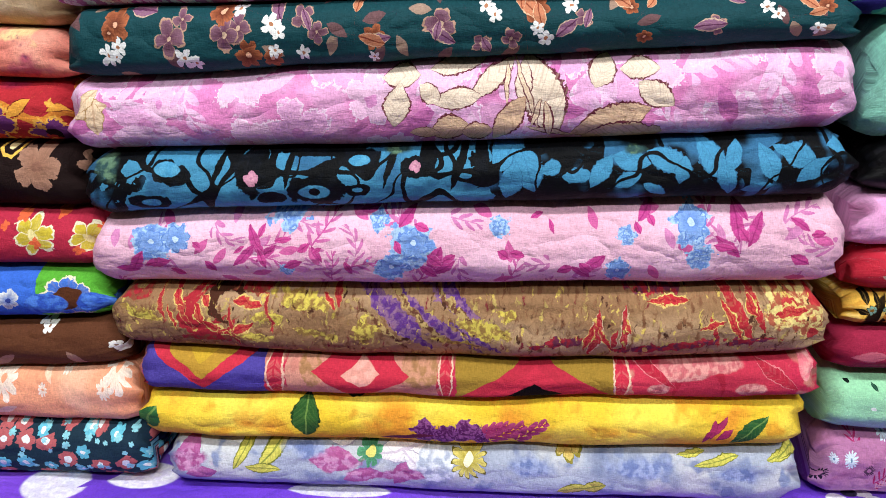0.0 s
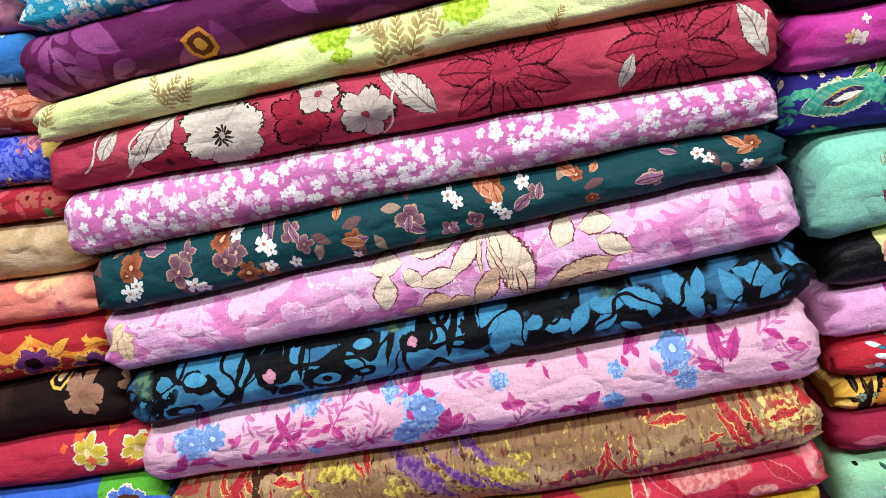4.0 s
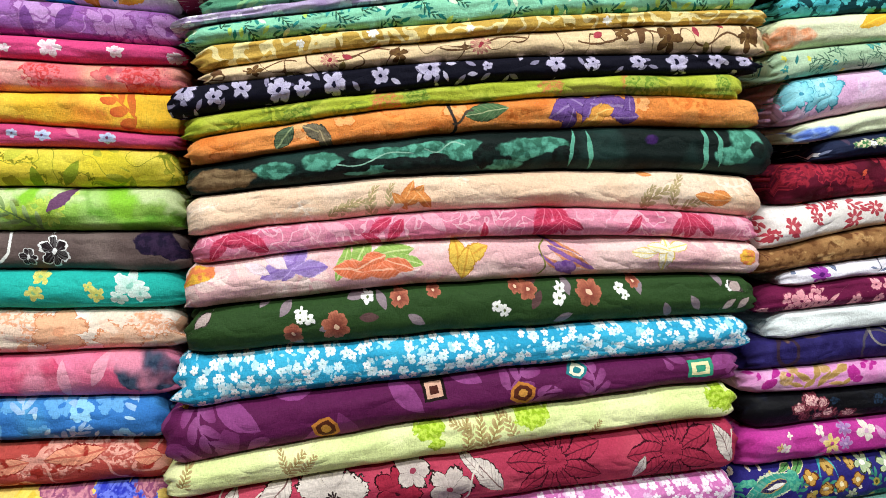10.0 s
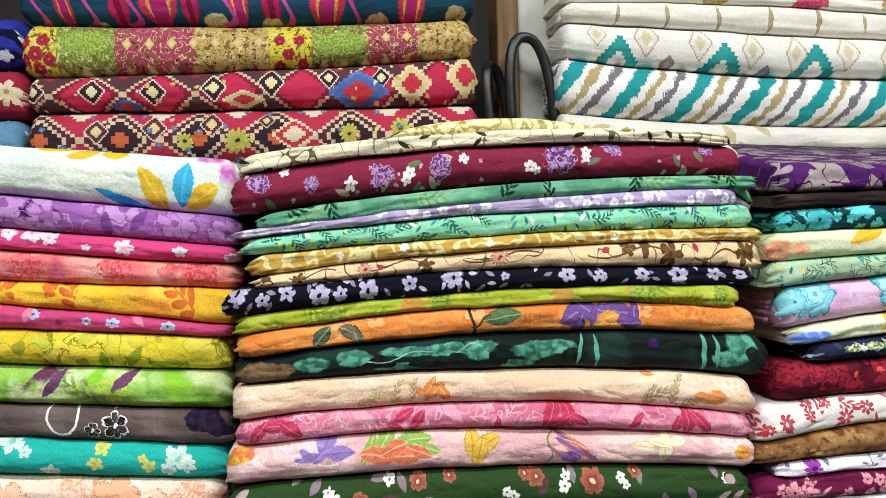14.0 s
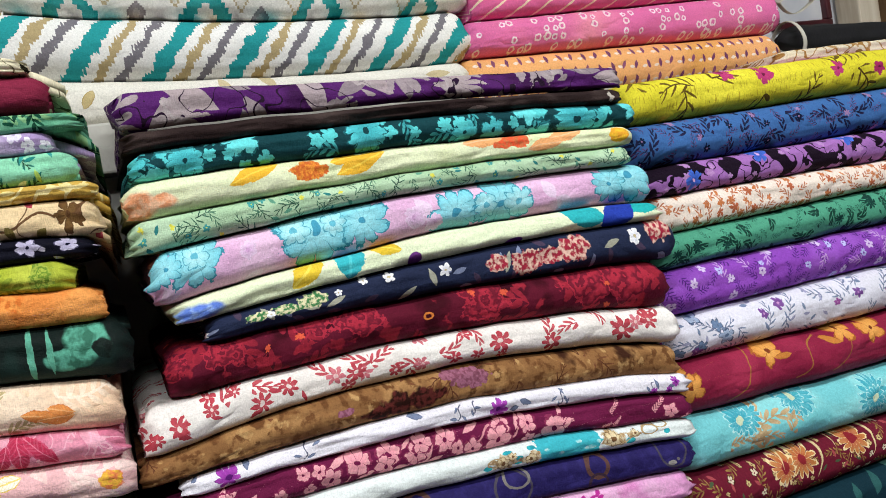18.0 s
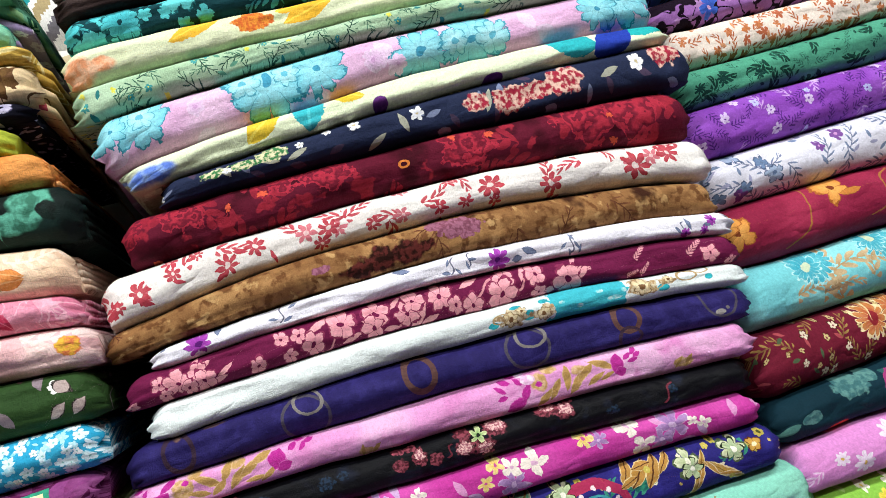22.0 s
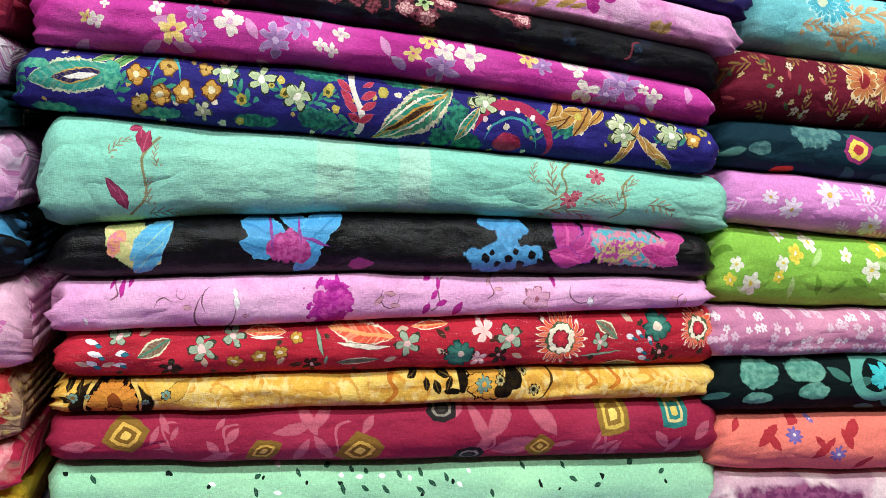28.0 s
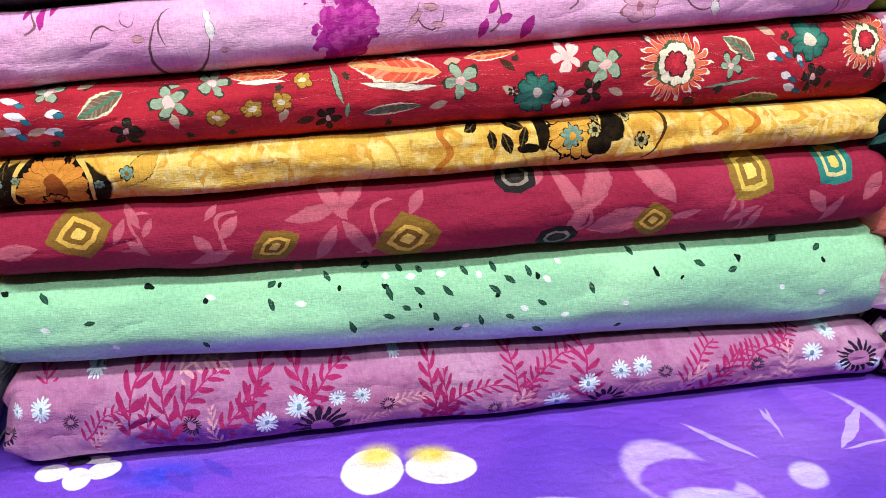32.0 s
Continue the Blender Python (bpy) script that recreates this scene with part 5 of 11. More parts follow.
p.leaves(0.045, "8A3C7C", "7A2C68", size=0.45, slim=0.4, keep=0.8).sprigs(0.05, "964C88", "7A2C68", size=0.5, high=0.35, leaves=4, thick=0.8, keep=0.6, seed=3)
p.diamond(-0.0530, 0.0057, 0.0095, 0.0085, "1C1010", "D8A890", "4A2018", 0.1, 1.0).diamond(0.1770, -0.0003, 0.0110, 0.0095, "2C9878", "F0E8B0", "2C9878", 0.0, 1.0).diamond(0.0200, -0.0051, 0.0120, 0.0110, "C87C28", "5A2818", "D89838", 0.3, 0.4).diamond(-0.1420, -0.0148, 0.0120, 0.0100, "C87C28", "5A2818", "D89838", -0.3, 0.4).diamond(0.0680, 0.0101, 0.0100, 0.0080, "1C7880", "E8E4C8", "1C7880", 0.2, 0.4).diamond(-0.2500, 0.0121, 0.0060, 0.0052, "E0A030", "602818", "E0A030", 0.3, 0.6)
cloth("plum cotton cloth with small gold squares", p.done(), (-0.2658, 0.2146), 0.498, (1.2078, 1.2230, 1.2267), (1.2524, 1.2585, 1.2522), group="cloths in the middle pile", tails=(0.004, 0.006), lift=(0.0119, 0.0033, 0.0046))
p = Print("DEEA9E")
p.cloud(14, "EAF0B0")
p.at("sprig", [(-0.1680, -0.0058, 0.0120, 0.0070), (-0.1580, -0.0081, 0.0100, 0.0060), (-0.0280, -0.0027, 0.0140, 0.0070), (-0.0170, 0.0013, 0.0140, 0.0070), (-0.0040, 0.0011, 0.0168, 0.0084), (-0.2520, -0.0019, 0.0110, 0.0070), (0.0810, -0.0102, 0.0080, 0.0045)], "A08448", "C8B47C", 1.2, 6, 0.7)
p.at("sprig", [(-0.1770, -0.0024, 0.0100, 0.0050), (-0.0330, 0.0058, 0.0100, 0.0060), (0.0070, 0.0030, 0.0100, 0.0060)], "A89058", "C8B47C", 2.3, 5, 0.7)
p.at("blot", [(-0.0590, 0.0063, 0.0130, 0.0110), (0.0270, 0.0080, 0.0156, 0.0120), (-0.0540, -0.0055, 0.0070, 0.0050), (0.1910, 0.0036, 0.0100, 0.0110), (0.2010, -0.0011, 0.0120, 0.0096)], "98BC10", "C4E048", ragged=0.9, fine=190.0)
cloth("pale lime cotton cloth with olive ferns", p.done(), (-0.2691, 0.2118), 0.498, (1.1835, 1.1918, 1.1941), (1.2077, 1.2228, 1.2265), group="cloths in the middle pile", tails=(0.004, 0.006), lift=(0.0109, 0.0033, 0.0029))
p = Print("AC2C4C", crease=1.4)
p.cloud(12, "BA4058", 0.45, 0.65)
p.at("leaf", [(0.0660, 0.0090, 0.0200, 0.0085, 0.30), (0.0569, 0.0210, 0.0200, 0.0085, 1.00), (0.0422, 0.0243, 0.0200, 0.0085, 1.70), (0.0289, 0.0175, 0.0200, 0.0085, 2.39), (0.0230, 0.0036, 0.0200, 0.0085, 3.09), (0.0275, -0.0108, 0.0200, 0.0085, 3.79), (0.0401, -0.0190, 0.0200, 0.0085, 4.49), (0.0551, -0.0171, 0.0200, 0.0085, 5.19), (0.0653, -0.0060, 0.0200, 0.0085, 5.89), (0.1690, 0.0057, 0.0200, 0.0085, 0.30), (0.1599, 0.0177, 0.0200, 0.0085, 1.00), (0.1452, 0.0210, 0.0200, 0.0085, 1.70), (0.1319, 0.0142, 0.0200, 0.0085, 2.39), (0.1260, 0.0003, 0.0200, 0.0085, 3.09), (0.1305, -0.0141, 0.0200, 0.0085, 3.79), (0.1431, -0.0223, 0.0200, 0.0085, 4.49), (0.1581, -0.0204, 0.0200, 0.0085, 5.19), (0.1683, -0.0093, 0.0200, 0.0085, 5.89)], fill="A82444", edge="360A18", vein="5C1428", line=0.16, rib=0.05, vary=0.1).at("flower", [(0.0450, 0.0025, 0.0110), (0.1480, -0.0008, 0.0110)], 12, "A82444", "9C2040", "4A1022", dip=0.4, core=0.08, line=0.09, edge="3C0C1C", vary=0.0).at("flower", [(-0.0900, -0.0046, 0.0210), (-0.1820, -0.0185, 0.0200)], 5, "A01838", "8C1432", "3C0C1C", dip=0.35, core=0.1, line=0.08, edge="240810")
p.at("flower", [(-0.1420, -0.0027, 0.0290)], 6, "D4C8C0", "C4B8B0", "B8ACA4", dip=0.25, core=0.1, line=0.05, edge="2C2020").flower(-0.1420, -0.0058, 0.0075, 11, "2C2020", "2C2020", "A89C98", dip=0.8, core=0.3)
p.at("flower", [(-0.0460, -0.0064, 0.0190), (-0.0750, 0.0094, 0.0150)], 5, "CEC0B8", "B4A4A0", "8C3048", dip=0.4, core=0.15, line=0.08, edge="2C1C1C")
p.at("leaf", [(-0.1880, 0.0016, 0.0220, 0.0120), (-0.2220, 0.0028, 0.0130, 0.0065), (0.1190, -0.0111, 0.0108, 0.0048), (-0.2020, -0.0072, 0.0150, 0.0050)], 1.0, "D4C8C0", "3A2024", "7A5A58", line=0.1, rib=0.05).at("leaf", [(-0.0130, -0.0014, 0.0180, 0.0095), (0.1970, -0.0006, 0.0180, 0.0072), (-0.0270, 0.0101, 0.0150, 0.0045)], -1.0, "D4C8C0", "3A2024", "7A5A58", line=0.1, rib=0.05)
p.at("stalk", [(-0.2070, -0.0083, 0.0200), (-0.2310, 0.0017, 0.0200), (-0.0290, -0.0073, 0.0200), (0.2040, 0.0021, 0.0120)], "DACEC4", 1.0, 0.003, 1.0, w=0.0007)
cloth("crimson cotton cloth with grey poppies and leaves", p.done(), (-0.2709, 0.2120), 0.498, (1.1481, 1.1480, 1.1453), (1.1835, 1.1918, 1.1941), group="cloths in the middle pile", tails=(0.004, 0.006), lift=(0.0086, 0.0047, 0.0040))
p = Print("CC6CB0")
p.cloud(14, "D884C0").leaves(0.006, "ECC4E0", "E0A4D0", size=0.4, slim=0.45, keep=0.55, seed=6).flowers(0.0110, "E8C8E0", "E0B4D8", size=0.36, dip=0.55, keep=0.6, stray=0.9, seed=9).flowers(0.0092, "FAF2F8", "F4E2F0", "E4B4D8", size=0.45, dip=0.55, core=0.14, keep=0.8, stray=0.9)
cloth("orchid pink cotton cloth with white blossom", p.done(), (-0.2708, 0.2085), 0.498, (1.1005, 1.1076, 1.1115), (1.1480, 1.1479, 1.1453), group="cloths in the middle pile", tails=(0.004, 0.006), lift=(0.0080, 0.0032, 0.0029))
p = Print("12424A", gloss=0.35, crease=1.2)
p.leaves(0.02, "6C4C50", "A08474", size=0.36, slim=0.45, keep=0.45)
p.at("flower", [(-0.1960, -0.0035, 0.0104), (-0.1870, 0.0064, 0.0066), (-0.1530, 0.0027, 0.0090), (-0.1610, -0.0006, 0.0096), (-0.1050, -0.0007, 0.0066), (-0.1140, 0.0074, 0.0072), (-0.0320, 0.0023, 0.0104), (-0.0080, -0.0091, 0.0060), (0.0520, 0.0050, 0.0060), (0.1270, -0.0025, 0.0066), (0.0100, -0.0068, 0.0066)], 4, "8C6478", "5A2C48", "C8A890", dip=0.6, core=0.15, line=0.12, edge="B8907C")
p.at("flower", [(-0.2280, 0.0034, 0.0088), (-0.2320, -0.0006, 0.0042), (-0.1480, -0.0122, 0.0078), (-0.1340, -0.0145, 0.0060), (-0.0720, -0.0032, 0.0072), (0.0240, 0.0110, 0.0084), (0.0790, 0.0109, 0.0048), (0.0870, -0.0084, 0.0048), (0.1900, 0.0083, 0.0060), (-0.1630, 0.0115, 0.0080)], 6, "B0623C", "5C2418", "E0A888", dip=0.35, core=0.18)
p.at("leaf", [(-0.2120, 0.0109, 0.0088, 0.0040), (-0.1880, 0.0173, 0.0060, 0.0027), (-0.1300, 0.0131, 0.0088, 0.0040), (-0.1120, 0.0056, 0.0066, 0.0027), (-0.0310, -0.0044, 0.0088, 0.0040), (0.0420, -0.0009, 0.0080, 0.0040), (0.0540, 0.0049, 0.0060, 0.0027), (0.1240, -0.0024, 0.0096, 0.0044), (-0.0340, -0.0015, 0.0060, 0.0027), (-0.0050, -0.0103, 0.0054, 0.0027), (0.1380, 0.0129, 0.0060, 0.0024), (-0.0690, -0.0042, 0.0080, 0.0032)], 0.8, "8C5C80", "D0B09C", "5C2C50", line=0.2, vary=1.3)
p.at("leaf", [(0.0200, 0.0122, 0.0096, 0.0048), (0.0260, 0.0068, 0.0080, 0.0040), (0.0150, 0.0168, 0.0064, 0.0036), (0.0740, 0.0145, 0.0064, 0.0040), (0.1800, 0.0115, 0.0078, 0.0036), (0.1850, 0.0044, 0.0060, 0.0030), (-0.0730, -0.0050, 0.0080, 0.0040), (-0.0820, 0.0157, 0.0064, 0.0032), (0.0910, 0.0129, 0.0042, 0.0024)], 0.5, "C87C58", "E8BC98", "8C4028", line=0.15, vary=1.3)
p.at("flower", [(-0.2340, -0.0114, 0.0060), (-0.2270, -0.0073, 0.0048), (-0.2290, -0.0124, 0.0036), (-0.1870, -0.0131, 0.0064), (-0.1810, -0.0152, 0.0042), (-0.1330, 0.0041, 0.0064), (-0.1290, -0.0003, 0.0048), (-0.1320, -0.0108, 0.0045), (-0.1150, -0.0122, 0.0045), (-0.0720, -0.0147, 0.0036), (-0.0050, 0.0126, 0.0054), (-0.0000, 0.0074, 0.0048), (0.0250, -0.0003, 0.0045), (0.0300, -0.0066, 0.0048), (0.0440, 0.0128, 0.0054), (0.1560, 0.0084, 0.0048), (0.1620, 0.0030, 0.0045), (0.1860, -0.0077, 0.0048), (-0.1530, 0.0123, 0.0042)], 5, "F4F4F4", "FAFAFA", "B87C58", dip=0.7, core=0.2)
cloth("dark teal cotton cloth with white and rust flowers", p.done(), (-0.2618, 0.2104), 0.498, (1.0579, 1.0718, 1.0853), (1.1005, 1.1076, 1.1115), group="cloths in the middle pile", tails=(0.004, 0.006), lift=(0.0073, 0.0011, 0.0012))
p = Print("DE80BE", crease=1.3)
p.cloud(24, "E8A4D4", 0.45, 0.6, detail=3.0).flowers(0.045, "EEBCE0", "E8A8D8", "E090CC", n=5, size=0.5, dip=0.5, stray=0.9, line=0.1, edge="F4D0EC").leaves(0.03, "EEBCE2", "D070B4", size=0.5, slim=0.35, keep=0.7, seed=5).sprigs(0.04, "F2C8EA", "E8A8DA", size=0.5, high=0.3, leaves=4, thick=0.7, keep=0.8, seed=3)
p.at("leaf", [(0.0297, 0.0006, 0.0272, 0.0142, -1.18), (-0.0010, 0.0117, 0.0179, 0.0069, -2.44), (-0.0221, 0.0008, 0.0156, 0.0069, -3.03), (-0.0384, 0.0040, 0.0082, 0.0058, -0.77), (0.0181, 0.0083, 0.0149, 0.0053, -1.58), (-0.0558, 0.0149, 0.0120, 0.0078, 0.03), (-0.0587, -0.0025, 0.0135, 0.0084, -1.73), (0.0647, 0.0134, 0.0105, 0.0089, -2.02), (0.0868, 0.0142, 0.0117, 0.0069, 0.01), (0.0968, -0.0011, 0.0135, 0.0078, -0.61), (-0.0213, 0.0204, 0.0180, 0.0063, 0.17)], fill="EFD9C6", edge="6E2E40", vein="E2C2A8", line=0.16, rib=0.0, vary=0.0)
p.at("leaf", [(0.0095, -0.0129, 0.0172, 0.0078, 0.95), (-0.0269, -0.0175, 0.0127, 0.0095, 0.22), (-0.0099, -0.0199, 0.0100, 0.0073, 0.11), (-0.0418, -0.0200, 0.0098, 0.0042, -0.06), (0.0718, -0.0163, 0.0255, 0.0115, 0.34), (0.0771, -0.0260, 0.0226, 0.0105, 0.11), (0.0981, -0.0250, 0.0060, 0.0053, -0.04)], fill="E6C0A0", edge="6E2E40", vein="C89474", line=0.14, rib=0.0, vary=0.0)
p.at("leaf", [(0.0207, 0.0020, 0.0242, 0.0022, -1.24), (0.0082, 0.0091, 0.0129, 0.0019, -1.60), (0.0261, -0.0086, 0.0100, 0.0019, -1.90), (0.0353, -0.0212, 0.0158, 0.0022, -0.28), (0.0333, -0.0132, 0.0123, 0.0036, -1.41)], fill="EED2B8", edge="6E2E40", vein="D8B090", line=0.35, rib=0.05, vary=0.0)
p.at("leaf", [(-0.2540, -0.0022, 0.0136, 0.0072), (-0.2500, -0.0086, 0.0120, 0.0060), (-0.2560, 0.0031, 0.0104, 0.0052)], 0.9, "EED0B0", "B08858", "D8B090", line=0.12, vary=0.9)
cloth("pink cotton cloth with pale golden lilies", p.done(), (-0.2692, 0.2155), 0.498, (1.0100, 1.0184, 1.0304), (1.0579, 1.0718, 1.0857), group="cloths in the middle pile", tails=(0.004, 0.006), lift=(0.0090, 0.0037, 0.0049))
p = Print("080A0E", gloss=0.35)
p.panel(-0.2360, -0.0040, "3A86AE", 0.08).cloud(40, "2C6690", 0.5, 0.64, seed=5).scroll(24, "080A0E", 0.022, seed=7)
p.at("leaf", [(0.0100, 0.0103, 0.0144, 0.0104), (0.0220, 0.0001, 0.0160, 0.0104), (0.0120, -0.0080, 0.0136, 0.0072), (0.0370, 0.0005, 0.0068, 0.0052), (0.0530, -0.0054, 0.0102, 0.0051), (0.0680, -0.0029, 0.0126, 0.0057), (0.0860, 0.0035, 0.0120, 0.0072), (0.0840, -0.0089, 0.0090, 0.0054), (0.1080, 0.0024, 0.0144, 0.0080), (0.1170, -0.0032, 0.0088, 0.0052), (0.1340, 0.0040, 0.0150, 0.0078), (0.1430, -0.0075, 0.0132, 0.0060), (0.1470, 0.0043, 0.0102, 0.0048), (0.1680, -0.0008, 0.0128, 0.0060), (0.1850, 0.0032, 0.0114, 0.0072), (0.1950, -0.0060, 0.0120, 0.0060), (0.1780, 0.0055, 0.0090, 0.0036), (0.2120, 0.0083, 0.0102, 0.0048), (0.1620, -0.0156, 0.0096, 0.0036), (0.1010, -0.0161, 0.0088, 0.0036)], 0.9, "3C8CB8", "2C6A94", "347CA8", line=0.1, rib=0.03, vary=1.4).scroll(22, "080A0E", 0.010, seed=13)
p.at("blot", [(-0.2070, 0.0008, 0.0132, 0.0078), (-0.2200, -0.0191, 0.0136, 0.0064), (-0.1130, -0.0122, 0.0184, 0.0120), (-0.0840, 0.0073, 0.0144, 0.0080), (-0.0470, 0.0029, 0.0126, 0.0078), (-0.0850, -0.0120, 0.0078, 0.0048), (-0.1530, 0.0007, 0.0120, 0.0160), (-0.1100, 0.0136, 0.0320, 0.0040), (-0.0070, 0.0045, 0.0048, 0.0150), (-0.1400, -0.0170, 0.0090, 0.0048)], "080A0E", "0C1018", ragged=0.7, soft=0.06, fine=80.0)
p.at("blot", [(-0.2070, 0.0028, 0.0088, 0.0048), (-0.1130, -0.0133, 0.0104, 0.0056), (-0.0840, 0.0073, 0.0072, 0.0036), (-0.2190, -0.0192, 0.0064, 0.0028), (-0.0850, -0.0120, 0.0036, 0.0018)], "3C90BC", "4C9CC4", ragged=0.2).at("blot", [(-0.1130, -0.0133, 0.0040, 0.0032)], "080A0E")
p.at("leaf", [(-0.1740, 0.0032, 0.0156, 0.0021), (-0.1290, 0.0032, 0.0150, 0.0024), (-0.0640, 0.0056, 0.0180, 0.0021), (-0.0200, 0.0051, 0.0208, 0.0032)], 1.4, "080A0E")
p.at("flower", [(-0.1530, -0.0035, 0.0048), (-0.0480, 0.0029, 0.0039)], 4, "C07C9C", "E0A0B8", dip=0.3).at("blot", [(-0.2480, 0.0034, 0.0090, 0.0108), (-0.0810, 0.0173, 0.0120, 0.0036), (0.0890, 0.0096, 0.0078, 0.0036), (-0.0600, 0.0142, 0.0120, 0.0040)], "5C7C64", "2C4A4C", ragged=0.6, soft=0.5)
cloth("black cotton cloth with blue batik shapes", p.done(), (-0.2650, 0.2211), 0.498, (0.9688, 0.9795, 0.9889), (1.0100, 1.0186, 1.0312), group="cloths in the middle pile", tails=(0.004, 0.006), lift=(0.0100, 0.0062, 0.0065))
p = Print("ECB4CE", crease=1.5)
p.cloud(12, "F0C0DA", 0.4, 0.7).sprigs(0.03, "C8509C", "D87CB4", size=0.52, high=0.3, leaves=4, thick=0.42, keep=0.35, turn=0.8, spread=3.4).sprigs(0.026, "D07CB4", "C868A8", size=0.46, high=0.28, leaves=3, thick=0.5, keep=0.45, seed=8).leaves(0.02, "D45CA0", "D884BC", size=0.36, slim=0.4, keep=0.35, seed=4)
p.at("rose", [(-0.2240, -0.0010, 0.0136), (-0.2080, 0.0028, 0.0090), (-0.0510, -0.0017, 0.0152), (-0.0650, -0.0174, 0.0112), (-0.1320, 0.0197, 0.0120), (0.0820, -0.0208, 0.0084), (0.1260, 0.0081, 0.0108), (0.0060, 0.0093, 0.0068), (-0.1340, -0.0191, 0.0048), (0.1330, -0.0106, 0.0088), (-0.0720, 0.0137, 0.0060), (0.0860, 0.0028, 0.0056)], "6890D8", "A8C8F0", 1.6)
p.at("flower", [(-0.2240, -0.0000, 0.0088), (-0.2070, 0.0028, 0.0096), (-0.0500, -0.0008, 0.0104), (-0.0650, -0.0163, 0.0080), (0.0820, -0.0197, 0.0072), (0.1260, 0.0091, 0.0096)], 7, "8CB0E8", "5C84D0", "C0D8F4", dip=0.4, core=0.2, line=0.1, edge="5C84D0")
p.at("leaf", [(-0.2350, -0.0145, 0.0096, 0.0040), (-0.2420, -0.0200, 0.0080, 0.0036), (-0.0360, -0.0120, 0.0104, 0.0048), (-0.0300, -0.0172, 0.0088, 0.0040), (-0.0540, 0.0152, 0.0080, 0.0036), (-0.1540, 0.0007, 0.0120, 0.0032), (-0.1620, -0.0092, 0.0112, 0.0032), (-0.1470, -0.0075, 0.0096, 0.0028), (0.0660, -0.0161, 0.0104, 0.0040), (0.0590, -0.0221, 0.0080, 0.0032), (0.0990, 0.0171, 0.0088, 0.0032), (0.1550, 0.0090, 0.0120, 0.0040), (0.1660, 0.0047, 0.0112, 0.0040), (0.1500, -0.0054, 0.0112, 0.0036), (0.1580, 0.0158, 0.0072, 0.0024), (-0.0790, 0.0202, 0.0072, 0.0032), (-0.1130, -0.0072, 0.0064, 0.0024), (0.1930, 0.0075, 0.0064, 0.0024)], 0.7, "C0388C", "D870AC", "A82878", line=0.12, vary=1.4)
p.at("leaf", [(-0.1496, 0.0082, 0.0050, 0.0023, -1.97), (-0.1515, -0.0035, 0.0064, 0.0023, -1.09), (-0.1353, 0.0022, 0.0064, 0.0023, 0.17), (-0.1217, -0.0031, 0.0053, 0.0027, 0.58), (-0.1293, -0.0147, 0.0069, 0.0031, 0.31), (-0.1128, -0.0046, 0.0038, 0.0016, 0.53), (-0.1847, -0.0173, 0.0053, 0.0035, -1.06), (-0.1497, -0.0114, 0.0076, 0.0027, -1.22), (-0.1648, -0.0049, 0.0049, 0.0016, 0.66), (-0.2209, -0.0151, 0.0097, 0.0039, 0.26), (-0.2090, -0.0226, 0.0056, 0.0031, -0.53), (-0.1930, -0.0011, 0.0034, 0.0027, -0.75), (-0.0927, -0.0177, 0.0059, 0.0027, -1.22), (-0.0401, -0.0209, 0.0073, 0.0039, -0.69), (-0.0360, -0.0120, 0.0061, 0.0035, -0.67), (-0.0270, -0.0106, 0.0052, 0.0027, 0.58), (-0.0444, 0.0091, 0.0055, 0.0027, -0.40), (-0.0598, -0.0025, 0.0047, 0.0023, -1.21), (0.0485, -0.0195, 0.0053, 0.0035, 0.28), (0.0613, -0.0187, 0.0054, 0.0035, -0.72), (0.0085, -0.0083, 0.0046, 0.0031, -0.53), (0.0174, -0.0083, 0.0052, 0.0027, -0.29), (0.1477, -0.0057, 0.0073, 0.0031, -0.24), (0.1593, 0.0018, 0.0048, 0.0031, -0.96), (0.0932, 0.0070, 0.0037, 0.0023, -1.13), (0.1014, 0.0114, 0.0039, 0.0023, -1.16), (0.1946, -0.0140, 0.0070, 0.0035, -0.47), (0.2038, 0.0022, 0.0045, 0.0027, 0.08), (0.0389, 0.0083, 0.0049, 0.0016, -1.22), (0.0295, 0.0150, 0.0045, 0.0019, 0.34)], fill="CC3C90", edge="DC78B4", vein="A82878", line=0.12, vary=0.0)
cloth("pink cotton cloth with blue roses", p.done(), (-0.2682, 0.2240), 0.498, (0.9164, 0.9209, 0.9280), (0.9689, 0.9796, 0.9890), group="cloths in the middle pile", tails=(0.004, 0.006), lift=(0.0098, 0.0074, 0.0080))
p = Print("96704E", crease=1.8, wander=0.005)
p.cloud(14, "B08E6C", 0.45, 0.6, long=2.0).cloud(120, "7C5238", 0.52, 0.66, long=0.4, seed=3, detail=4.0).cloud(90, "B8A058", 0.60, 0.68, long=0.5, seed=6, detail=5.0).cloud(80, "7C2430", 0.64, 0.7, long=0.5, seed=8, detail=5.0)
p.at("blot", [(-0.0290, 0.0108, 0.0280, 0.0052), (-0.0650, 0.0022, 0.0264, 0.0056), (-0.0390, -0.0011, 0.0270, 0.0024), (-0.0260, -0.0116, 0.0280, 0.0036), (-0.0550, -0.0110, 0.0240, 0.0036), (-0.0770, 0.0099, 0.0200, 0.0032), (-0.0090, -0.0150, 0.0200, 0.0028)], "5C3080", "8C6488", turn=-0.6, ragged=0.8, fine=150.0).at("blot", [(-0.0510, 0.0020, 0.0320, 0.0020), (-0.0210, 0.0022, 0.0240, 0.0024), (-0.0740, -0.0060, 0.0240, 0.0020)], "B89C60", "6A4030", turn=-0.7, ragged=0.9, fine=170.0)
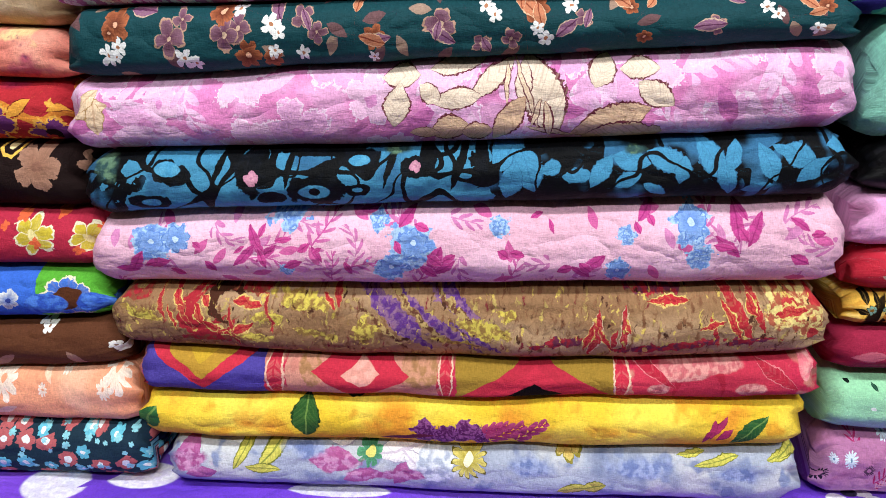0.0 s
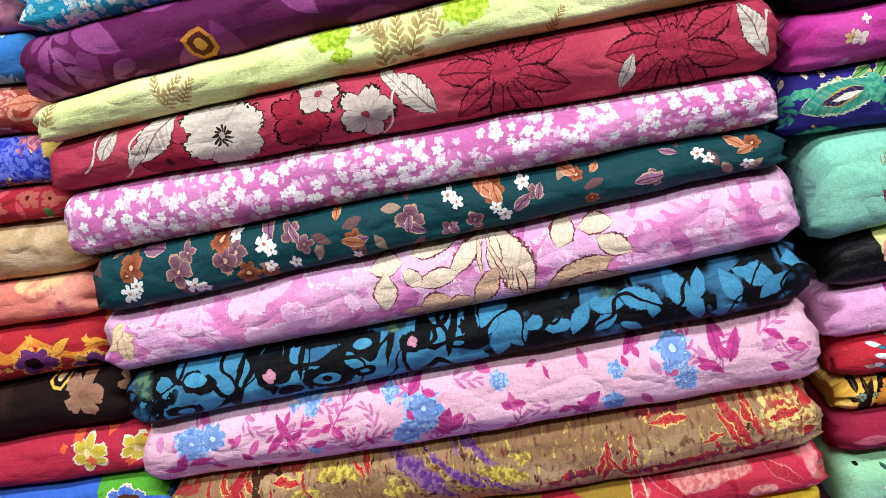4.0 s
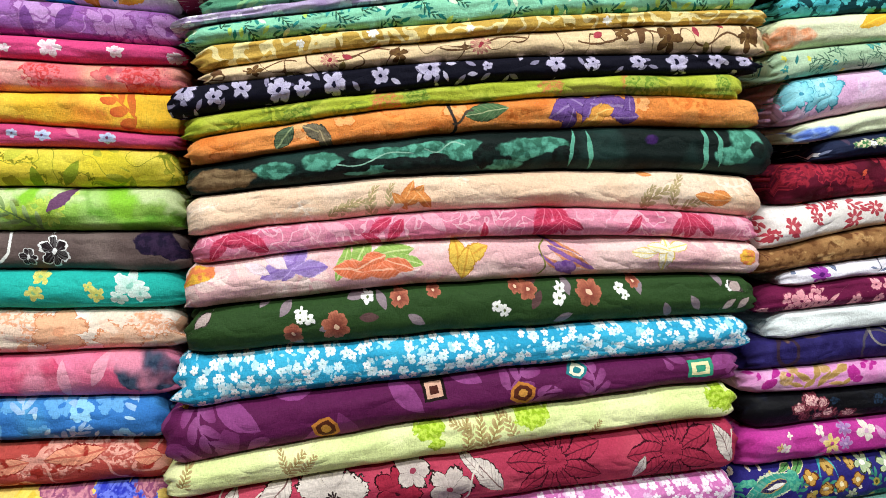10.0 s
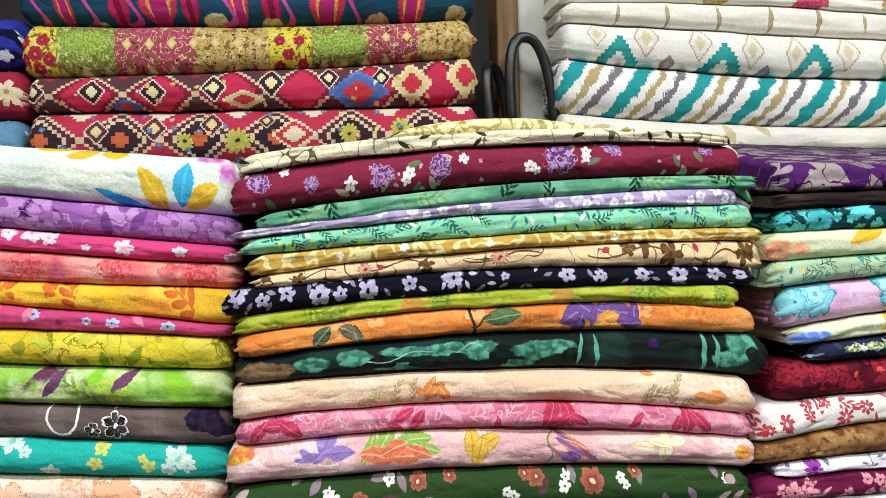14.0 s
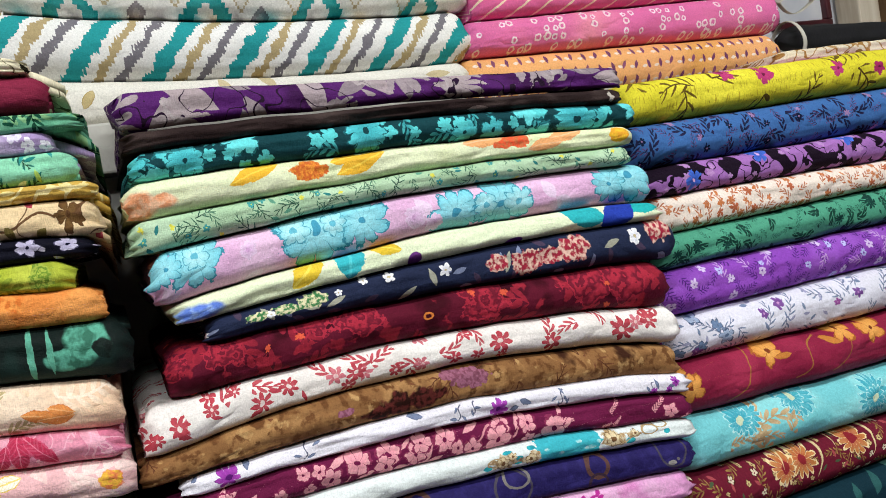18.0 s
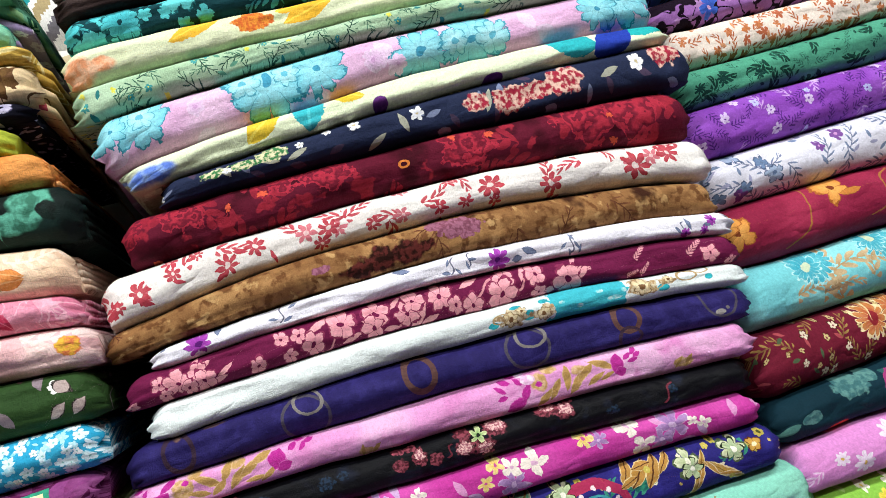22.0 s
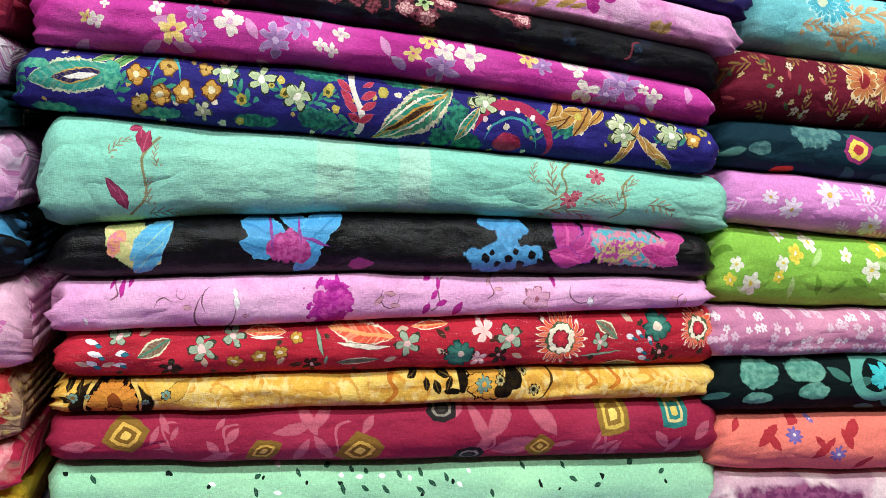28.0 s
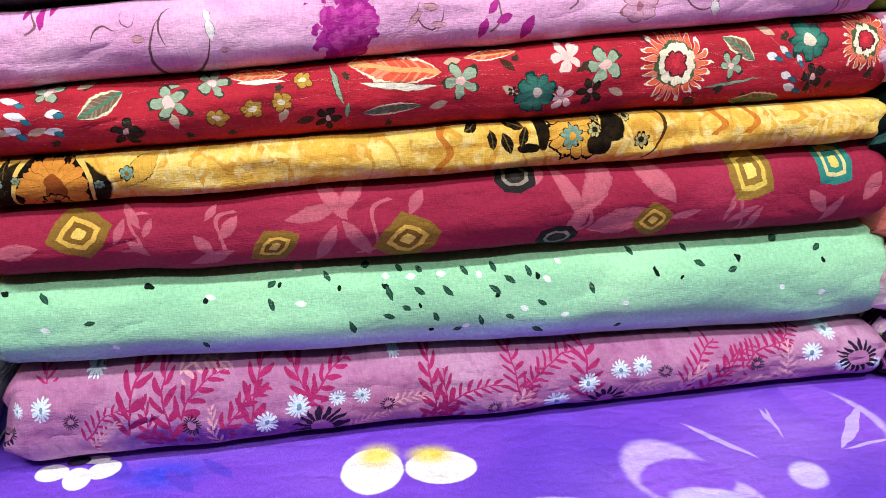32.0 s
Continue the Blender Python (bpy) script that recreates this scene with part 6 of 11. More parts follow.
p.at("blot", [(-0.0840, -0.0105, 0.0096, 0.0080), (-0.0020, -0.0095, 0.0200, 0.0056), (-0.0240, -0.0176, 0.0180, 0.0021), (-0.1260, 0.0077, 0.0240, 0.0048), (-0.2370, 0.0006, 0.0136, 0.0040), (-0.1680, -0.0133, 0.0200, 0.0036), (0.0130, -0.0015, 0.0080, 0.0032), (-0.1160, -0.0141, 0.0160, 0.0032), (-0.1500, -0.0026, 0.0090, 0.0042)], "D4C050", "96743C", turn=-0.2, ragged=1.2, fine=150.0)
p.at("curl", [(-0.1870, 0.0040, 0.0208, 0.0160), (-0.1890, 0.0040, 0.0136, 0.0104)], "A81C2C", 3.6, 2.3, 0.22).curl(-0.1770, 0.0060, 0.0120, 0.0104, "4A281C", 2.5, 2.6, 0.28)
p.at("leaf", [(-0.2090, 0.0049, 0.0184, 0.0032), (-0.1740, -0.0094, 0.0160, 0.0024), (-0.1030, 0.0141, 0.0096, 0.0032), (-0.1500, 0.0012, 0.0160, 0.0016), (-0.2230, 0.0067, 0.0120, 0.0020)], -1.2, "A81C2C", "C8A060", line=0.2).at("blot", [(-0.1590, 0.0167, 0.0144, 0.0048), (-0.2420, 0.0127, 0.0120, 0.0040), (-0.1870, -0.0166, 0.0240, 0.0028)], "A81C2C", "8C4834", ragged=0.8, fine=150.0)
p.at("leaf", [(0.0710, -0.0134, 0.0160, 0.0052), (0.0900, -0.0095, 0.0144, 0.0036), (0.0830, -0.0182, 0.0090, 0.0024)], 1.5, "B01C2C", "D8C0A0", line=0.2).at("leaf", [(0.1610, 0.0021, 0.0240, 0.0044), (0.1720, 0.0065, 0.0200, 0.0032), (0.1480, -0.0122, 0.0120, 0.0018)], -1.15, "B01C2C", "C8A878", line=0.15)
p.at("blot", [(0.1170, 0.0145, 0.0280, 0.0036), (0.1210, -0.0208, 0.0400, 0.0032), (0.1720, -0.0184, 0.0180, 0.0024), (0.0510, -0.0174, 0.0240, 0.0028)], "A82030", "6C3048", turn=0.1, ragged=0.9, fine=150.0).at("blot", [(0.1980, 0.0037, 0.0208, 0.0152), (0.1880, -0.0018, 0.0090, 0.0108), (0.2100, -0.0110, 0.0104, 0.0080)], "E0CC80", "A8543C", ragged=0.8, fine=140.0).at("blot", [(0.1940, 0.0030, 0.0056, 0.0056), (0.2110, 0.0092, 0.0048, 0.0054), (0.2110, -0.0155, 0.0060, 0.0048)], "B4202C", "C03838", ragged=0.5)
p.cloud(150, "D0B458", 0.62, 0.66, long=0.6, seed=12, detail=4.0).cloud(110, "4C2C20", 0.63, 0.68, long=0.5, seed=15, detail=4.0)
p.at("leaf", [(-0.1965, 0.0003, 0.0075, 0.0035, -1.33), (-0.1852, -0.0097, 0.0106, 0.0035, -0.41), (-0.1668, -0.0087, 0.0095, 0.0035, 0.36), (-0.1925, 0.0075, 0.0044, 0.0031, -0.91), (-0.1641, 0.0068, 0.0109, 0.0039, -0.14), (-0.2117, 0.0103, 0.0061, 0.0035, -0.88), (-0.1077, 0.0075, 0.0054, 0.0023, -0.87), (0.1582, -0.0043, 0.0147, 0.0031, -1.06), (0.1705, 0.0037, 0.0063, 0.0035, -1.17), (0.1172, 0.0070, 0.0148, 0.0031, 0.07), (0.0659, -0.0156, 0.0093, 0.0027, -1.81), (0.0771, -0.0158, 0.0105, 0.0023, -1.05), (0.0920, -0.0077, 0.0036, 0.0023, -1.03), (0.1954, 0.0014, 0.0110, 0.0039, 0.06), (0.1452, -0.0072, 0.0087, 0.0023, 0.28), (-0.2147, -0.0019, 0.0099, 0.0019, -1.16), (-0.1816, -0.0116, 0.0049, 0.0019, -2.23)], fill="BC1C2C", edge="DCC470", vein="A01424", line=0.28, vary=0.0)
cloth("brown cotton cloth with yellow and red brushwork", p.done(), (-0.2600, 0.2203), 0.498, (0.8744, 0.8663, 0.8816), (0.9164, 0.9209, 0.9280), group="cloths in the middle pile", tails=(0.004, 0.006), lift=(0.0073, 0.0102, 0.0112))
p = Print("C21C46")
p.panel(-0.1410, -0.0350, "D08C7C", 0.01).cloud(60, "C87C70", 0.5, 0.6).panel(0.0990, 0.2000, "C02444", 0.01).panel(-0.2420, -0.1550, "4A3C98", 0.008).panel(-0.0220, 0.0860, "9C7A28", 0.008)
p.at("blot", [(-0.1220, 0.0009, 0.0090, 0.0132), (-0.0470, 0.0032, 0.0136, 0.0160)], "A87850", "C88C70", ragged=0.4, soft=0.15)
p.diamond(-0.1990, 0.0162, 0.0440, 0.0296, "C8203C", "B88C28", "C8A020").diamond(-0.0880, 0.0007, 0.0352, 0.0248, "C41C3C", "C41C3C", "E09C90").blot(-0.0860, 0.0007, 0.0088, 0.0088, "E4A498", "DC9488", ragged=0.2).diamond(0.0320, -0.0179, 0.0520, 0.0344, "B41C38", "C01C3C", "100A0C")
p.at("leaf", [(-0.1480, -0.0023, 0.0264, 0.0060), (-0.0290, 0.0007, 0.0264, 0.0052), (0.0900, -0.0014, 0.0264, 0.0056)], 1.57, "C41C3C", "E8C0A8", line=0.25, vary=0.0).at("curl", [(0.1420, -0.0175, 0.0270, 0.0168)], "B01434", 1.57, 1.7, 0.22)
p.at("blot", [(0.1310, 0.0020, 0.0200, 0.0080), (0.1520, 0.0045, 0.0200, 0.0056), (0.1150, -0.0111, 0.0080, 0.0056), (0.1760, -0.0134, 0.0104, 0.0056)], "D8908C", "C06068", ragged=0.3, soft=0.2, fine=120.0).at("leaf", [(0.1080, 0.0046, 0.0240, 0.0036), (0.1920, -0.0036, 0.0180, 0.0042)], -0.8, "B01434", "D87880", line=0.15).blot(0.2110, 0.0016, 0.0052, 0.0104, "E8A0A0", "E07080", ragged=0.2)
cloth("red cotton cloth with bold geometric shapes", p.done(), (-0.2453, 0.2195), 0.498, (0.8391, 0.8406, 0.8501), (0.8740, 0.8664, 0.8815), group="cloths in the middle pile", tails=(0.004, 0.006), lift=(0.0044, 0.0074, 0.0092))
p = Print("F2C818")
p.cloud(14, "F8DC48", 0.4, 0.65).cloud(22, "EE9C10", 0.5, 0.66, seed=4, detail=4.0).cloud(50, "E8A818", 0.56, 0.7, seed=9)
p.leaf(-0.1280, -0.0000, 0.0160, 0.0108, 1.5, "2E5A28", "1C3818", "6C8C40", line=0.12, rib=0.06).leaf(0.1790, -0.0091, 0.0160, 0.0064, 0.75, "2C6030", "1C3818", "6C9048", rib=0.08).leaf(-0.2410, -0.0038, 0.0120, 0.0088, 1.0, "2E6A38", "1C3818", "6C9048").blot(-0.0930, 0.0160, 0.0064, 0.0028, "2C4A20")
p.at("rose", [(-0.0430, -0.0079, 0.0096), (-0.0290, -0.0103, 0.0088), (-0.0150, -0.0074, 0.0096), (-0.0040, -0.0108, 0.0080)], "5C2058", "94508C", 1.6).at("sprig", [(0.0150, -0.0081, 0.0136, 0.0096), (0.0310, -0.0075, 0.0136, 0.0080), (0.0070, -0.0048, 0.0096, 0.0072)], "9C2458", "C04878", 0.6, 4, 1.0)
p.at("leaf", [(0.1550, -0.0058, 0.0078, 0.0027), (0.1600, -0.0032, 0.0072, 0.0024), (0.1510, -0.0115, 0.0060, 0.0021), (0.1630, -0.0102, 0.0072, 0.0032)], 1.5, "B02860", "7C1C40", line=0.15, vary=0.8).leaf(-0.0560, -0.0142, 0.0200, 0.0024, 0.15, "6A2440", "3C1420")
cloth("yellow cotton cloth with purple flowers and green leaves", p.done(), (-0.2489, 0.2155), 0.498, (0.8017, 0.8009, 0.8091), (0.8390, 0.8406, 0.8499), group="cloths in the middle pile", tails=(0.004, 0.006), lift=(0.0051, 0.0045, 0.0065))
# ground and pale patches toned down: shade under the overhang put into the colour
p = Print("A6AEC4")
p.cloud(14, "68749C", 0.5, 0.64, seed=1, detail=4.0).cloud(18, "C8CAD0", 0.48, 0.62, seed=6, detail=3.0).cloud(60, "8490B4", 0.55, 0.65, seed=2)
p.at("leaf", [(-0.1090, 0.0080, 0.0184, 0.0088), (-0.0580, 0.0002, 0.0160, 0.0072), (-0.0890, -0.0040, 0.0144, 0.0064), (-0.2160, 0.0083, 0.0144, 0.0080), (-0.2070, -0.0066, 0.0120, 0.0056)], 0.6, "B05C98", "A85090", "C484B4", line=0.05, rib=0.0, vary=0.7).at("leaf", [(-0.0620, 0.0157, 0.0184, 0.0072), (-0.0460, 0.0067, 0.0160, 0.0072), (-0.1000, 0.0232, 0.0160, 0.0056)], -0.2, "ECE6EC", "9C94B0", "C8BCD0", line=0.1, vary=0.5)
p.flower(-0.0830, 0.0135, 0.0096, 9, "58A078", "3C7858", "D8D070", dip=0.5, core=0.3).blot(-0.0350, 0.0066, 0.0160, 0.0136, "DCE0EC", "A8B0C8", ragged=0.4).flower(-0.0120, 0.0117, 0.0136, 13, "E4D478", "A89830", "F0ECC8", dip=0.6, core=0.25, line=0.1, edge="6A6428")
p.at("leaf", [(-0.1880, 0.0224, 0.0184, 0.0040), (-0.1750, 0.0143, 0.0200, 0.0045), (-0.1530, 0.0145, 0.0190, 0.0065), (-0.1610, -0.0009, 0.0136, 0.0040), (0.0620, -0.0083, 0.0120, 0.0044), (0.0760, -0.0064, 0.0088, 0.0056), (0.1440, 0.0161, 0.0108, 0.0021), (0.1610, 0.0124, 0.0160, 0.0028), (0.2050, 0.0154, 0.0108, 0.0027), (0.2130, 0.0190, 0.0120, 0.0028)], 0.5, "D4CC58", "747830", "8C9440", line=0.2, vary=0.6).flower(0.0580, 0.0226, 0.0112, 7, "E0D078", "B8883C", "D87C60", dip=0.4, core=0.3, line=0.15, edge="8A8030")
p.at("blot", [(-0.1090, 0.0069, 0.0200, 0.0088), (-0.0580, -0.0009, 0.0176, 0.0064), (-0.2150, 0.0040, 0.0160, 0.0096), (-0.0850, -0.0040, 0.0240, 0.0048)], "A8508C", "C88CB8", ragged=0.8, soft=0.4, fine=110.0)
p.at("blot", [(-0.1290, 0.0158, 0.0200, 0.0080), (0.1070, 0.0072, 0.0280, 0.0096), (0.0320, 0.0067, 0.0200, 0.0088), (0.1770, 0.0043, 0.0200, 0.0064)], "6C7CB0", "98A4CC", soft=0.6, ragged=0.7)
cloth("pale blue cotton cloth with watercolour flowers", p.done(), (-0.2330, 0.2180), 0.498, (0.7600, 0.7600, 0.7600), (0.8015, 0.8010, 0.8092), group="cloths in the middle pile", tails=(0.004, 0.006), lift=(0.0026, 0.0026, 0.0030))

# the second pile
p = Print("521A66", gloss=0.3)
p.cloud(14, "3C1048", 0.5, 0.6).leaves(0.05, "A8989C", "98888E", size=0.52, slim=0.3, keep=0.9, stray=0.9).leaves(0.036, "A4949A", "8C7E86", size=0.5, slim=0.34, keep=0.7, seed=6).flowers(0.075, "A8989C", "9C8E94", "281030", n=11, size=0.36, dip=0.8, core=0.12, keep=0.5, seed=3).sprigs(0.05, "B0A4A6", "98888E", size=0.5, high=0.3, leaves=4, thick=0.6, keep=0.5, seed=5).scroll(34, "241028", 0.007, seed=9)
cloth("purple cotton cloth with grey flowers and leaves", p.done(), (0.2700, 0.7020), 0.513, (1.5721, 1.5699, 1.5629), (1.6000, 1.5908, 1.5801), group="cloths in the second pile", depth=0.34, plump=0.5, sag=-0.055, tails=(0.004, 0.006), lift=(-0.0036, -0.0037, -0.0014))
p = Print("2C2020")
p.cloud(20, "453836", 0.45, 0.7).leaves(0.04, "6A5A58", size=0.25, slim=0.3, keep=0.2).flowers(0.05, "B8B0A8", n=5, size=0.12, keep=0.3)
cloth("dark brown cotton cloth", p.done(), (0.2710, 0.7000), 0.513, (1.5566, 1.5584, 1.5484), (1.5721, 1.5699, 1.5629), group="cloths in the second pile", tails=(0.004, 0.006), lift=(-0.0044, -0.0072, -0.0032))
p = Print("123F46")
p.sprigs(0.03, "2C8C94", "48B8BC", size=0.5, high=0.25, leaves=5, keep=0.7).flowers(0.033, "48C0C8", "64D8DC", "123F46", n=6, size=0.5, dip=0.4, core=0.14, keep=0.7, line=0.1, edge="1C6A72").flowers(0.014, "54CCD0", n=5, size=0.45, dip=0.5, keep=0.4, seed=5)
p.at("flower", [(0.4520, 0.0092, 0.0192), (0.3110, 0.0025, 0.0144), (0.6450, 0.0049, 0.0216)], 11, "54D0D8", "34A8B4", "123F46", dip=0.4, core=0.15, line=0.1, edge="1C6068")
cloth("dark teal cotton cloth with turquoise flowers", p.done(), (0.2718, 0.7134), 0.513, (1.5353, 1.5355, 1.5274), (1.5566, 1.5584, 1.5484), group="cloths in the second pile", tails=(0.004, 0.006), lift=(-0.0019, -0.0067, -0.0034))
p = Print("E4EAC4")
p.cloud(14, "DCE4B4")
p.at("leaf", [(0.3580, 0.0087, 0.0208, 0.0060), (0.4430, 0.0068, 0.0230, 0.0075), (0.4300, 0.0127, 0.0120, 0.0048)], 0.15, "EEB41C", "D89010", "F4CC40").at("leaf", [(0.5540, 0.0137, 0.0220, 0.0075), (0.6310, 0.0107, 0.0200, 0.0065), (0.6090, 0.0018, 0.0180, 0.0060)], 0.1, "F0A868", "E88840", "F4C090")
p.at("blot", [(0.4010, 0.0062, 0.0160, 0.0080)], "C85C14", "E08820", ragged=0.6, fine=160.0).at("blot", [(0.5830, 0.0104, 0.0150, 0.0080), (0.5690, 0.0071, 0.0100, 0.0050)], "E8501C", "D06838", ragged=0.7, fine=160.0)
p.at("blot", [(0.2710, -0.0016, 0.0184, 0.0112), (0.2910, -0.0002, 0.0104, 0.0056)], "F0A070", "F4C09C", ragged=0.3, soft=0.3).blot(0.6860, 0.0041, 0.0120, 0.0084, "F0BC14", "E8A010")
cloth("cream cotton cloth with orange flowers", p.done(), (0.2642, 0.7062), 0.513, (1.5069, 1.5140, 1.5096), (1.5353, 1.5356, 1.5275), group="cloths in the second pile", tails=(0.004, 0.006), lift=(-0.0011, -0.0045, -0.0021))
p = Print("A8C8A4")
p.cloud(20, "B4D0B0").sprigs(0.022, "2A4C40", "3C6C58", size=0.52, high=0.3, leaves=4, thick=0.22, keep=0.9).sprigs(0.016, "3E6A54", "5C8C74", size=0.48, high=0.25, leaves=3, thick=0.3, keep=0.7, seed=4).flowers(0.012, "D8D448", "3C9898", n=5, size=0.22, dip=0.5, keep=0.35, seed=5).leaves(0.014, "2C7C7C", "5C9880", size=0.25, slim=0.4, keep=0.35, seed=8)
cloth("sage green cotton cloth with fine branches", p.done(), (0.2631, 0.7002), 0.513, (1.4815, 1.4968, 1.4923), (1.5067, 1.5139, 1.5097), group="cloths in the second pile", tails=(0.004, 0.006), lift=(0.0005, -0.0005, 0.0010))
p = Print("DFAED6")
p.cloud(16, "E8C0E0").leaves(0.03, "E8CCE8", size=0.35, slim=0.6, keep=0.4)
p.at("flower", [(0.3030, 0.0054, 0.0232), (0.2820, 0.0025, 0.0144), (0.3980, 0.0057, 0.0330), (0.4350, 0.0037, 0.0240), (0.5170, -0.0077, 0.0250), (0.5600, -0.0047, 0.0280), (0.6930, 0.0028, 0.0288), (0.6690, -0.0014, 0.0180)], 9, "6CC8DC", "9CE0EC", "3C98B8", dip=0.4, core=0.14, line=0.09, edge="3890A8")
p.at("flower", [(0.3800, 0.0069, 0.0130), (0.4120, 0.0059, 0.0112), (0.5440, -0.0047, 0.0120), (0.5760, -0.0055, 0.0156), (0.3050, 0.0062, 0.0104)], 7, "8CD8E4", "B4E8F0", "5CB4CC", dip=0.4, line=0.1, edge="48A0B8").at("flower", [(0.3440, 0.0005, 0.0072), (0.4800, -0.0050, 0.0100), (0.4960, -0.0126, 0.0080)], 6, "ECD0EC", "E4B8E4", "D0A0D0", dip=0.3)
cloth("lilac pink cotton cloth with turquoise flowers", p.done(), (0.2728, 0.7191), 0.513, (1.4416, 1.4610, 1.4553), (1.4818, 1.4970, 1.4919), group="cloths in the second pile", tails=(0.004, 0.006), lift=(0.0048, 0.0030, 0.0039))
p = Print("E2ECC8")
p.leaf(0.3870, 0.0044, 0.0200, 0.0100, 0.7, "E4C020", "C8A010", "F0D850").leaf(0.4500, 0.0069, 0.0152, 0.0064, -0.35, "E4C020", "C8A010", "F0D850").leaf(0.4210, 0.0045, 0.0160, 0.0120, 1.35, "2CB4C0", "1C94A4", "4CC8D0")
p.at("blot", [(0.4740, -0.0074, 0.0070, 0.0055), (0.5670, -0.0121, 0.0090, 0.0054)], "6A3080", "5A2470", ragged=0.2).leaf(0.6380, 0.0010, 0.0230, 0.0110, -0.3, "20B0B8", "1898A4").leaf(0.7080, 0.0042, 0.0240, 0.0090, 0.25, "14B0B0", "1898A4").leaf(0.6730, -0.0024, 0.0204, 0.0132, 0.4, "1838A8", "102C8C")
p.at("blot", [(0.2940, -0.0059, 0.0208, 0.0088), (0.3080, -0.0061, 0.0136, 0.0072)], "5C80DC", "88A8E8", ragged=0.3, soft=0.4).blot(0.2770, -0.0044, 0.0042, 0.0048, "1030C0", "1838D0", ragged=0.2)
cloth("pale lime cotton cloth with yellow and turquoise petals", p.done(), (0.2846, 0.7238), 0.513, (1.4260, 1.4410, 1.4375), (1.4428, 1.4613, 1.4544), group="cloths in the second pile", tails=(0.004, 0.006), lift=(0.0041, 0.0017, 0.0044))
p = Print("242C48")
p.leaves(0.018, "7A84A4", "4A3C54", size=0.35, slim=0.4, keep=0.4).leaves(0.03, "A8A898", size=0.3, slim=0.3, keep=0.3, seed=4)
p.at("blot", [(0.3640, 0.0045, 0.0120, 0.0056), (0.3840, 0.0057, 0.0136, 0.0072), (0.3420, 0.0036, 0.0104, 0.0048)], "3C7A48", "D8D0A8", ragged=0.7, fine=170.0).at("blot", [(0.5750, -0.0026, 0.0170, 0.0100), (0.6210, -0.0003, 0.0180, 0.0100), (0.5460, 0.0009, 0.0110, 0.0070), (0.5980, -0.0015, 0.0110, 0.0070), (0.7130, 0.0064, 0.0140, 0.0126)], "A01C38", "E0B8A8", ragged=0.6, fine=140.0)
p.at("flower", [(0.3000, 0.0003, 0.0056), (0.4290, 0.0116, 0.0040), (0.4500, 0.0092, 0.0050), (0.4990, 0.0044, 0.0060), (0.6860, 0.0011, 0.0066), (0.3520, 0.0028, 0.0036), (0.4070, 0.0067, 0.0036)], 5, "F4F4F6", "E4E4F0", "C8B890", dip=0.5)
cloth("navy cotton cloth with white and red flowers", p.done(), (0.3036, 0.7352), 0.513, (1.4094, 1.4118, 1.3992), (1.4270, 1.4413, 1.4374), group="cloths in the second pile", tails=(0.004, 0.006), lift=(-0.0005, 0.0002, 0.0049))
p = Print("5E0F28")
p.cloud(30, "3E0818", 0.5, 0.65, seed=3).cloud(55, "98182F", 0.56, 0.62, seed=5, detail=3.0).sprigs(0.04, "98182F", "84142C", size=0.5, high=0.35, leaves=4, thick=0.8, keep=0.6).at("rose", [(0.3150, 0.0125, 0.0160), (0.3850, 0.0172, 0.0176), (0.4210, 0.0138, 0.0180), (0.6310, 0.0097, 0.0250), (0.6720, 0.0103, 0.0264), (0.5300, 0.0052, 0.0200), (0.2740, 0.0103, 0.0104)], "A81C36", "70122A").at("ring", [(0.4780, -0.0004, 0.0036, 0.0028)], "D87828", 0.3).flowers(0.03, "D85030", n=6, size=0.1, keep=0.25, seed=6)
cloth("dark maroon cotton cloth with dim red roses", p.done(), (0.2727, 0.7212), 0.513, (1.3720, 1.3775, 1.3551), (1.4088, 1.4118, 1.3995), group="cloths in the second pile", tails=(0.004, 0.006), lift=(0.0001, 0.0014, 0.0051))
p = Print("ECE4E0")
p.cloud(12, "F4EEEA").sprigs(0.03, "B83848", "C85C64", size=0.4, high=0.22, leaves=3, thick=0.6, keep=0.5, seed=3).flowers(0.024, "C03C4C", "D0707C", "E8C0C0", n=6, size=0.3, dip=0.8, core=0.2, keep=0.4, seed=7)
p.at("flower", [(0.2730, -0.0016, 0.0080), (0.2970, 0.0034, 0.0060), (0.2570, -0.0059, 0.0054), (0.3160, 0.0115, 0.0048), (0.3340, -0.0036, 0.0088), (0.3560, 0.0036, 0.0080), (0.4100, 0.0008, 0.0088), (0.4030, -0.0100, 0.0064), (0.4430, -0.0060, 0.0064), (0.5370, 0.0005, 0.0110), (0.5850, -0.0073, 0.0100), (0.6590, -0.0037, 0.0120), (0.6880, 0.0032, 0.0100)], 7, "B83040", "C85460", "ECD8D4", dip=0.8, core=0.22).at("leaf", [(0.2750, -0.0079, 0.0064, 0.0024), (0.3000, -0.0031, 0.0048, 0.0015), (0.3450, 0.0031, 0.0056, 0.0020), (0.3670, -0.0087, 0.0064, 0.0016), (0.2520, -0.0084, 0.0054, 0.0015), (0.3280, -0.0107, 0.0048, 0.0020)], 0.6, "C04050", "B83040", vary=1.2)
cloth("white cotton cloth with red flowers", p.done(), (0.2469, 0.7277), 0.513, (1.3344, 1.3488, 1.3190), (1.3705, 1.3778, 1.3553), group="cloths in the second pile", tails=(0.004, 0.006), lift=(0.0023, 0.0005, 0.0042))
p = Print("8A6038")
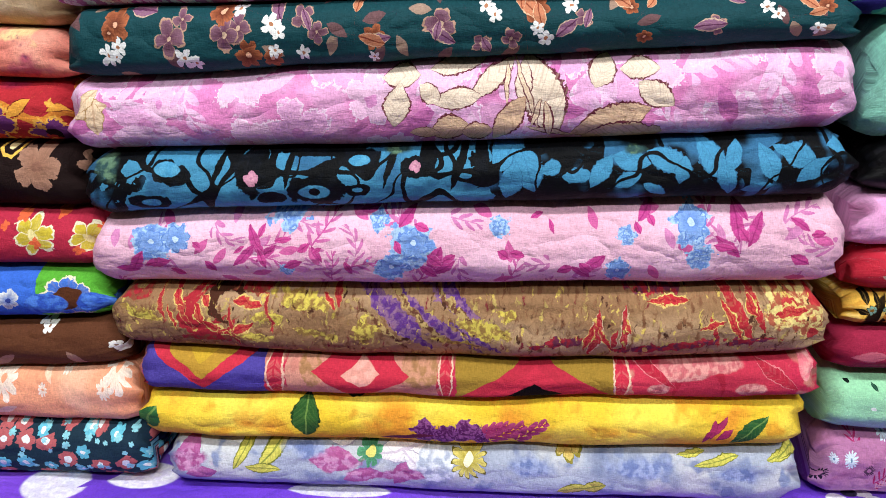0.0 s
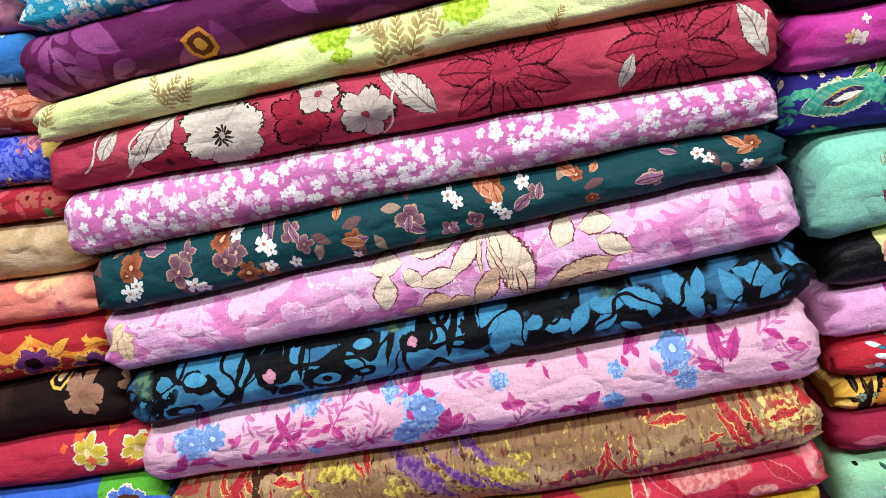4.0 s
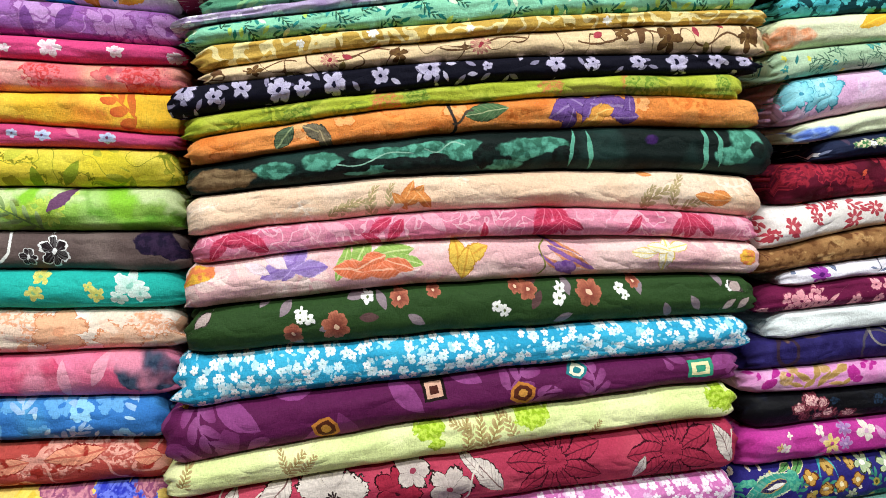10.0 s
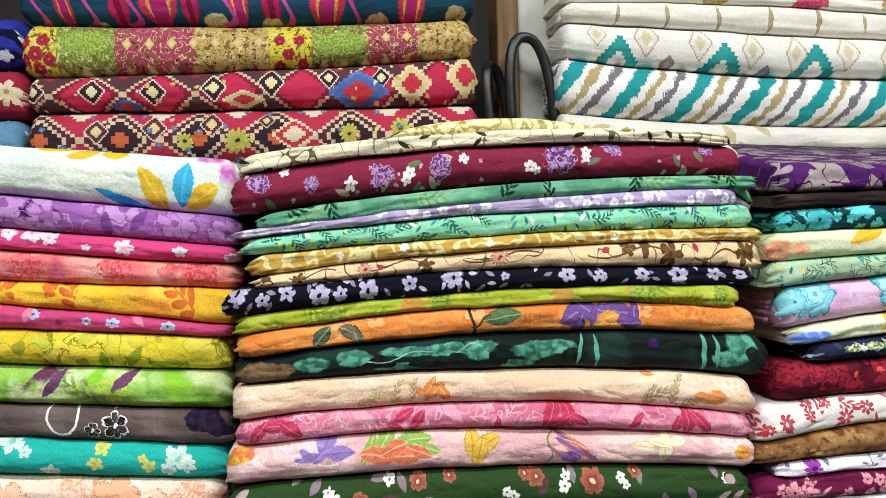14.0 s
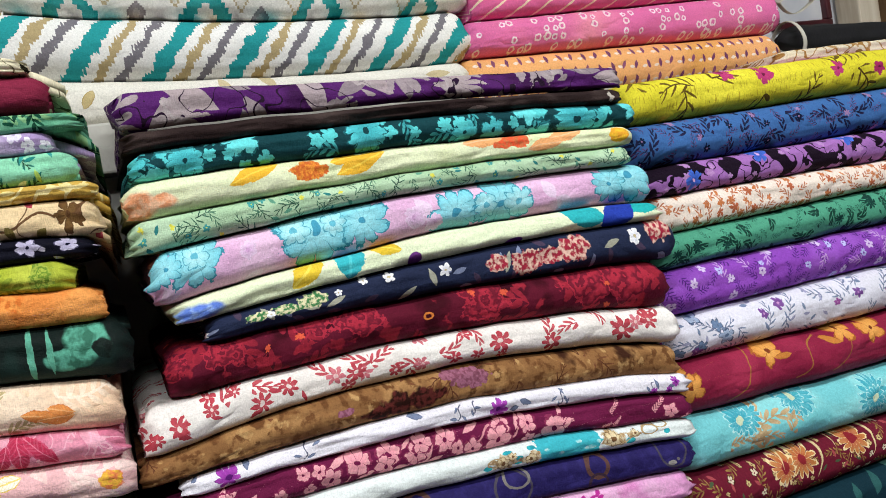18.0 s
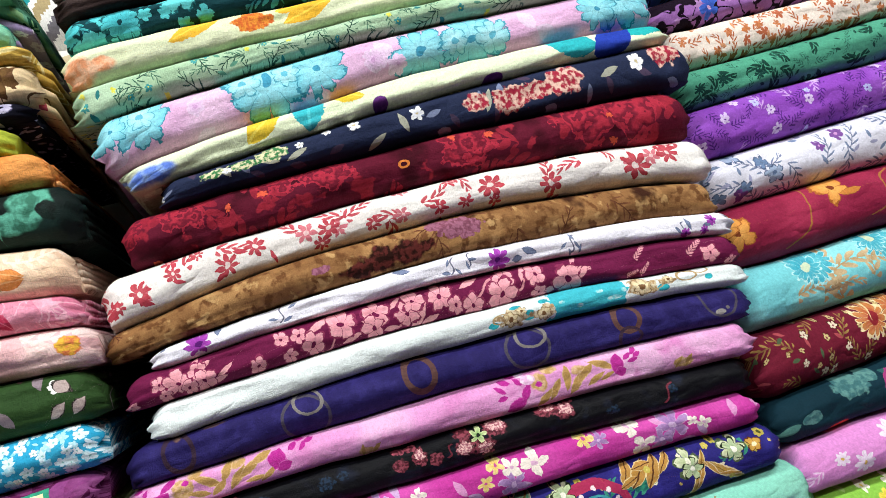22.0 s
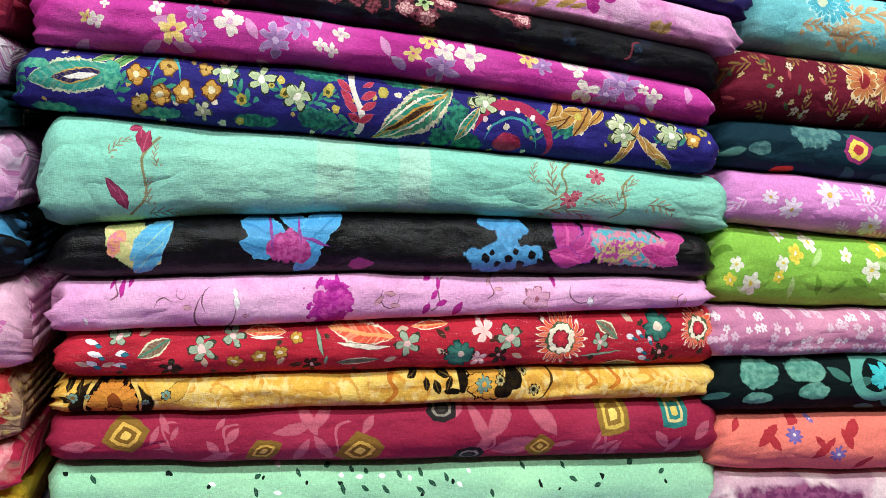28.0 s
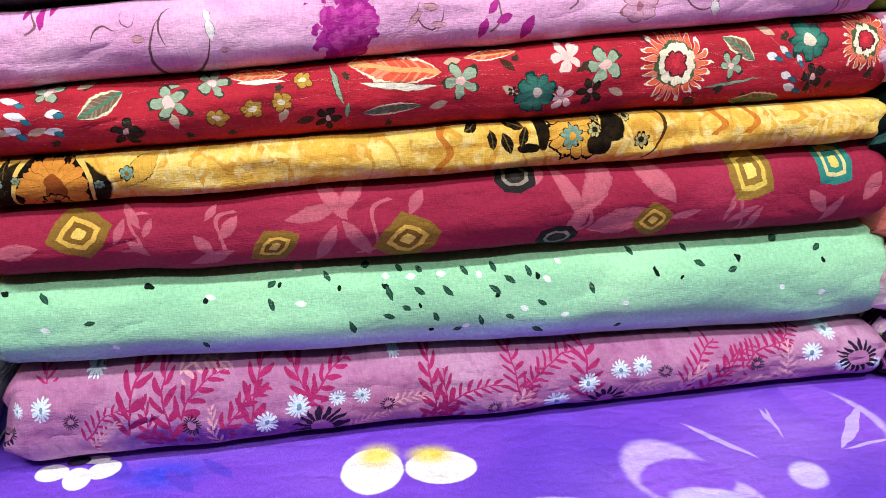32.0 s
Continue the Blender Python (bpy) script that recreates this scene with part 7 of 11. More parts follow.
p.cloud(26, "A87C4C", 0.46, 0.6, detail=4.0).cloud(120, "6C4424", 0.5, 0.62, seed=4, detail=4.0).cloud(90, "B8905C", 0.58, 0.66, seed=9, detail=4.0).cloud(22, "3C2014", 0.58, 0.66, seed=12, detail=4.0).sprigs(0.03, "5C3420", "7C4C30", size=0.5, high=0.3, leaves=4, thick=0.25, keep=0.6, seed=2)
p.at("blot", [(0.4390, -0.0032, 0.0160, 0.0104), (0.4590, -0.0029, 0.0144, 0.0096), (0.4240, -0.0072, 0.0160, 0.0056), (0.4760, -0.0025, 0.0096, 0.0056)], "2C1410", "5C2420", ragged=0.8, soft=0.3, fine=110.0).at("blot", [(0.5040, 0.0041, 0.0180, 0.0070), (0.4880, 0.0092, 0.0096, 0.0040), (0.3960, 0.0008, 0.0072, 0.0028)], "9C6078", "7C4458", ragged=0.9, fine=150.0)
cloth("brown cotton cloth with dark clouded flowers", p.done(), (0.2410, 0.7199), 0.513, (1.3135, 1.3195, 1.2901), (1.3342, 1.3488, 1.3186), group="cloths in the second pile", tails=(0.004, 0.006), lift=(0.0027, 0.0002, 0.0051))
p = Print("ECE8F4")
p.at("stalk", [(0.3601, 0.0027, 0.0072), (0.4895, 0.0007, 0.0067), (0.5035, 0.0022, 0.0054), (0.5866, -0.0015, 0.0072), (0.6804, -0.0038, 0.0045)], "6C6C84", 1.2, 0.002, 1.0, 0.0006)
p.at("leaf", [(0.3151, 0.0081, 0.0059, 0.0027), (0.3536, -0.0001, 0.0036, 0.0011), (0.3639, -0.0029, 0.0040, 0.0014), (0.3692, 0.0065, 0.0040, 0.0011), (0.4512, 0.0062, 0.0063, 0.0022), (0.4838, -0.0039, 0.0036, 0.0014), (0.4933, -0.0043, 0.0036, 0.0011), (0.4865, 0.0033, 0.0032, 0.0011), (0.5017, -0.0013, 0.0036, 0.0011), (0.5057, 0.0022, 0.0036, 0.0011), (0.5405, -0.0047, 0.0049, 0.0025), (0.5513, -0.0002, 0.0063, 0.0027), (0.5793, -0.0018, 0.0040, 0.0011), (0.5899, -0.0030, 0.0036, 0.0011), (0.5838, -0.0074, 0.0032, 0.0011), (0.5920, -0.0057, 0.0036, 0.0011), (0.5871, 0.0038, 0.0032, 0.0011), (0.6857, -0.0016, 0.0054, 0.0016), (0.7019, -0.0035, 0.0049, 0.0016), (0.6763, -0.0060, 0.0036, 0.0014), (0.2768, 0.0068, 0.0027, 0.0014)], 0.9, "7884A4", "3C4868", line=0.2, vary=1.3)
p.at("flower", [(0.2999, 0.0018, 0.0099), (0.5256, -0.0023, 0.0090), (0.7062, -0.0001, 0.0049), (0.6825, -0.0084, 0.0045), (0.6986, -0.0077, 0.0040)], 7, "B444BC", "8C2C9C", "5A1470", dip=0.55, core=0.25, line=0.06, edge="8C3C9C")
cloth("white cotton cloth with purple flowers", p.done(), (0.2666, 0.7293), 0.513, (1.3004, 1.3008, 1.2711), (1.3141, 1.3193, 1.2898), group="cloths in the second pile", tails=(0.004, 0.006), lift=(0.0009, 0.0002, 0.0036))
p = Print("6C1442")
p.at("stalk", [(0.5081, 0.0025, 0.0153), (0.4432, -0.0054, 0.0117), (0.3892, -0.0083, 0.0099), (0.5397, -0.0004, 0.0108), (0.4611, 0.0011, 0.0090)], "D88C98", 0.3, 0.003, 1.0, 0.0009)
p.at("leaf", [(0.3819, 0.0071, 0.0108, 0.0027, 0.2500), (0.3118, -0.0037, 0.0081, 0.0022, 0.5000), (0.3065, -0.0081, 0.0072, 0.0022, 0.1000), (0.2936, 0.0075, 0.0054, 0.0022, 1.0000), (0.2995, 0.0050, 0.0054, 0.0022, 0.4000), (0.4041, -0.0082, 0.0081, 0.0022, 0.1000), (0.4194, -0.0022, 0.0072, 0.0032, -0.4000), (0.4401, 0.0075, 0.0063, 0.0022, 0.5000), (0.4541, -0.0079, 0.0099, 0.0032, 0.9000), (0.4630, -0.0096, 0.0072, 0.0027, 0.3000), (0.4983, 0.0085, 0.0090, 0.0022, 0.2000), (0.5148, -0.0097, 0.0081, 0.0027, -0.2000), (0.5410, 0.0065, 0.0072, 0.0027, 1.0000), (0.5586, -0.0093, 0.0072, 0.0027, 0.2000), (0.5864, -0.0023, 0.0081, 0.0027, 0.6000), (0.5844, 0.0098, 0.0054, 0.0018, 0.7000), (0.4330, -0.0093, 0.0063, 0.0022, 0.0000)], fill="EAA4AC", edge="8C2C54", line=0.15, vary=0.1)
p.at("flower", [(0.2684, 0.0012, 0.0066), (0.2793, -0.0010, 0.0105), (0.2945, 0.0021, 0.0077), (0.2980, -0.0058, 0.0093), (0.2706, -0.0084, 0.0055), (0.2874, -0.0073, 0.0066), (0.3350, -0.0072, 0.0072), (0.3581, -0.0075, 0.0060), (0.3546, 0.0056, 0.0066), (0.3674, 0.0047, 0.0066), (0.3759, -0.0041, 0.0099), (0.3985, 0.0038, 0.0121), (0.4244, 0.0041, 0.0116), (0.4201, -0.0055, 0.0099), (0.4464, -0.0022, 0.0099), (0.4530, 0.0055, 0.0093), (0.4734, 0.0037, 0.0116), (0.4842, -0.0042, 0.0077), (0.4976, -0.0078, 0.0105), (0.5252, 0.0066, 0.0093), (0.5214, -0.0042, 0.0137), (0.5497, 0.0041, 0.0093), (0.5502, -0.0094, 0.0072), (0.5742, -0.0049, 0.0137), (0.6968, -0.0032, 0.0082), (0.7147, -0.0112, 0.0060), (0.2491, -0.0085, 0.0044)], 5, "F0ACB4", "E894A4", "6C1442", dip=0.4, core=0.16, line=0.14, edge="8C2C54")
p.at("sprig", [(0.5850, 0.0017, 0.0099, 0.0032), (0.6400, 0.0073, 0.0090, 0.0022), (0.6285, -0.0085, 0.0054, 0.0022), (0.6391, -0.0064, 0.0059, 0.0022), (0.6858, 0.0042, 0.0099, 0.0032)], "E8A0A8", "D88898", 0.3, 6, 0.7)
cloth("plum cotton cloth with pink blossom", p.done(), (0.2452, 0.7267), 0.513, (1.2778, 1.2750, 1.2470), (1.3003, 1.3008, 1.2710), group="cloths in the second pile", tails=(0.004, 0.006), lift=(0.0004, 0.0000, 0.0015))
p = Print("E4ECEC")
p.panel(0.5540, 0.6191, "34B4C4", 0.05)
p.at("blot", [(0.5771, -0.0037, 0.0027, 0.0018), (0.6053, -0.0033, 0.0067, 0.0022), (0.5949, 0.0044, 0.0036, 0.0014), (0.5633, 0.0018, 0.0027, 0.0014), (0.6146, 0.0014, 0.0027, 0.0018)], "B4DCDC", "70CCD4", ragged=0.7, fine=160.0)
p.at("blot", [(0.5063, -0.0028, 0.0040, 0.0027), (0.5353, -0.0013, 0.0054, 0.0040), (0.5262, 0.0066, 0.0049, 0.0018), (0.5496, 0.0065, 0.0040, 0.0018), (0.6459, -0.0027, 0.0059, 0.0036), (0.6893, -0.0003, 0.0036, 0.0027)], "28B0BC", "1C98A8", ragged=0.3)
p.at("blot", [(0.5230, -0.0008, 0.0126, 0.0067), (0.5481, -0.0019, 0.0081, 0.0059), (0.6293, 0.0017, 0.0126, 0.0072), (0.6514, 0.0028, 0.0081, 0.0036), (0.6314, -0.0032, 0.0099, 0.0027), (0.5118, 0.0015, 0.0045, 0.0027)], "A88860", "D8C8A8", ragged=0.8, fine=170.0)
p.at("flower", [(0.5208, -0.0016, 0.0067), (0.5299, 0.0027, 0.0040), (0.5476, -0.0028, 0.0059), (0.6293, 0.0017, 0.0086), (0.6533, 0.0040, 0.0045)], 6, "D8C090", "ECDCB8", "7C5838", dip=0.6, core=0.3, line=0.12, edge="7C6040")
p.at("ring", [(0.6701, 0.0040, 0.0090, 0.0045), (0.6851, 0.0078, 0.0072, 0.0036), (0.5131, 0.0005, 0.0063, 0.0036), (0.6413, 0.0015, 0.0063, 0.0040)], "B89C70", 0.12)
cloth("white cotton cloth with a turquoise border", p.done(), (0.2545, 0.7269), 0.513, (1.2531, 1.2538, 1.2287), (1.2775, 1.2752, 1.2472), group="cloths in the second pile", tails=(0.004, 0.006), lift=(0.0027, -0.0004, 0.0031))
p = Print("241C58", gloss=0.3, crease=0.9)
p.cloud(90, "2C2466", 0.45, 0.65, detail=4.0)
p.at("ring", [(0.3562, -0.0038, 0.0166, 0.0153), (0.5269, 0.0021, 0.0171, 0.0139), (0.6915, 0.0083, 0.0149, 0.0153)], "4A4454", 0.07)
p.at("ring", [(0.3600, 0.0068, 0.0099, 0.0081), (0.5320, 0.0099, 0.0112, 0.0076)], "7C7674", 0.12)
p.at("blot", [(0.6885, -0.0030, 0.0045, 0.0022), (0.6961, -0.0010, 0.0018, 0.0014)], "8C8684", "6C6668", ragged=0.5)
p.at("ring", [(0.4420, 0.0037, 0.0108, 0.0121), (0.6099, 0.0063, 0.0099, 0.0095)], "5C3E3A", 0.2)
p.at("ring", [(0.6088, -0.0078, 0.0090, 0.0072), (0.2681, -0.0016, 0.0099, 0.0135)], "3A2838", 0.15)
p.at("blot", [(0.2692, 0.0099, 0.0036, 0.0040), (0.2942, 0.0101, 0.0090, 0.0014)], "6C5048", "4C3840", ragged=0.5, soft=0.4)
cloth("navy cotton cloth with faded gold rings", p.done(), (0.2324, 0.7202), 0.513, (1.2277, 1.2224, 1.2012), (1.2530, 1.2541, 1.2291), group="cloths in the second pile", tails=(0.004, 0.006), lift=(0.0050, -0.0006, 0.0003))
p = Print("E094CC")
p.cloud(14, "E8B0D8").cloud(30, "D884C0", 0.5, 0.64, seed=5, detail=3.0)
p.at("blot", [(0.2644, 0.0021, 0.0076, 0.0076), (0.2743, 0.0098, 0.0063, 0.0036), (0.5255, 0.0047, 0.0076, 0.0076), (0.5378, 0.0114, 0.0063, 0.0032), (0.6445, -0.0040, 0.0086, 0.0040), (0.3911, -0.0107, 0.0076, 0.0036), (0.3023, 0.0083, 0.0072, 0.0040), (0.5602, 0.0059, 0.0081, 0.0040)], "C0985C", "D8B088", ragged=0.7, soft=0.25, fine=110.0)
p.at("leaf", [(0.2816, 0.0015, 0.0108, 0.0036, -0.7000), (0.2748, -0.0053, 0.0081, 0.0027, -0.4000), (0.2877, -0.0053, 0.0072, 0.0027, 0.9000), (0.2952, 0.0061, 0.0090, 0.0032, 1.2000), (0.3011, -0.0019, 0.0099, 0.0036, 1.0000), (0.3102, 0.0019, 0.0108, 0.0032, 0.6000), (0.3127, -0.0074, 0.0081, 0.0022, 0.2000), (0.3216, -0.0063, 0.0081, 0.0022, 0.5000), (0.3192, 0.0066, 0.0081, 0.0032, 0.3000), (0.5292, -0.0072, 0.0090, 0.0027, 0.8000), (0.5383, -0.0032, 0.0090, 0.0027, 1.1000), (0.5496, 0.0030, 0.0090, 0.0032, 1.2000), (0.5558, -0.0025, 0.0099, 0.0032, 1.0000), (0.5646, 0.0031, 0.0099, 0.0032, 0.7000), (0.5724, -0.0026, 0.0090, 0.0022, 0.4000), (0.5800, 0.0057, 0.0108, 0.0027, -0.5000), (0.5818, -0.0027, 0.0072, 0.0018, 0.3000), (0.6415, -0.0036, 0.0054, 0.0018, 1.0000), (0.6497, -0.0034, 0.0054, 0.0018, 0.7000), (0.3975, -0.0100, 0.0045, 0.0018, 0.9000), (0.3878, -0.0097, 0.0049, 0.0018, 1.3000)], fill="B48C4C", edge="D8B488", line=0.2, vary=0.2)
p.at("leaf", [(0.2480, -0.0025, 0.0090, 0.0059, 0.5000), (0.2559, 0.0076, 0.0076, 0.0027, 0.6000), (0.2392, 0.0064, 0.0045, 0.0018, 0.9000), (0.2355, 0.0113, 0.0036, 0.0018, -0.4000), (0.3294, 0.0019, 0.0076, 0.0067, 1.2000), (0.3330, -0.0047, 0.0054, 0.0040, 0.2000), (0.3411, 0.0072, 0.0040, 0.0022, 0.5000), (0.3484, 0.0058, 0.0045, 0.0018, 0.7000), (0.3531, 0.0084, 0.0040, 0.0018, 0.3000), (0.3463, 0.0107, 0.0040, 0.0014, -0.2000), (0.5064, -0.0070, 0.0090, 0.0045, 0.4000), (0.5159, -0.0000, 0.0081, 0.0032, 0.9000), (0.4963, 0.0049, 0.0049, 0.0022, -0.5000), (0.5012, 0.0095, 0.0049, 0.0022, -0.2000), (0.4966, -0.0006, 0.0045, 0.0022, 0.2000), (0.5083, 0.0127, 0.0045, 0.0018, 0.1000), (0.5114, 0.0081, 0.0040, 0.0022, -0.8000), (0.5916, 0.0039, 0.0076, 0.0054, 1.2000), (0.5932, -0.0016, 0.0049, 0.0036, 0.3000), (0.6010, 0.0082, 0.0040, 0.0018, 0.5000), (0.6069, 0.0108, 0.0040, 0.0018, 0.5000), (0.6045, 0.0046, 0.0045, 0.0018, 0.1000), (0.6087, 0.0079, 0.0036, 0.0018, 0.4000), (0.2669, 0.0057, 0.0027, 0.0022, 0.0000), (0.5267, 0.0031, 0.0027, 0.0022, 0.0000)], fill="B4188C", edge="D868B8", line=0.12, vary=0.1)
p.at("blot", [(0.5202, 0.0080, 0.0063, 0.0032), (0.5148, 0.0126, 0.0040, 0.0018)], "F4D8EC", "E8B4DC", ragged=0.6)
cloth("pink cotton cloth with gold and magenta flowers", p.done(), (0.2278, 0.7118), 0.513, (1.2079, 1.1947, 1.1734), (1.2278, 1.2231, 1.2020), group="cloths in the second pile", tails=(0.004, 0.006), lift=(0.0022, 0.0006, -0.0032))
p = Print("08080E", gloss=0.45)
p.cloud(50, "141828", 0.55, 0.7)
p.at("blot", [(0.3567, 0.0020, 0.0063, 0.0045), (0.3692, 0.0040, 0.0045, 0.0032), (0.3122, 0.0037, 0.0045, 0.0032), (0.5768, -0.0023, 0.0054, 0.0040), (0.6294, 0.0044, 0.0040, 0.0040)], "1C3048", "0C1420", ragged=0.9, fine=260.0)
p.at("blot", [(0.2885, 0.0046, 0.0103, 0.0079), (0.2765, -0.0008, 0.0091, 0.0061), (0.2998, 0.0023, 0.0079, 0.0061), (0.2823, -0.0083, 0.0067, 0.0049), (0.2961, -0.0086, 0.0067, 0.0043), (0.3073, -0.0075, 0.0097, 0.0061), (0.3256, -0.0101, 0.0091, 0.0061), (0.3375, -0.0139, 0.0055, 0.0031), (0.4844, 0.0089, 0.0097, 0.0073), (0.4731, -0.0042, 0.0091, 0.0073), (0.4590, -0.0006, 0.0079, 0.0073), (0.4597, 0.0096, 0.0073, 0.0055), (0.5267, 0.0118, 0.0097, 0.0067), (0.5403, 0.0071, 0.0085, 0.0073), (0.5471, 0.0144, 0.0049, 0.0031), (0.4099, -0.0004, 0.0061, 0.0055), (0.4244, 0.0023, 0.0061, 0.0073), (0.4360, -0.0026, 0.0055, 0.0055), (0.4198, 0.0102, 0.0055, 0.0024), (0.4112, 0.0099, 0.0055, 0.0024)], "8C3C4C", "4C1824", ragged=0.6, soft=0.15, fine=240.0)
p.at("blot", [(0.2890, 0.0057, 0.0073, 0.0049), (0.2758, 0.0004, 0.0055, 0.0036), (0.3003, 0.0035, 0.0049, 0.0036), (0.2957, -0.0081, 0.0043, 0.0024), (0.3062, -0.0062, 0.0061, 0.0036), (0.3265, -0.0089, 0.0061, 0.0036), (0.4858, 0.0104, 0.0067, 0.0049), (0.4735, -0.0052, 0.0061, 0.0049), (0.4580, -0.0010, 0.0055, 0.0049), (0.5289, 0.0134, 0.0061, 0.0036), (0.5417, 0.0085, 0.0061, 0.0043), (0.4246, 0.0041, 0.0036, 0.0036)], "E8B8B4", "A05868", ragged=0.9, soft=0.1, fine=320.0)
p.at("flower", [(0.4705, 0.0064, 0.0067)], 5, "D8E0A8", "68A050", "101810", dip=0.9, core=0.25)
p.at("stalk", [(0.6245, 0.0014, 0.0099), (0.2919, -0.0036, 0.0054), (0.4470, 0.0004, 0.0054)], "6C2434", 0.95, 0.002, 1.0)
cloth("black cotton cloth with pink flowers", p.done(), (0.2285, 0.6996), 0.513, (1.1753, 1.1679, 1.1474), (1.2079, 1.1952, 1.1746), group="cloths in the second pile", tails=(0.004, 0.006), lift=(0.0014, 0.0014, -0.0010))
p = Print("BE2A94")
p.cloud(14, "CC44A4").leaves(0.022, "D890C4", "C8A0CC", size=0.35, slim=0.4, keep=0.35)
p.at("flower", [(0.3230, 0.0077, 0.0072), (0.3870, 0.0064, 0.0096), (0.3730, -0.0045, 0.0110), (0.4850, -0.0090, 0.0110), (0.6200, 0.0019, 0.0150), (0.6090, -0.0099, 0.0100), (0.5590, 0.0057, 0.0080), (0.3230, -0.0046, 0.0064)], 6, "B48CC0", "9468A8", "C8A8D0", dip=0.78, line=0.06, edge="D0B0D8")
p.at("flower", [(0.3090, -0.0037, 0.0088), (0.4760, 0.0087, 0.0072), (0.4650, -0.0020, 0.0064), (0.5480, 0.0084, 0.0080), (0.2580, -0.0008, 0.0042)], 5, "ECD898", "E0B850", "C04890", dip=0.78, core=0.2)
p.at("flower", [(0.3440, 0.0044, 0.0096), (0.5050, 0.0025, 0.0110), (0.4870, 0.0036, 0.0080), (0.5850, 0.0097, 0.0100), (0.5930, -0.0102, 0.0100), (0.2990, 0.0091, 0.0052), (0.4020, -0.0041, 0.0048), (0.4160, 0.0055, 0.0056), (0.4100, -0.0069, 0.0048), (0.6460, -0.0043, 0.0060), (0.6370, -0.0001, 0.0050), (0.2680, 0.0080, 0.0030), (0.2630, -0.0016, 0.0052)], 4, "F2E8DC", "E8D8D0", "D8A8C8", dip=0.78)
cloth("magenta cotton cloth with white flowers", p.done(), (0.2240, 0.6979), 0.513, (1.1374, 1.1369, 1.1201), (1.1753, 1.1683, 1.1481), group="cloths in the second pile", tails=(0.004, 0.006), lift=(0.0009, 0.0026, 0.0031))
p = Print("241E70", gloss=0.3)
p.cloud(40, "2C2684", 0.45, 0.65).flowers(0.014, "C8B060", "E8E0C8", n=5, size=0.14, dip=0.3, keep=0.5).sprigs(0.03, "2C7C68", "3C9480", size=0.45, high=0.25, leaves=4, thick=0.6, keep=0.4, seed=4)
p.leaf(0.2510, 0.0034, 0.0296, 0.0112, 0.2, "2C9080", "C8D0B0", "2C9080", line=0.16, rib=0.0).leaf(0.2520, 0.0034, 0.0150, 0.0048, 0.2, "1C1850", "C0A050", "1C1850", line=0.2, rib=0.0).leaf(0.2540, 0.0034, 0.0102, 0.0021, 0.15, "E8E4DC", "2C2860").at("leaf", [(0.2790, 0.0147, 0.0120, 0.0036), (0.2670, 0.0162, 0.0078, 0.0024)], 0.5, "58A050", "E0D8B0", "244C38", line=0.2).at("blot", [(0.2280, 0.0092, 0.0090, 0.0036), (0.2720, 0.0060, 0.0064, 0.0104), (0.2370, -0.0186, 0.0120, 0.0039), (0.3030, -0.0159, 0.0160, 0.0036)], "2C9080", "58B090", ragged=0.7, fine=150.0)
p.at("flower", [(0.2870, 0.0066, 0.0051), (0.3070, 0.0129, 0.0072), (0.3300, 0.0134, 0.0051), (0.3030, -0.0045, 0.0072), (0.3170, -0.0027, 0.0068), (0.3340, -0.0000, 0.0054), (0.2890, -0.0121, 0.0056)], 3, "B08434", "D0AC58", "6C4818", dip=0.35, core=0.2, line=0.14, edge="6C4818").curl(0.3060, -0.0018, 0.0224, 0.0096, "38A8B0", 1.57, 1.4, 0.09)
p.at("flower", [(0.3440, 0.0105, 0.0081), (0.3900, 0.0010, 0.0081), (0.5180, 0.0080, 0.0112), (0.6220, 0.0008, 0.0125), (0.6620, 0.0027, 0.0125), (0.3290, -0.0126, 0.0064)], 5, "DCDCC0", "A8B880", "E8E4D0", dip=0.78, core=0.2, line=0.15, edge="4C5C3C").at("flower", [(0.3810, 0.0018, 0.0036), (0.4090, 0.0045, 0.0036), (0.4470, 0.0074, 0.0036), (0.3530, -0.0035, 0.0036), (0.5350, 0.0112, 0.0032), (0.6800, -0.0006, 0.0056), (0.4860, 0.0098, 0.0032), (0.3720, 0.0060, 0.0021), (0.6500, 0.0126, 0.0035), (0.6900, 0.0080, 0.0040)], 6, "A8A848", "C8A040", "4C5020", dip=0.2, core=0.4)
p.at("blot", [(0.4050, 0.0157, 0.0176, 0.0048), (0.4620, 0.0155, 0.0144, 0.0048), (0.3620, -0.0158, 0.0160, 0.0040), (0.4040, -0.0125, 0.0144, 0.0064), (0.5000, -0.0077, 0.0096, 0.0144), (0.5090, -0.0206, 0.0120, 0.0072), (0.5830, -0.0024, 0.0088, 0.0064), (0.4900, -0.0178, 0.0120, 0.0064)], "2C8C70", "1C5C58", ragged=0.7, fine=140.0)
p.stalk(0.4290, 0.0013, 0.0208, "E8E0D4", 1.5, 0.005, 0.8, 0.0022).at("leaf", [(0.4200, 0.0096, 0.0060, 0.0024), (0.4220, 0.0029, 0.0060, 0.0024), (0.4250, -0.0029, 0.0060, 0.0024), (0.4280, -0.0096, 0.0056, 0.0024)], -0.6, "B02848", "D87080", line=0.15).at("leaf", [(0.4370, 0.0115, 0.0045, 0.0018), (0.4370, 0.0047, 0.0060, 0.0024), (0.4370, -0.0019, 0.0060, 0.0024), (0.4360, -0.0095, 0.0056, 0.0024)], 0.6, "B02848", "D87080", line=0.15)
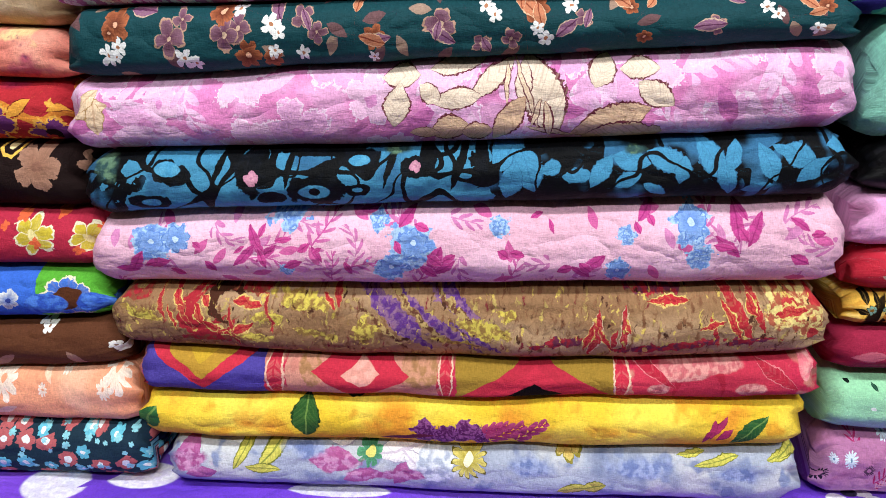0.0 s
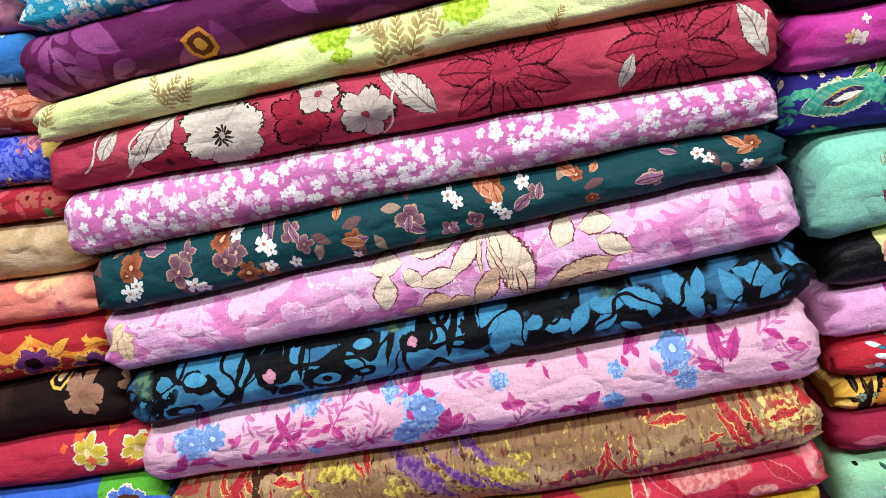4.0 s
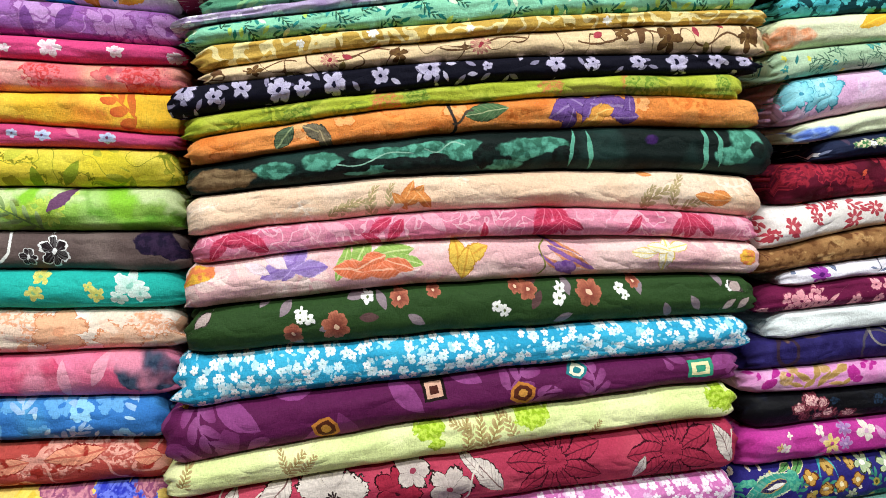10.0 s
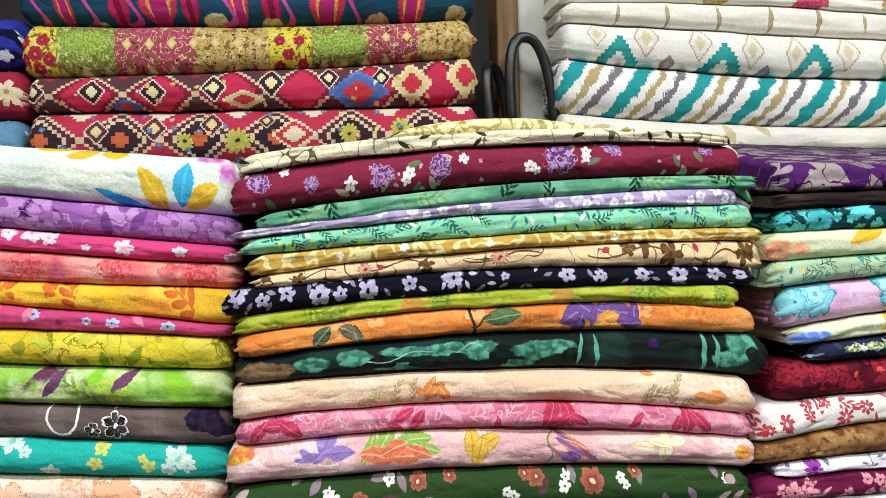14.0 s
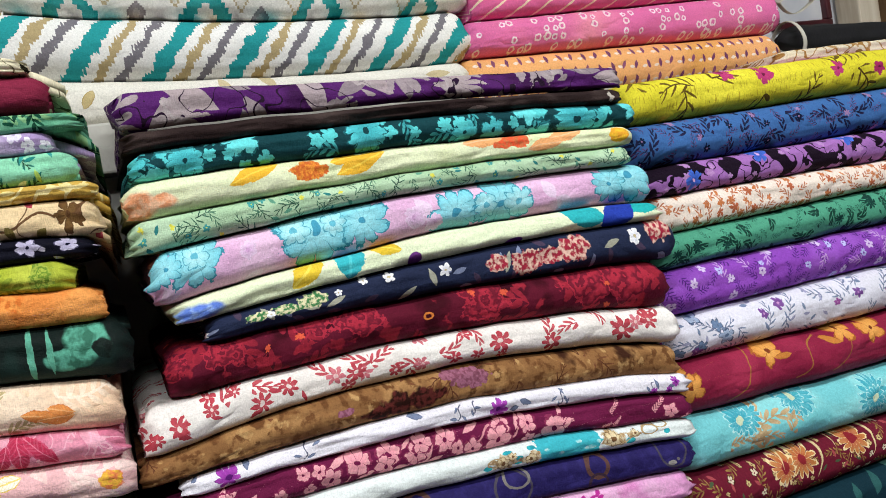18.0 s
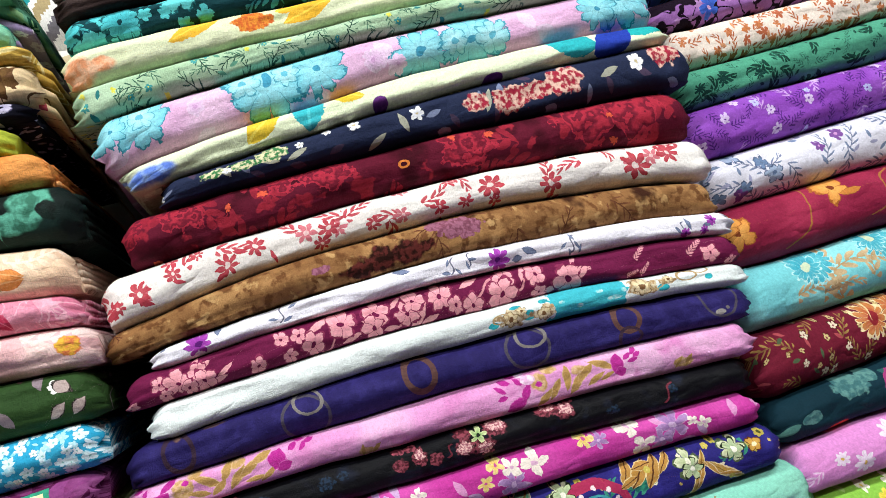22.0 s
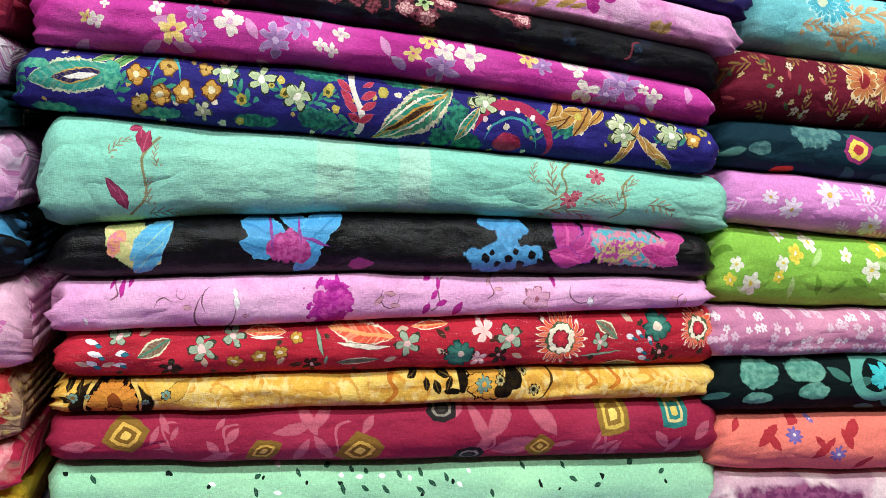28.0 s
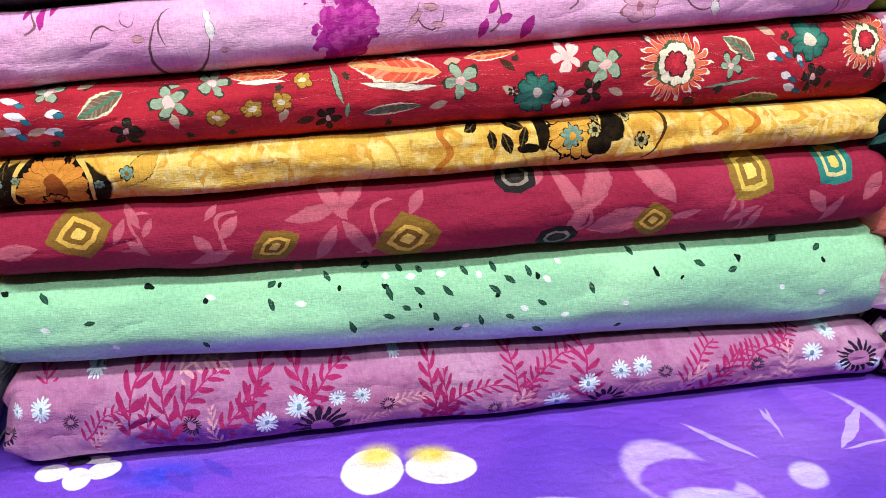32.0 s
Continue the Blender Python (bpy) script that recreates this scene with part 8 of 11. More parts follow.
p.leaf(0.4710, -0.0023, 0.0344, 0.0128, 0.65, "3C9070", "E0D8B8", "6C5424", line=0.18, rib=0.05).leaf(0.4700, -0.0031, 0.0232, 0.0068, 0.65, "B08434", "4C4418", "3C2C14", line=0.12, rib=0.1)
p.curl(0.5400, -0.0192, 0.0280, 0.0296, "A82050", 1.3, 1.6, 0.14).curl(0.5400, -0.0202, 0.0200, 0.0200, "40A0A8", 1.4, 1.6, 0.05).blot(0.5380, -0.0172, 0.0104, 0.0072, "A01C48", "B83058", ragged=0.5).at("flower", [(0.5200, -0.0031, 0.0020), (0.5320, 0.0023, 0.0020), (0.5440, 0.0053, 0.0020), (0.5550, 0.0012, 0.0020), (0.5600, -0.0066, 0.0020)], 5, "F0D8DC", "F0D8DC", dip=0.2)
p.at("leaf", [(0.5730, 0.0081, 0.0110, 0.0045), (0.5820, 0.0048, 0.0120, 0.0055), (0.5930, 0.0034, 0.0130, 0.0060), (0.6040, 0.0067, 0.0096, 0.0036), (0.5860, 0.0096, 0.0080, 0.0032), (0.5720, 0.0009, 0.0080, 0.0036)], 0.4, "B88434", "E0C890", "5C3418", line=0.18, vary=1.2).leaf(0.6280, -0.0119, 0.0220, 0.0040, 1.05, "B88C38", "E8D8A8", "8C6420", line=0.25).leaf(0.6510, -0.0136, 0.0230, 0.0040, -0.6, "B88C38", "E8D8A8", "8C6420", line=0.25)
p.at("leaf", [(0.4668, -0.0045, 0.0299, 0.0066, 0.57), (0.5072, -0.0072, 0.0141, 0.0041, 1.00)], fill="1E8C74", edge="F0ECDC", vein="C8963C", line=0.24, rib=0.1, vary=0.0).at("leaf", [(0.4665, -0.0059, 0.0198, 0.0033, 0.53)], fill="3A2418", edge="C8963C", line=0.4, vary=0.0).at("leaf", [(0.6304, -0.0127, 0.0133, 0.0020, 1.10), (0.6407, -0.0083, 0.0086, 0.0020, -0.99), (0.6547, -0.0168, 0.0104, 0.0020, -0.24)], fill="B88430", edge="F0E4C0", line=0.25, vary=0.0)
p.at("flower", [(0.3891, 0.0001, 0.0097), (0.5198, 0.0078, 0.0097), (0.6245, -0.0045, 0.0097), (0.6625, 0.0014, 0.0097), (0.3427, 0.0134, 0.0097), (0.3656, 0.0099, 0.0097)], 5, "C4D0A0", "9CB48C", "F4F0E0", dip=0.92, core=0.24, line=0.14, edge="24301C").at("flower", [(0.3020, -0.0050, 0.0070), (0.3171, -0.0014, 0.0070), (0.3341, 0.0005, 0.0070), (0.2880, 0.0069, 0.0070), (0.6806, 0.0003, 0.0070)], 4, "C08C34", "D8A848", "F0E4B8", dip=0.35, core=0.3, line=0.14, edge="5C2C14").at("flower", [(0.4465, 0.0078, 0.0027), (0.4106, 0.0073, 0.0027), (0.4763, 0.0155, 0.0027), (0.4149, -0.0055, 0.0027), (0.2925, -0.0074, 0.0027), (0.3525, -0.0166, 0.0027), (0.5891, 0.0058, 0.0027), (0.6564, -0.0201, 0.0027), (0.6421, 0.0089, 0.0027), (0.3781, 0.0095, 0.0027)], 5, "C8B850", "C8B850", "E0D080", dip=0.2)
cloth("royal blue cotton cloth with paisleys and small flowers", p.done(), (0.2152, 0.7060), 0.513, (1.0975, 1.0918, 1.0827), (1.1373, 1.1368, 1.1197), group="cloths in the second pile", tails=(0.004, 0.006), lift=(-0.0003, 0.0027, 0.0074))
p = Print("86D2BC", crease=1.1)
p.cloud(8, "98DCC4", 0.45, 0.65, long=2.0).panel(0.4040, 0.4310, "A4DCC4", 0.004).panel(0.4610, 0.4830, "A8DCC8", 0.004).panel(0.5620, 0.6270, "92D8C0", 0.02)
p.at("stalk", [(0.2940, -0.0042, 0.0248), (0.6300, -0.0053, 0.0240), (0.5820, 0.0066, 0.0200)], "8C8C64", 1.3, 0.004, 1.2, 0.0009).at("sprig", [(0.2780, 0.0135, 0.0084, 0.0039), (0.3070, -0.0264, 0.0104, 0.0052), (0.2960, -0.0123, 0.0080, 0.0040), (0.5720, 0.0090, 0.0160, 0.0064), (0.5900, -0.0212, 0.0220, 0.0070), (0.6140, -0.0089, 0.0130, 0.0060), (0.6620, -0.0112, 0.0120, 0.0090), (0.6310, 0.0043, 0.0130, 0.0060), (0.5580, 0.0137, 0.0096, 0.0040), (0.3000, 0.0081, 0.0064, 0.0032)], "8C8468", "A89C7C", 0.7, 4, 0.35, 0.3, vary=1.0)
p.at("leaf", [(0.2910, 0.0172, 0.0060, 0.0036), (0.2940, 0.0154, 0.0072, 0.0036), (0.2870, 0.0228, 0.0042, 0.0021)], 1.0, "9C2C50", "7C2044", "B85070", line=0.12, vary=0.8).at("leaf", [(0.2770, -0.0133, 0.0104, 0.0036), (0.2810, -0.0171, 0.0072, 0.0033)], -0.95, "8C2C54", "6C2044", "A85070", line=0.12).at("flower", [(0.6070, 0.0126, 0.0080), (0.5870, -0.0112, 0.0080), (0.5920, -0.0053, 0.0048)], 7, "B84860", "C87080", "98344C", dip=0.75, core=0.2)
cloth("mint cotton cloth with small magenta buds", p.done(), (0.2300, 0.7228), 0.513, (1.0208, 1.0421, 1.0358), (1.0972, 1.0917, 1.0827), group="cloths in the second pile", plump=0.5, tails=(0.004, 0.006), lift=(0.0042, 0.0009, 0.0089))
p = Print("060608", gloss=0.7, wander=0.002)
p.cloud(120, "14141C", 0.5, 0.7, detail=4.0)
p.at("leaf", [(0.2840, 0.0056, 0.0176, 0.0128), (0.2910, -0.0017, 0.0176, 0.0120)], -0.6, "C8C880", "A8B878", "E0D090", line=0.1).at("blot", [(0.2760, 0.0022, 0.0048, 0.0078), (0.2790, 0.0079, 0.0048, 0.0042)], "D87890", "E09868", ragged=0.5, fine=170.0).at("leaf", [(0.2990, 0.0036, 0.0176, 0.0096), (0.2970, -0.0070, 0.0136, 0.0080)], 0.9, "48A8D8", "68B8D8", "8CC4C0", line=0.1, rib=0.05, vary=0.3)
p.at("leaf", [(0.3720, 0.0083, 0.0184, 0.0088), (0.3680, -0.0011, 0.0136, 0.0072), (0.3930, 0.0132, 0.0168, 0.0048)], -0.35, "409CD4", "58B0E0", "3088C0", line=0.1).at("leaf", [(0.4060, 0.0067, 0.0208, 0.0104), (0.4010, -0.0074, 0.0144, 0.0072), (0.4150, 0.0131, 0.0120, 0.0064)], 0.8, "409CD4", "58B0E0", "3088C0", line=0.1).at("blot", [(0.3870, -0.0011, 0.0136, 0.0104), (0.3950, -0.0043, 0.0096, 0.0080), (0.3800, -0.0017, 0.0072, 0.0056)], "A8287C", "C04C98", ragged=0.5, fine=130.0).at("leaf", [(0.3760, 0.0090, 0.0144, 0.0012), (0.3950, 0.0091, 0.0090, 0.0009), (0.4060, 0.0019, 0.0104, 0.0012)], 0.7, "8C3C98", vary=1.0)
p.at("blot", [(0.5460, 0.0119, 0.0120, 0.0104), (0.5360, -0.0082, 0.0230, 0.0100), (0.5580, -0.0058, 0.0136, 0.0080), (0.5430, 0.0031, 0.0090, 0.0100), (0.5300, 0.0143, 0.0080, 0.0040)], "489CD0", "3C88BC", ragged=0.55, fine=110.0).at("flower", [(0.5270, -0.0070, 0.0030), (0.5360, -0.0112, 0.0024), (0.5440, -0.0074, 0.0030), (0.5530, -0.0116, 0.0030), (0.5610, -0.0049, 0.0030), (0.5680, -0.0090, 0.0024), (0.5310, -0.0033, 0.0016), (0.5490, -0.0027, 0.0020)], 3, "08080C", "08080C", dip=0.1)
p.at("leaf", [(0.5900, 0.0101, 0.0200, 0.0110), (0.6050, 0.0001, 0.0176, 0.0096), (0.5880, -0.0065, 0.0144, 0.0072), (0.6120, 0.0152, 0.0180, 0.0080)], 0.6, "B02880", "8C2C90", "D04898", line=0.12, vary=0.9).at("blot", [(0.6390, 0.0017, 0.0320, 0.0150), (0.6310, 0.0088, 0.0200, 0.0072), (0.6550, -0.0055, 0.0200, 0.0090)], "D07C94", "48A8B8", ragged=0.5, fine=140.0).at("blot", [(0.6360, 0.0007, 0.0220, 0.0060), (0.6250, -0.0061, 0.0130, 0.0060)], "B8A868", "A83C8C", ragged=0.9, fine=170.0).at("leaf", [(0.6730, 0.0119, 0.0112, 0.0072), (0.6630, -0.0045, 0.0170, 0.0080), (0.6710, 0.0015, 0.0096, 0.0056)], 0.5, "B82880", "D05C9C", "C84090", line=0.15, vary=0.9).leaf(0.4380, -0.0128, 0.0096, 0.0044, 0.1, "A02C80", "C03C90")
cloth("black satin cloth with blue and pink flowers", p.done(), (0.2371, 0.7127), 0.513, (0.9874, 0.9991, 1.0029), (1.0214, 1.0423, 1.0357), group="cloths in the second pile", tails=(0.004, 0.006), lift=(0.0050, 0.0010, 0.0062))
p = Print("EAA8D8")
p.cloud(10, "F0B8E0").cloud(30, "E49CD0", 0.5, 0.7, seed=4)
p.at("curl", [(0.3190, 0.0049, 0.0036, 0.0033), (0.3410, -0.0057, 0.0150, 0.0132), (0.6040, 0.0009, 0.0078, 0.0102), (0.4600, 0.0003, 0.0072, 0.0066)], "74505C", 4.4, 2.2, 0.06).curl(0.3410, 0.0005, 0.0088, 0.0088, "74505C", 3.0, 1.1, 0.05).curl(0.3090, -0.0063, 0.0088, 0.0068, "74505C", 1.9, 1.2, 0.05).at("stalk", [(0.4950, 0.0016, 0.0120), (0.5350, 0.0065, 0.0090), (0.6820, -0.0090, 0.0102), (0.2770, 0.0086, 0.0080)], "8C5C70", 1.2, 0.003, 1.0, 0.0006)
p.at("leaf", [(0.4950, 0.0089, 0.0042, 0.0018), (0.4920, 0.0017, 0.0039, 0.0018), (0.4980, -0.0040, 0.0048, 0.0021), (0.4870, -0.0081, 0.0051, 0.0024), (0.5100, -0.0092, 0.0060, 0.0032), (0.4880, 0.0131, 0.0042, 0.0018), (0.2750, 0.0106, 0.0040, 0.0012), (0.2810, 0.0075, 0.0054, 0.0018), (0.2860, 0.0120, 0.0042, 0.0015), (0.5830, 0.0130, 0.0072, 0.0020)], 0.6, "B81C90", "9C1478", line=0.1, vary=0.9)
p.at("leaf", [(0.4520, -0.0021, 0.0048, 0.0018), (0.4600, 0.0029, 0.0048, 0.0018), (0.4640, -0.0052, 0.0042, 0.0015), (0.3610, -0.0092, 0.0028, 0.0010), (0.5330, 0.0105, 0.0042, 0.0015), (0.5400, 0.0044, 0.0039, 0.0015), (0.6780, -0.0040, 0.0042, 0.0015), (0.6870, -0.0094, 0.0064, 0.0020), (0.3230, -0.0032, 0.0032, 0.0016)], 0.7, "D89CB0", "8C5860", line=0.25, vary=0.9).at("leaf", [(0.3540, 0.0044, 0.0026, 0.0018), (0.3550, -0.0009, 0.0042, 0.0024), (0.6120, -0.0067, 0.0048, 0.0028), (0.2600, -0.0112, 0.0028, 0.0012)], 1.9, "F8F0F6", "7C5860", line=0.12)
p.rose(0.4180, -0.0034, 0.0150, "A8108C", "C02CA0", 1.4).at("blot", [(0.4110, 0.0004, 0.0054, 0.0048), (0.4290, -0.0020, 0.0060, 0.0048), (0.4190, -0.0088, 0.0090, 0.0054), (0.4250, 0.0043, 0.0028, 0.0020)], "B01890", "CC44A8", ragged=0.4, fine=120.0).flower(0.5690, -0.0025, 0.0102, 6, "DC9CBC", "E4A8CC", "B86C84", dip=0.35, core=0.2, line=0.1, edge="A06878")
cloth("pink cotton cloth with curling stalks", p.done(), (0.2365, 0.7146), 0.513, (0.9520, 0.9664, 0.9808), (0.9874, 0.9991, 1.0029), group="cloths in the second pile", tails=(0.004, 0.006), lift=(0.0043, 0.0016, 0.0030))
p = Print("B8102E", gloss=0.25)
p.cloud(30, "A80C28", 0.5, 0.62, detail=3.0).flowers(0.024, "3C3428", "6C2030", n=5, size=0.12, keep=0.5, seed=2).leaves(0.022, "4C2A20", "C8A890", size=0.22, slim=0.45, keep=0.35, seed=5)
p.at("leaf", [(0.4125, 0.0058, 0.0111, 0.0016, -1.33), (0.4170, -0.0082, 0.0038, 0.0016, -1.65), (0.3342, 0.0106, 0.0043, 0.0016, 0.13), (0.6239, -0.0097, 0.0181, 0.0010, 0.01)], fill="94A890", edge="3A3428", line=0.3, vary=0.0)
p.at("leaf", [(0.4415, 0.0118, 0.0243, 0.0085, -0.16), (0.3751, 0.0140, 0.0144, 0.0039, -0.04), (0.4912, 0.0155, 0.0139, 0.0029, 0.08)], fill="DC4C2C", edge="F4E4CC", vein="F0A060", line=0.22, rib=0.15, vary=0.0).at("leaf", [(0.4423, 0.0033, 0.0196, 0.0023, -0.12), (0.3764, 0.0103, 0.0115, 0.0016, -0.05)], fill="F6EAD8", edge="6C3A34", line=0.2, vary=0.0)
p.at("leaf", [(0.3025, 0.0035, 0.0121, 0.0062, 0.56), (0.4390, -0.0095, 0.0152, 0.0029, 0.03), (0.6420, -0.0201, 0.0157, 0.0039, -0.02), (0.6284, 0.0069, 0.0108, 0.0046, -0.67)], fill="7C5A48", edge="E4E0BC", vein="4C8068", line=0.26, rib=0.14, vary=0.0)
p.at("flower", [(0.3338, 0.0022, 0.0105), (0.3540, 0.0119, 0.0087), (0.5499, 0.0043, 0.0112), (0.4745, 0.0022, 0.0105), (0.2794, 0.0130, 0.0081), (0.6227, -0.0013, 0.0074)], 5, "A4B49C", "8CA48C", "F4C4C0", dip=0.92, core=0.24, line=0.14, edge="3C3A30")
p.at("flower", [(0.5302, 0.0107, 0.0093), (0.5271, -0.0104, 0.0074)], 5, "F4D4CC", "F0C0BC", "F0B4B0", dip=0.92, core=0.2, line=0.08, edge="B04050")
p.at("flower", [(0.5425, -0.0083, 0.0074), (0.4074, -0.0123, 0.0068), (0.5020, -0.0047, 0.0031), (0.3134, -0.0128, 0.0081), (0.6724, -0.0106, 0.0074)], 5, "2C241C", "3C3028", "E8A8A8", dip=0.9, core=0.2, line=0.1, edge="1C1410")
p.at("flower", [(0.5906, 0.0018, 0.0198), (0.7036, 0.0040, 0.0143)], 22, "DC5028", "E86C3C", "D8301C", dip=0.72, core=0.3, line=0.1, edge="F4E4CC", vary=0.0)
p.at("flower", [(0.5906, 0.0018, 0.0119), (0.7036, 0.0040, 0.0086)], 9, "4C5C40", "4C5C40", "4C5C40", dip=0.12).at("flower", [(0.5906, 0.0018, 0.0105), (0.7036, 0.0040, 0.0076)], 9, "F0E4CC", "F0E4CC", dip=0.12).at("flower", [(0.5906, 0.0018, 0.0071), (0.7036, 0.0040, 0.0051)], 8, "B01430", "C81C34", "D8243C", dip=0.16, core=0.35, line=0.15, edge="5C2028")
p.at("flower", [(0.5131, -0.0062, 0.0112), (0.6689, 0.0073, 0.0118)], 8, "1F5A54", "4C9480", "F0DCC8", dip=0.35, core=0.26, line=0.1, edge="123C38")
p.at("flower", [(0.3549, -0.0073, 0.0059), (0.3714, -0.0041, 0.0062), (0.3853, -0.0013, 0.0062), (0.3963, 0.0094, 0.0050)], 5, "B88C2C", "C89C38", "F0E0B8", dip=0.4, core=0.3, line=0.15, edge="7C2C24")
p.at("leaf", [(0.2630, 0.0095, 0.0050, 0.0020, -0.32), (0.2662, 0.0011, 0.0050, 0.0023, -0.35), (0.2638, -0.0076, 0.0042, 0.0023, -0.66), (0.2821, 0.0006, 0.0037, 0.0023, 0.24), (0.2810, -0.0092, 0.0047, 0.0023, 0.08), (0.6470, 0.0009, 0.0039, 0.0020, -0.25), (0.6540, 0.0034, 0.0031, 0.0016, -0.74), (0.6634, -0.0019, 0.0025, 0.0016, -0.97), (0.6558, -0.0089, 0.0035, 0.0020, -0.32), (0.6594, -0.0149, 0.0041, 0.0020, -0.30)], fill="F0ECF0", edge="D8D8E0", line=0.1, vary=0.0).at("leaf", [(0.2672, 0.0067, 0.0027, 0.0016, -0.35), (0.2702, -0.0025, 0.0028, 0.0020, -0.65), (0.2671, -0.0115, 0.0028, 0.0020, -0.68), (0.2847, -0.0007, 0.0029, 0.0020, -0.22), (0.2834, -0.0113, 0.0027, 0.0020, -0.51), (0.6509, -0.0008, 0.0028, 0.0013, -0.30), (0.6563, 0.0007, 0.0025, 0.0013, -0.62), (0.6644, -0.0043, 0.0021, 0.0013, -0.96), (0.6602, -0.0112, 0.0029, 0.0013, -0.39), (0.6653, -0.0173, 0.0040, 0.0013, -0.33)], fill="2C7C90", edge="1C2C50", line=0.25, vary=0.0)
cloth("red cotton cloth with folk flowers", p.done(), (0.2394, 0.7294), 0.513, (0.9192, 0.9281, 0.9327), (0.9521, 0.9667, 0.9813), group="cloths in the second pile", tails=(0.004, 0.006), lift=(0.0058, 0.0016, 0.0046))
p = Print("E2AE3C")
p.cloud(26, "EEC860", 0.45, 0.6).scroll(50, "D89C30", 0.03, seed=3).cloud(150, "F0D080", 0.5, 0.7, seed=8).sprigs(0.04, "F0D080", "ECC468", size=0.5, high=0.35, leaves=6, thick=0.5, keep=0.7)
p.at("stalk", [(0.6190, 0.0053, 0.0090), (0.4660, 0.0020, 0.0136), (0.6380, 0.0065, 0.0104)], "C87410", 1.45, 0.003, 1.5, 0.0020)
p.blot(0.2760, -0.0097, 0.0276, 0.0192, "1C1208", "2C1C0C", ragged=0.12, soft=0.05).at("flower", [(0.2770, -0.0073, 0.0180)], 16, "CC7C20", "D88C28", "8C4410", dip=0.15, core=0.3, line=0.1, edge="100A06").at("flower", [(0.2770, -0.0153, 0.0068)], 10, "D89030", "A85C18", "301808", dip=0.3, core=0.25, line=0.16, edge="100A06").at("curl", [(0.2770, -0.0085, 0.0228, 0.0174)], "E0B858", 1.57, 2.9, 0.07)
p.leaf(0.3170, -0.0007, 0.0124, 0.0052, 0.75, "DCA838", "5C4018", "E8BC54", line=0.08, rib=0.0).at("flower", [(0.3110, -0.0018, 0.0039), (0.2610, -0.0025, 0.0024), (0.2520, -0.0036, 0.0042), (0.2980, -0.0062, 0.0030)], 6, "6C9C90", "88A890", "8C6420", dip=0.4, core=0.3, line=0.15, edge="2C2010")
p.at("flower", [(0.5360, 0.0041, 0.0168)], 12, "D89424", "E4AC3C", "D89424", dip=0.2, core=0.2, line=0.12, edge="140E08").flower(0.5340, 0.0012, 0.0066, 9, "88A890", "5C8C84", "D89424", dip=0.5, core=0.3, line=0.1, edge="2C2010")
p.at("blot", [(0.5570, 0.0045, 0.0066, 0.0078), (0.5180, 0.0057, 0.0039, 0.0102), (0.5490, -0.0031, 0.0072, 0.0064), (0.5100, -0.0031, 0.0060, 0.0024)], "140E08", "241808", ragged=0.4, fine=120.0).at("flower", [(0.5470, 0.0038, 0.0045), (0.5730, -0.0027, 0.0045), (0.5650, 0.0093, 0.0030), (0.5480, 0.0110, 0.0033)], 7, "E0B040", "88A890", "2C2010", dip=0.4, core=0.35, line=0.2, edge="140E08").at("curl", [(0.5610, 0.0024, 0.0256, 0.0184)], "4A3010", 0.1, 1.3, 0.035)
p.at("leaf", [(0.4860, 0.0148, 0.0054, 0.0024), (0.4810, 0.0089, 0.0054, 0.0021), (0.5030, 0.0093, 0.0060, 0.0027), (0.4990, 0.0001, 0.0060, 0.0030), (0.4910, 0.0024, 0.0054, 0.0024), (0.4950, 0.0171, 0.0048, 0.0018), (0.5080, 0.0029, 0.0054, 0.0024), (0.2490, 0.0059, 0.0054, 0.0027), (0.2460, -0.0047, 0.0054, 0.0024), (0.2560, 0.0034, 0.0048, 0.0018)], 0.9, "100C08", "241808", "6C5428", line=0.1, vary=1.2).at("curl", [(0.4830, 0.0149, 0.0048, 0.0042)], "2C2010", 2.4, 2.0, 0.14)
cloth("golden yellow cotton cloth with black mandalas", p.done(), (0.2372, 0.7313), 0.513, (0.8975, 0.9022, 0.9093), (0.9192, 0.9282, 0.9330), group="cloths in the second pile", tails=(0.004, 0.006), lift=(0.0057, 0.0023, 0.0039))
p = Print("98183E")
p.cloud(9, "A42448", 0.45, 0.65)
p.at("leaf", [(0.3970, 0.0041, 0.0144, 0.0042), (0.5630, -0.0106, 0.0200, 0.0068), (0.3460, -0.0167, 0.0120, 0.0036), (0.6000, -0.0101, 0.0096, 0.0024), (0.6350, -0.0125, 0.0104, 0.0024), (0.2560, -0.0081, 0.0120, 0.0048)], 0.3, "BC586C", "B04C64", line=0.15, rib=0.0)
p.at("leaf", [(0.4070, 0.0102, 0.0126, 0.0042), (0.3430, -0.0089, 0.0078, 0.0030), (0.5330, 0.0055, 0.0156, 0.0048), (0.5820, 0.0114, 0.0192, 0.0068), (0.4190, -0.0107, 0.0132, 0.0042), (0.6820, -0.0088, 0.0096, 0.0036), (0.3100, 0.0078, 0.0078, 0.0024), (0.3120, -0.0097, 0.0072, 0.0024)], -0.9, "BC586C", "B04C64", line=0.15, rib=0.0)
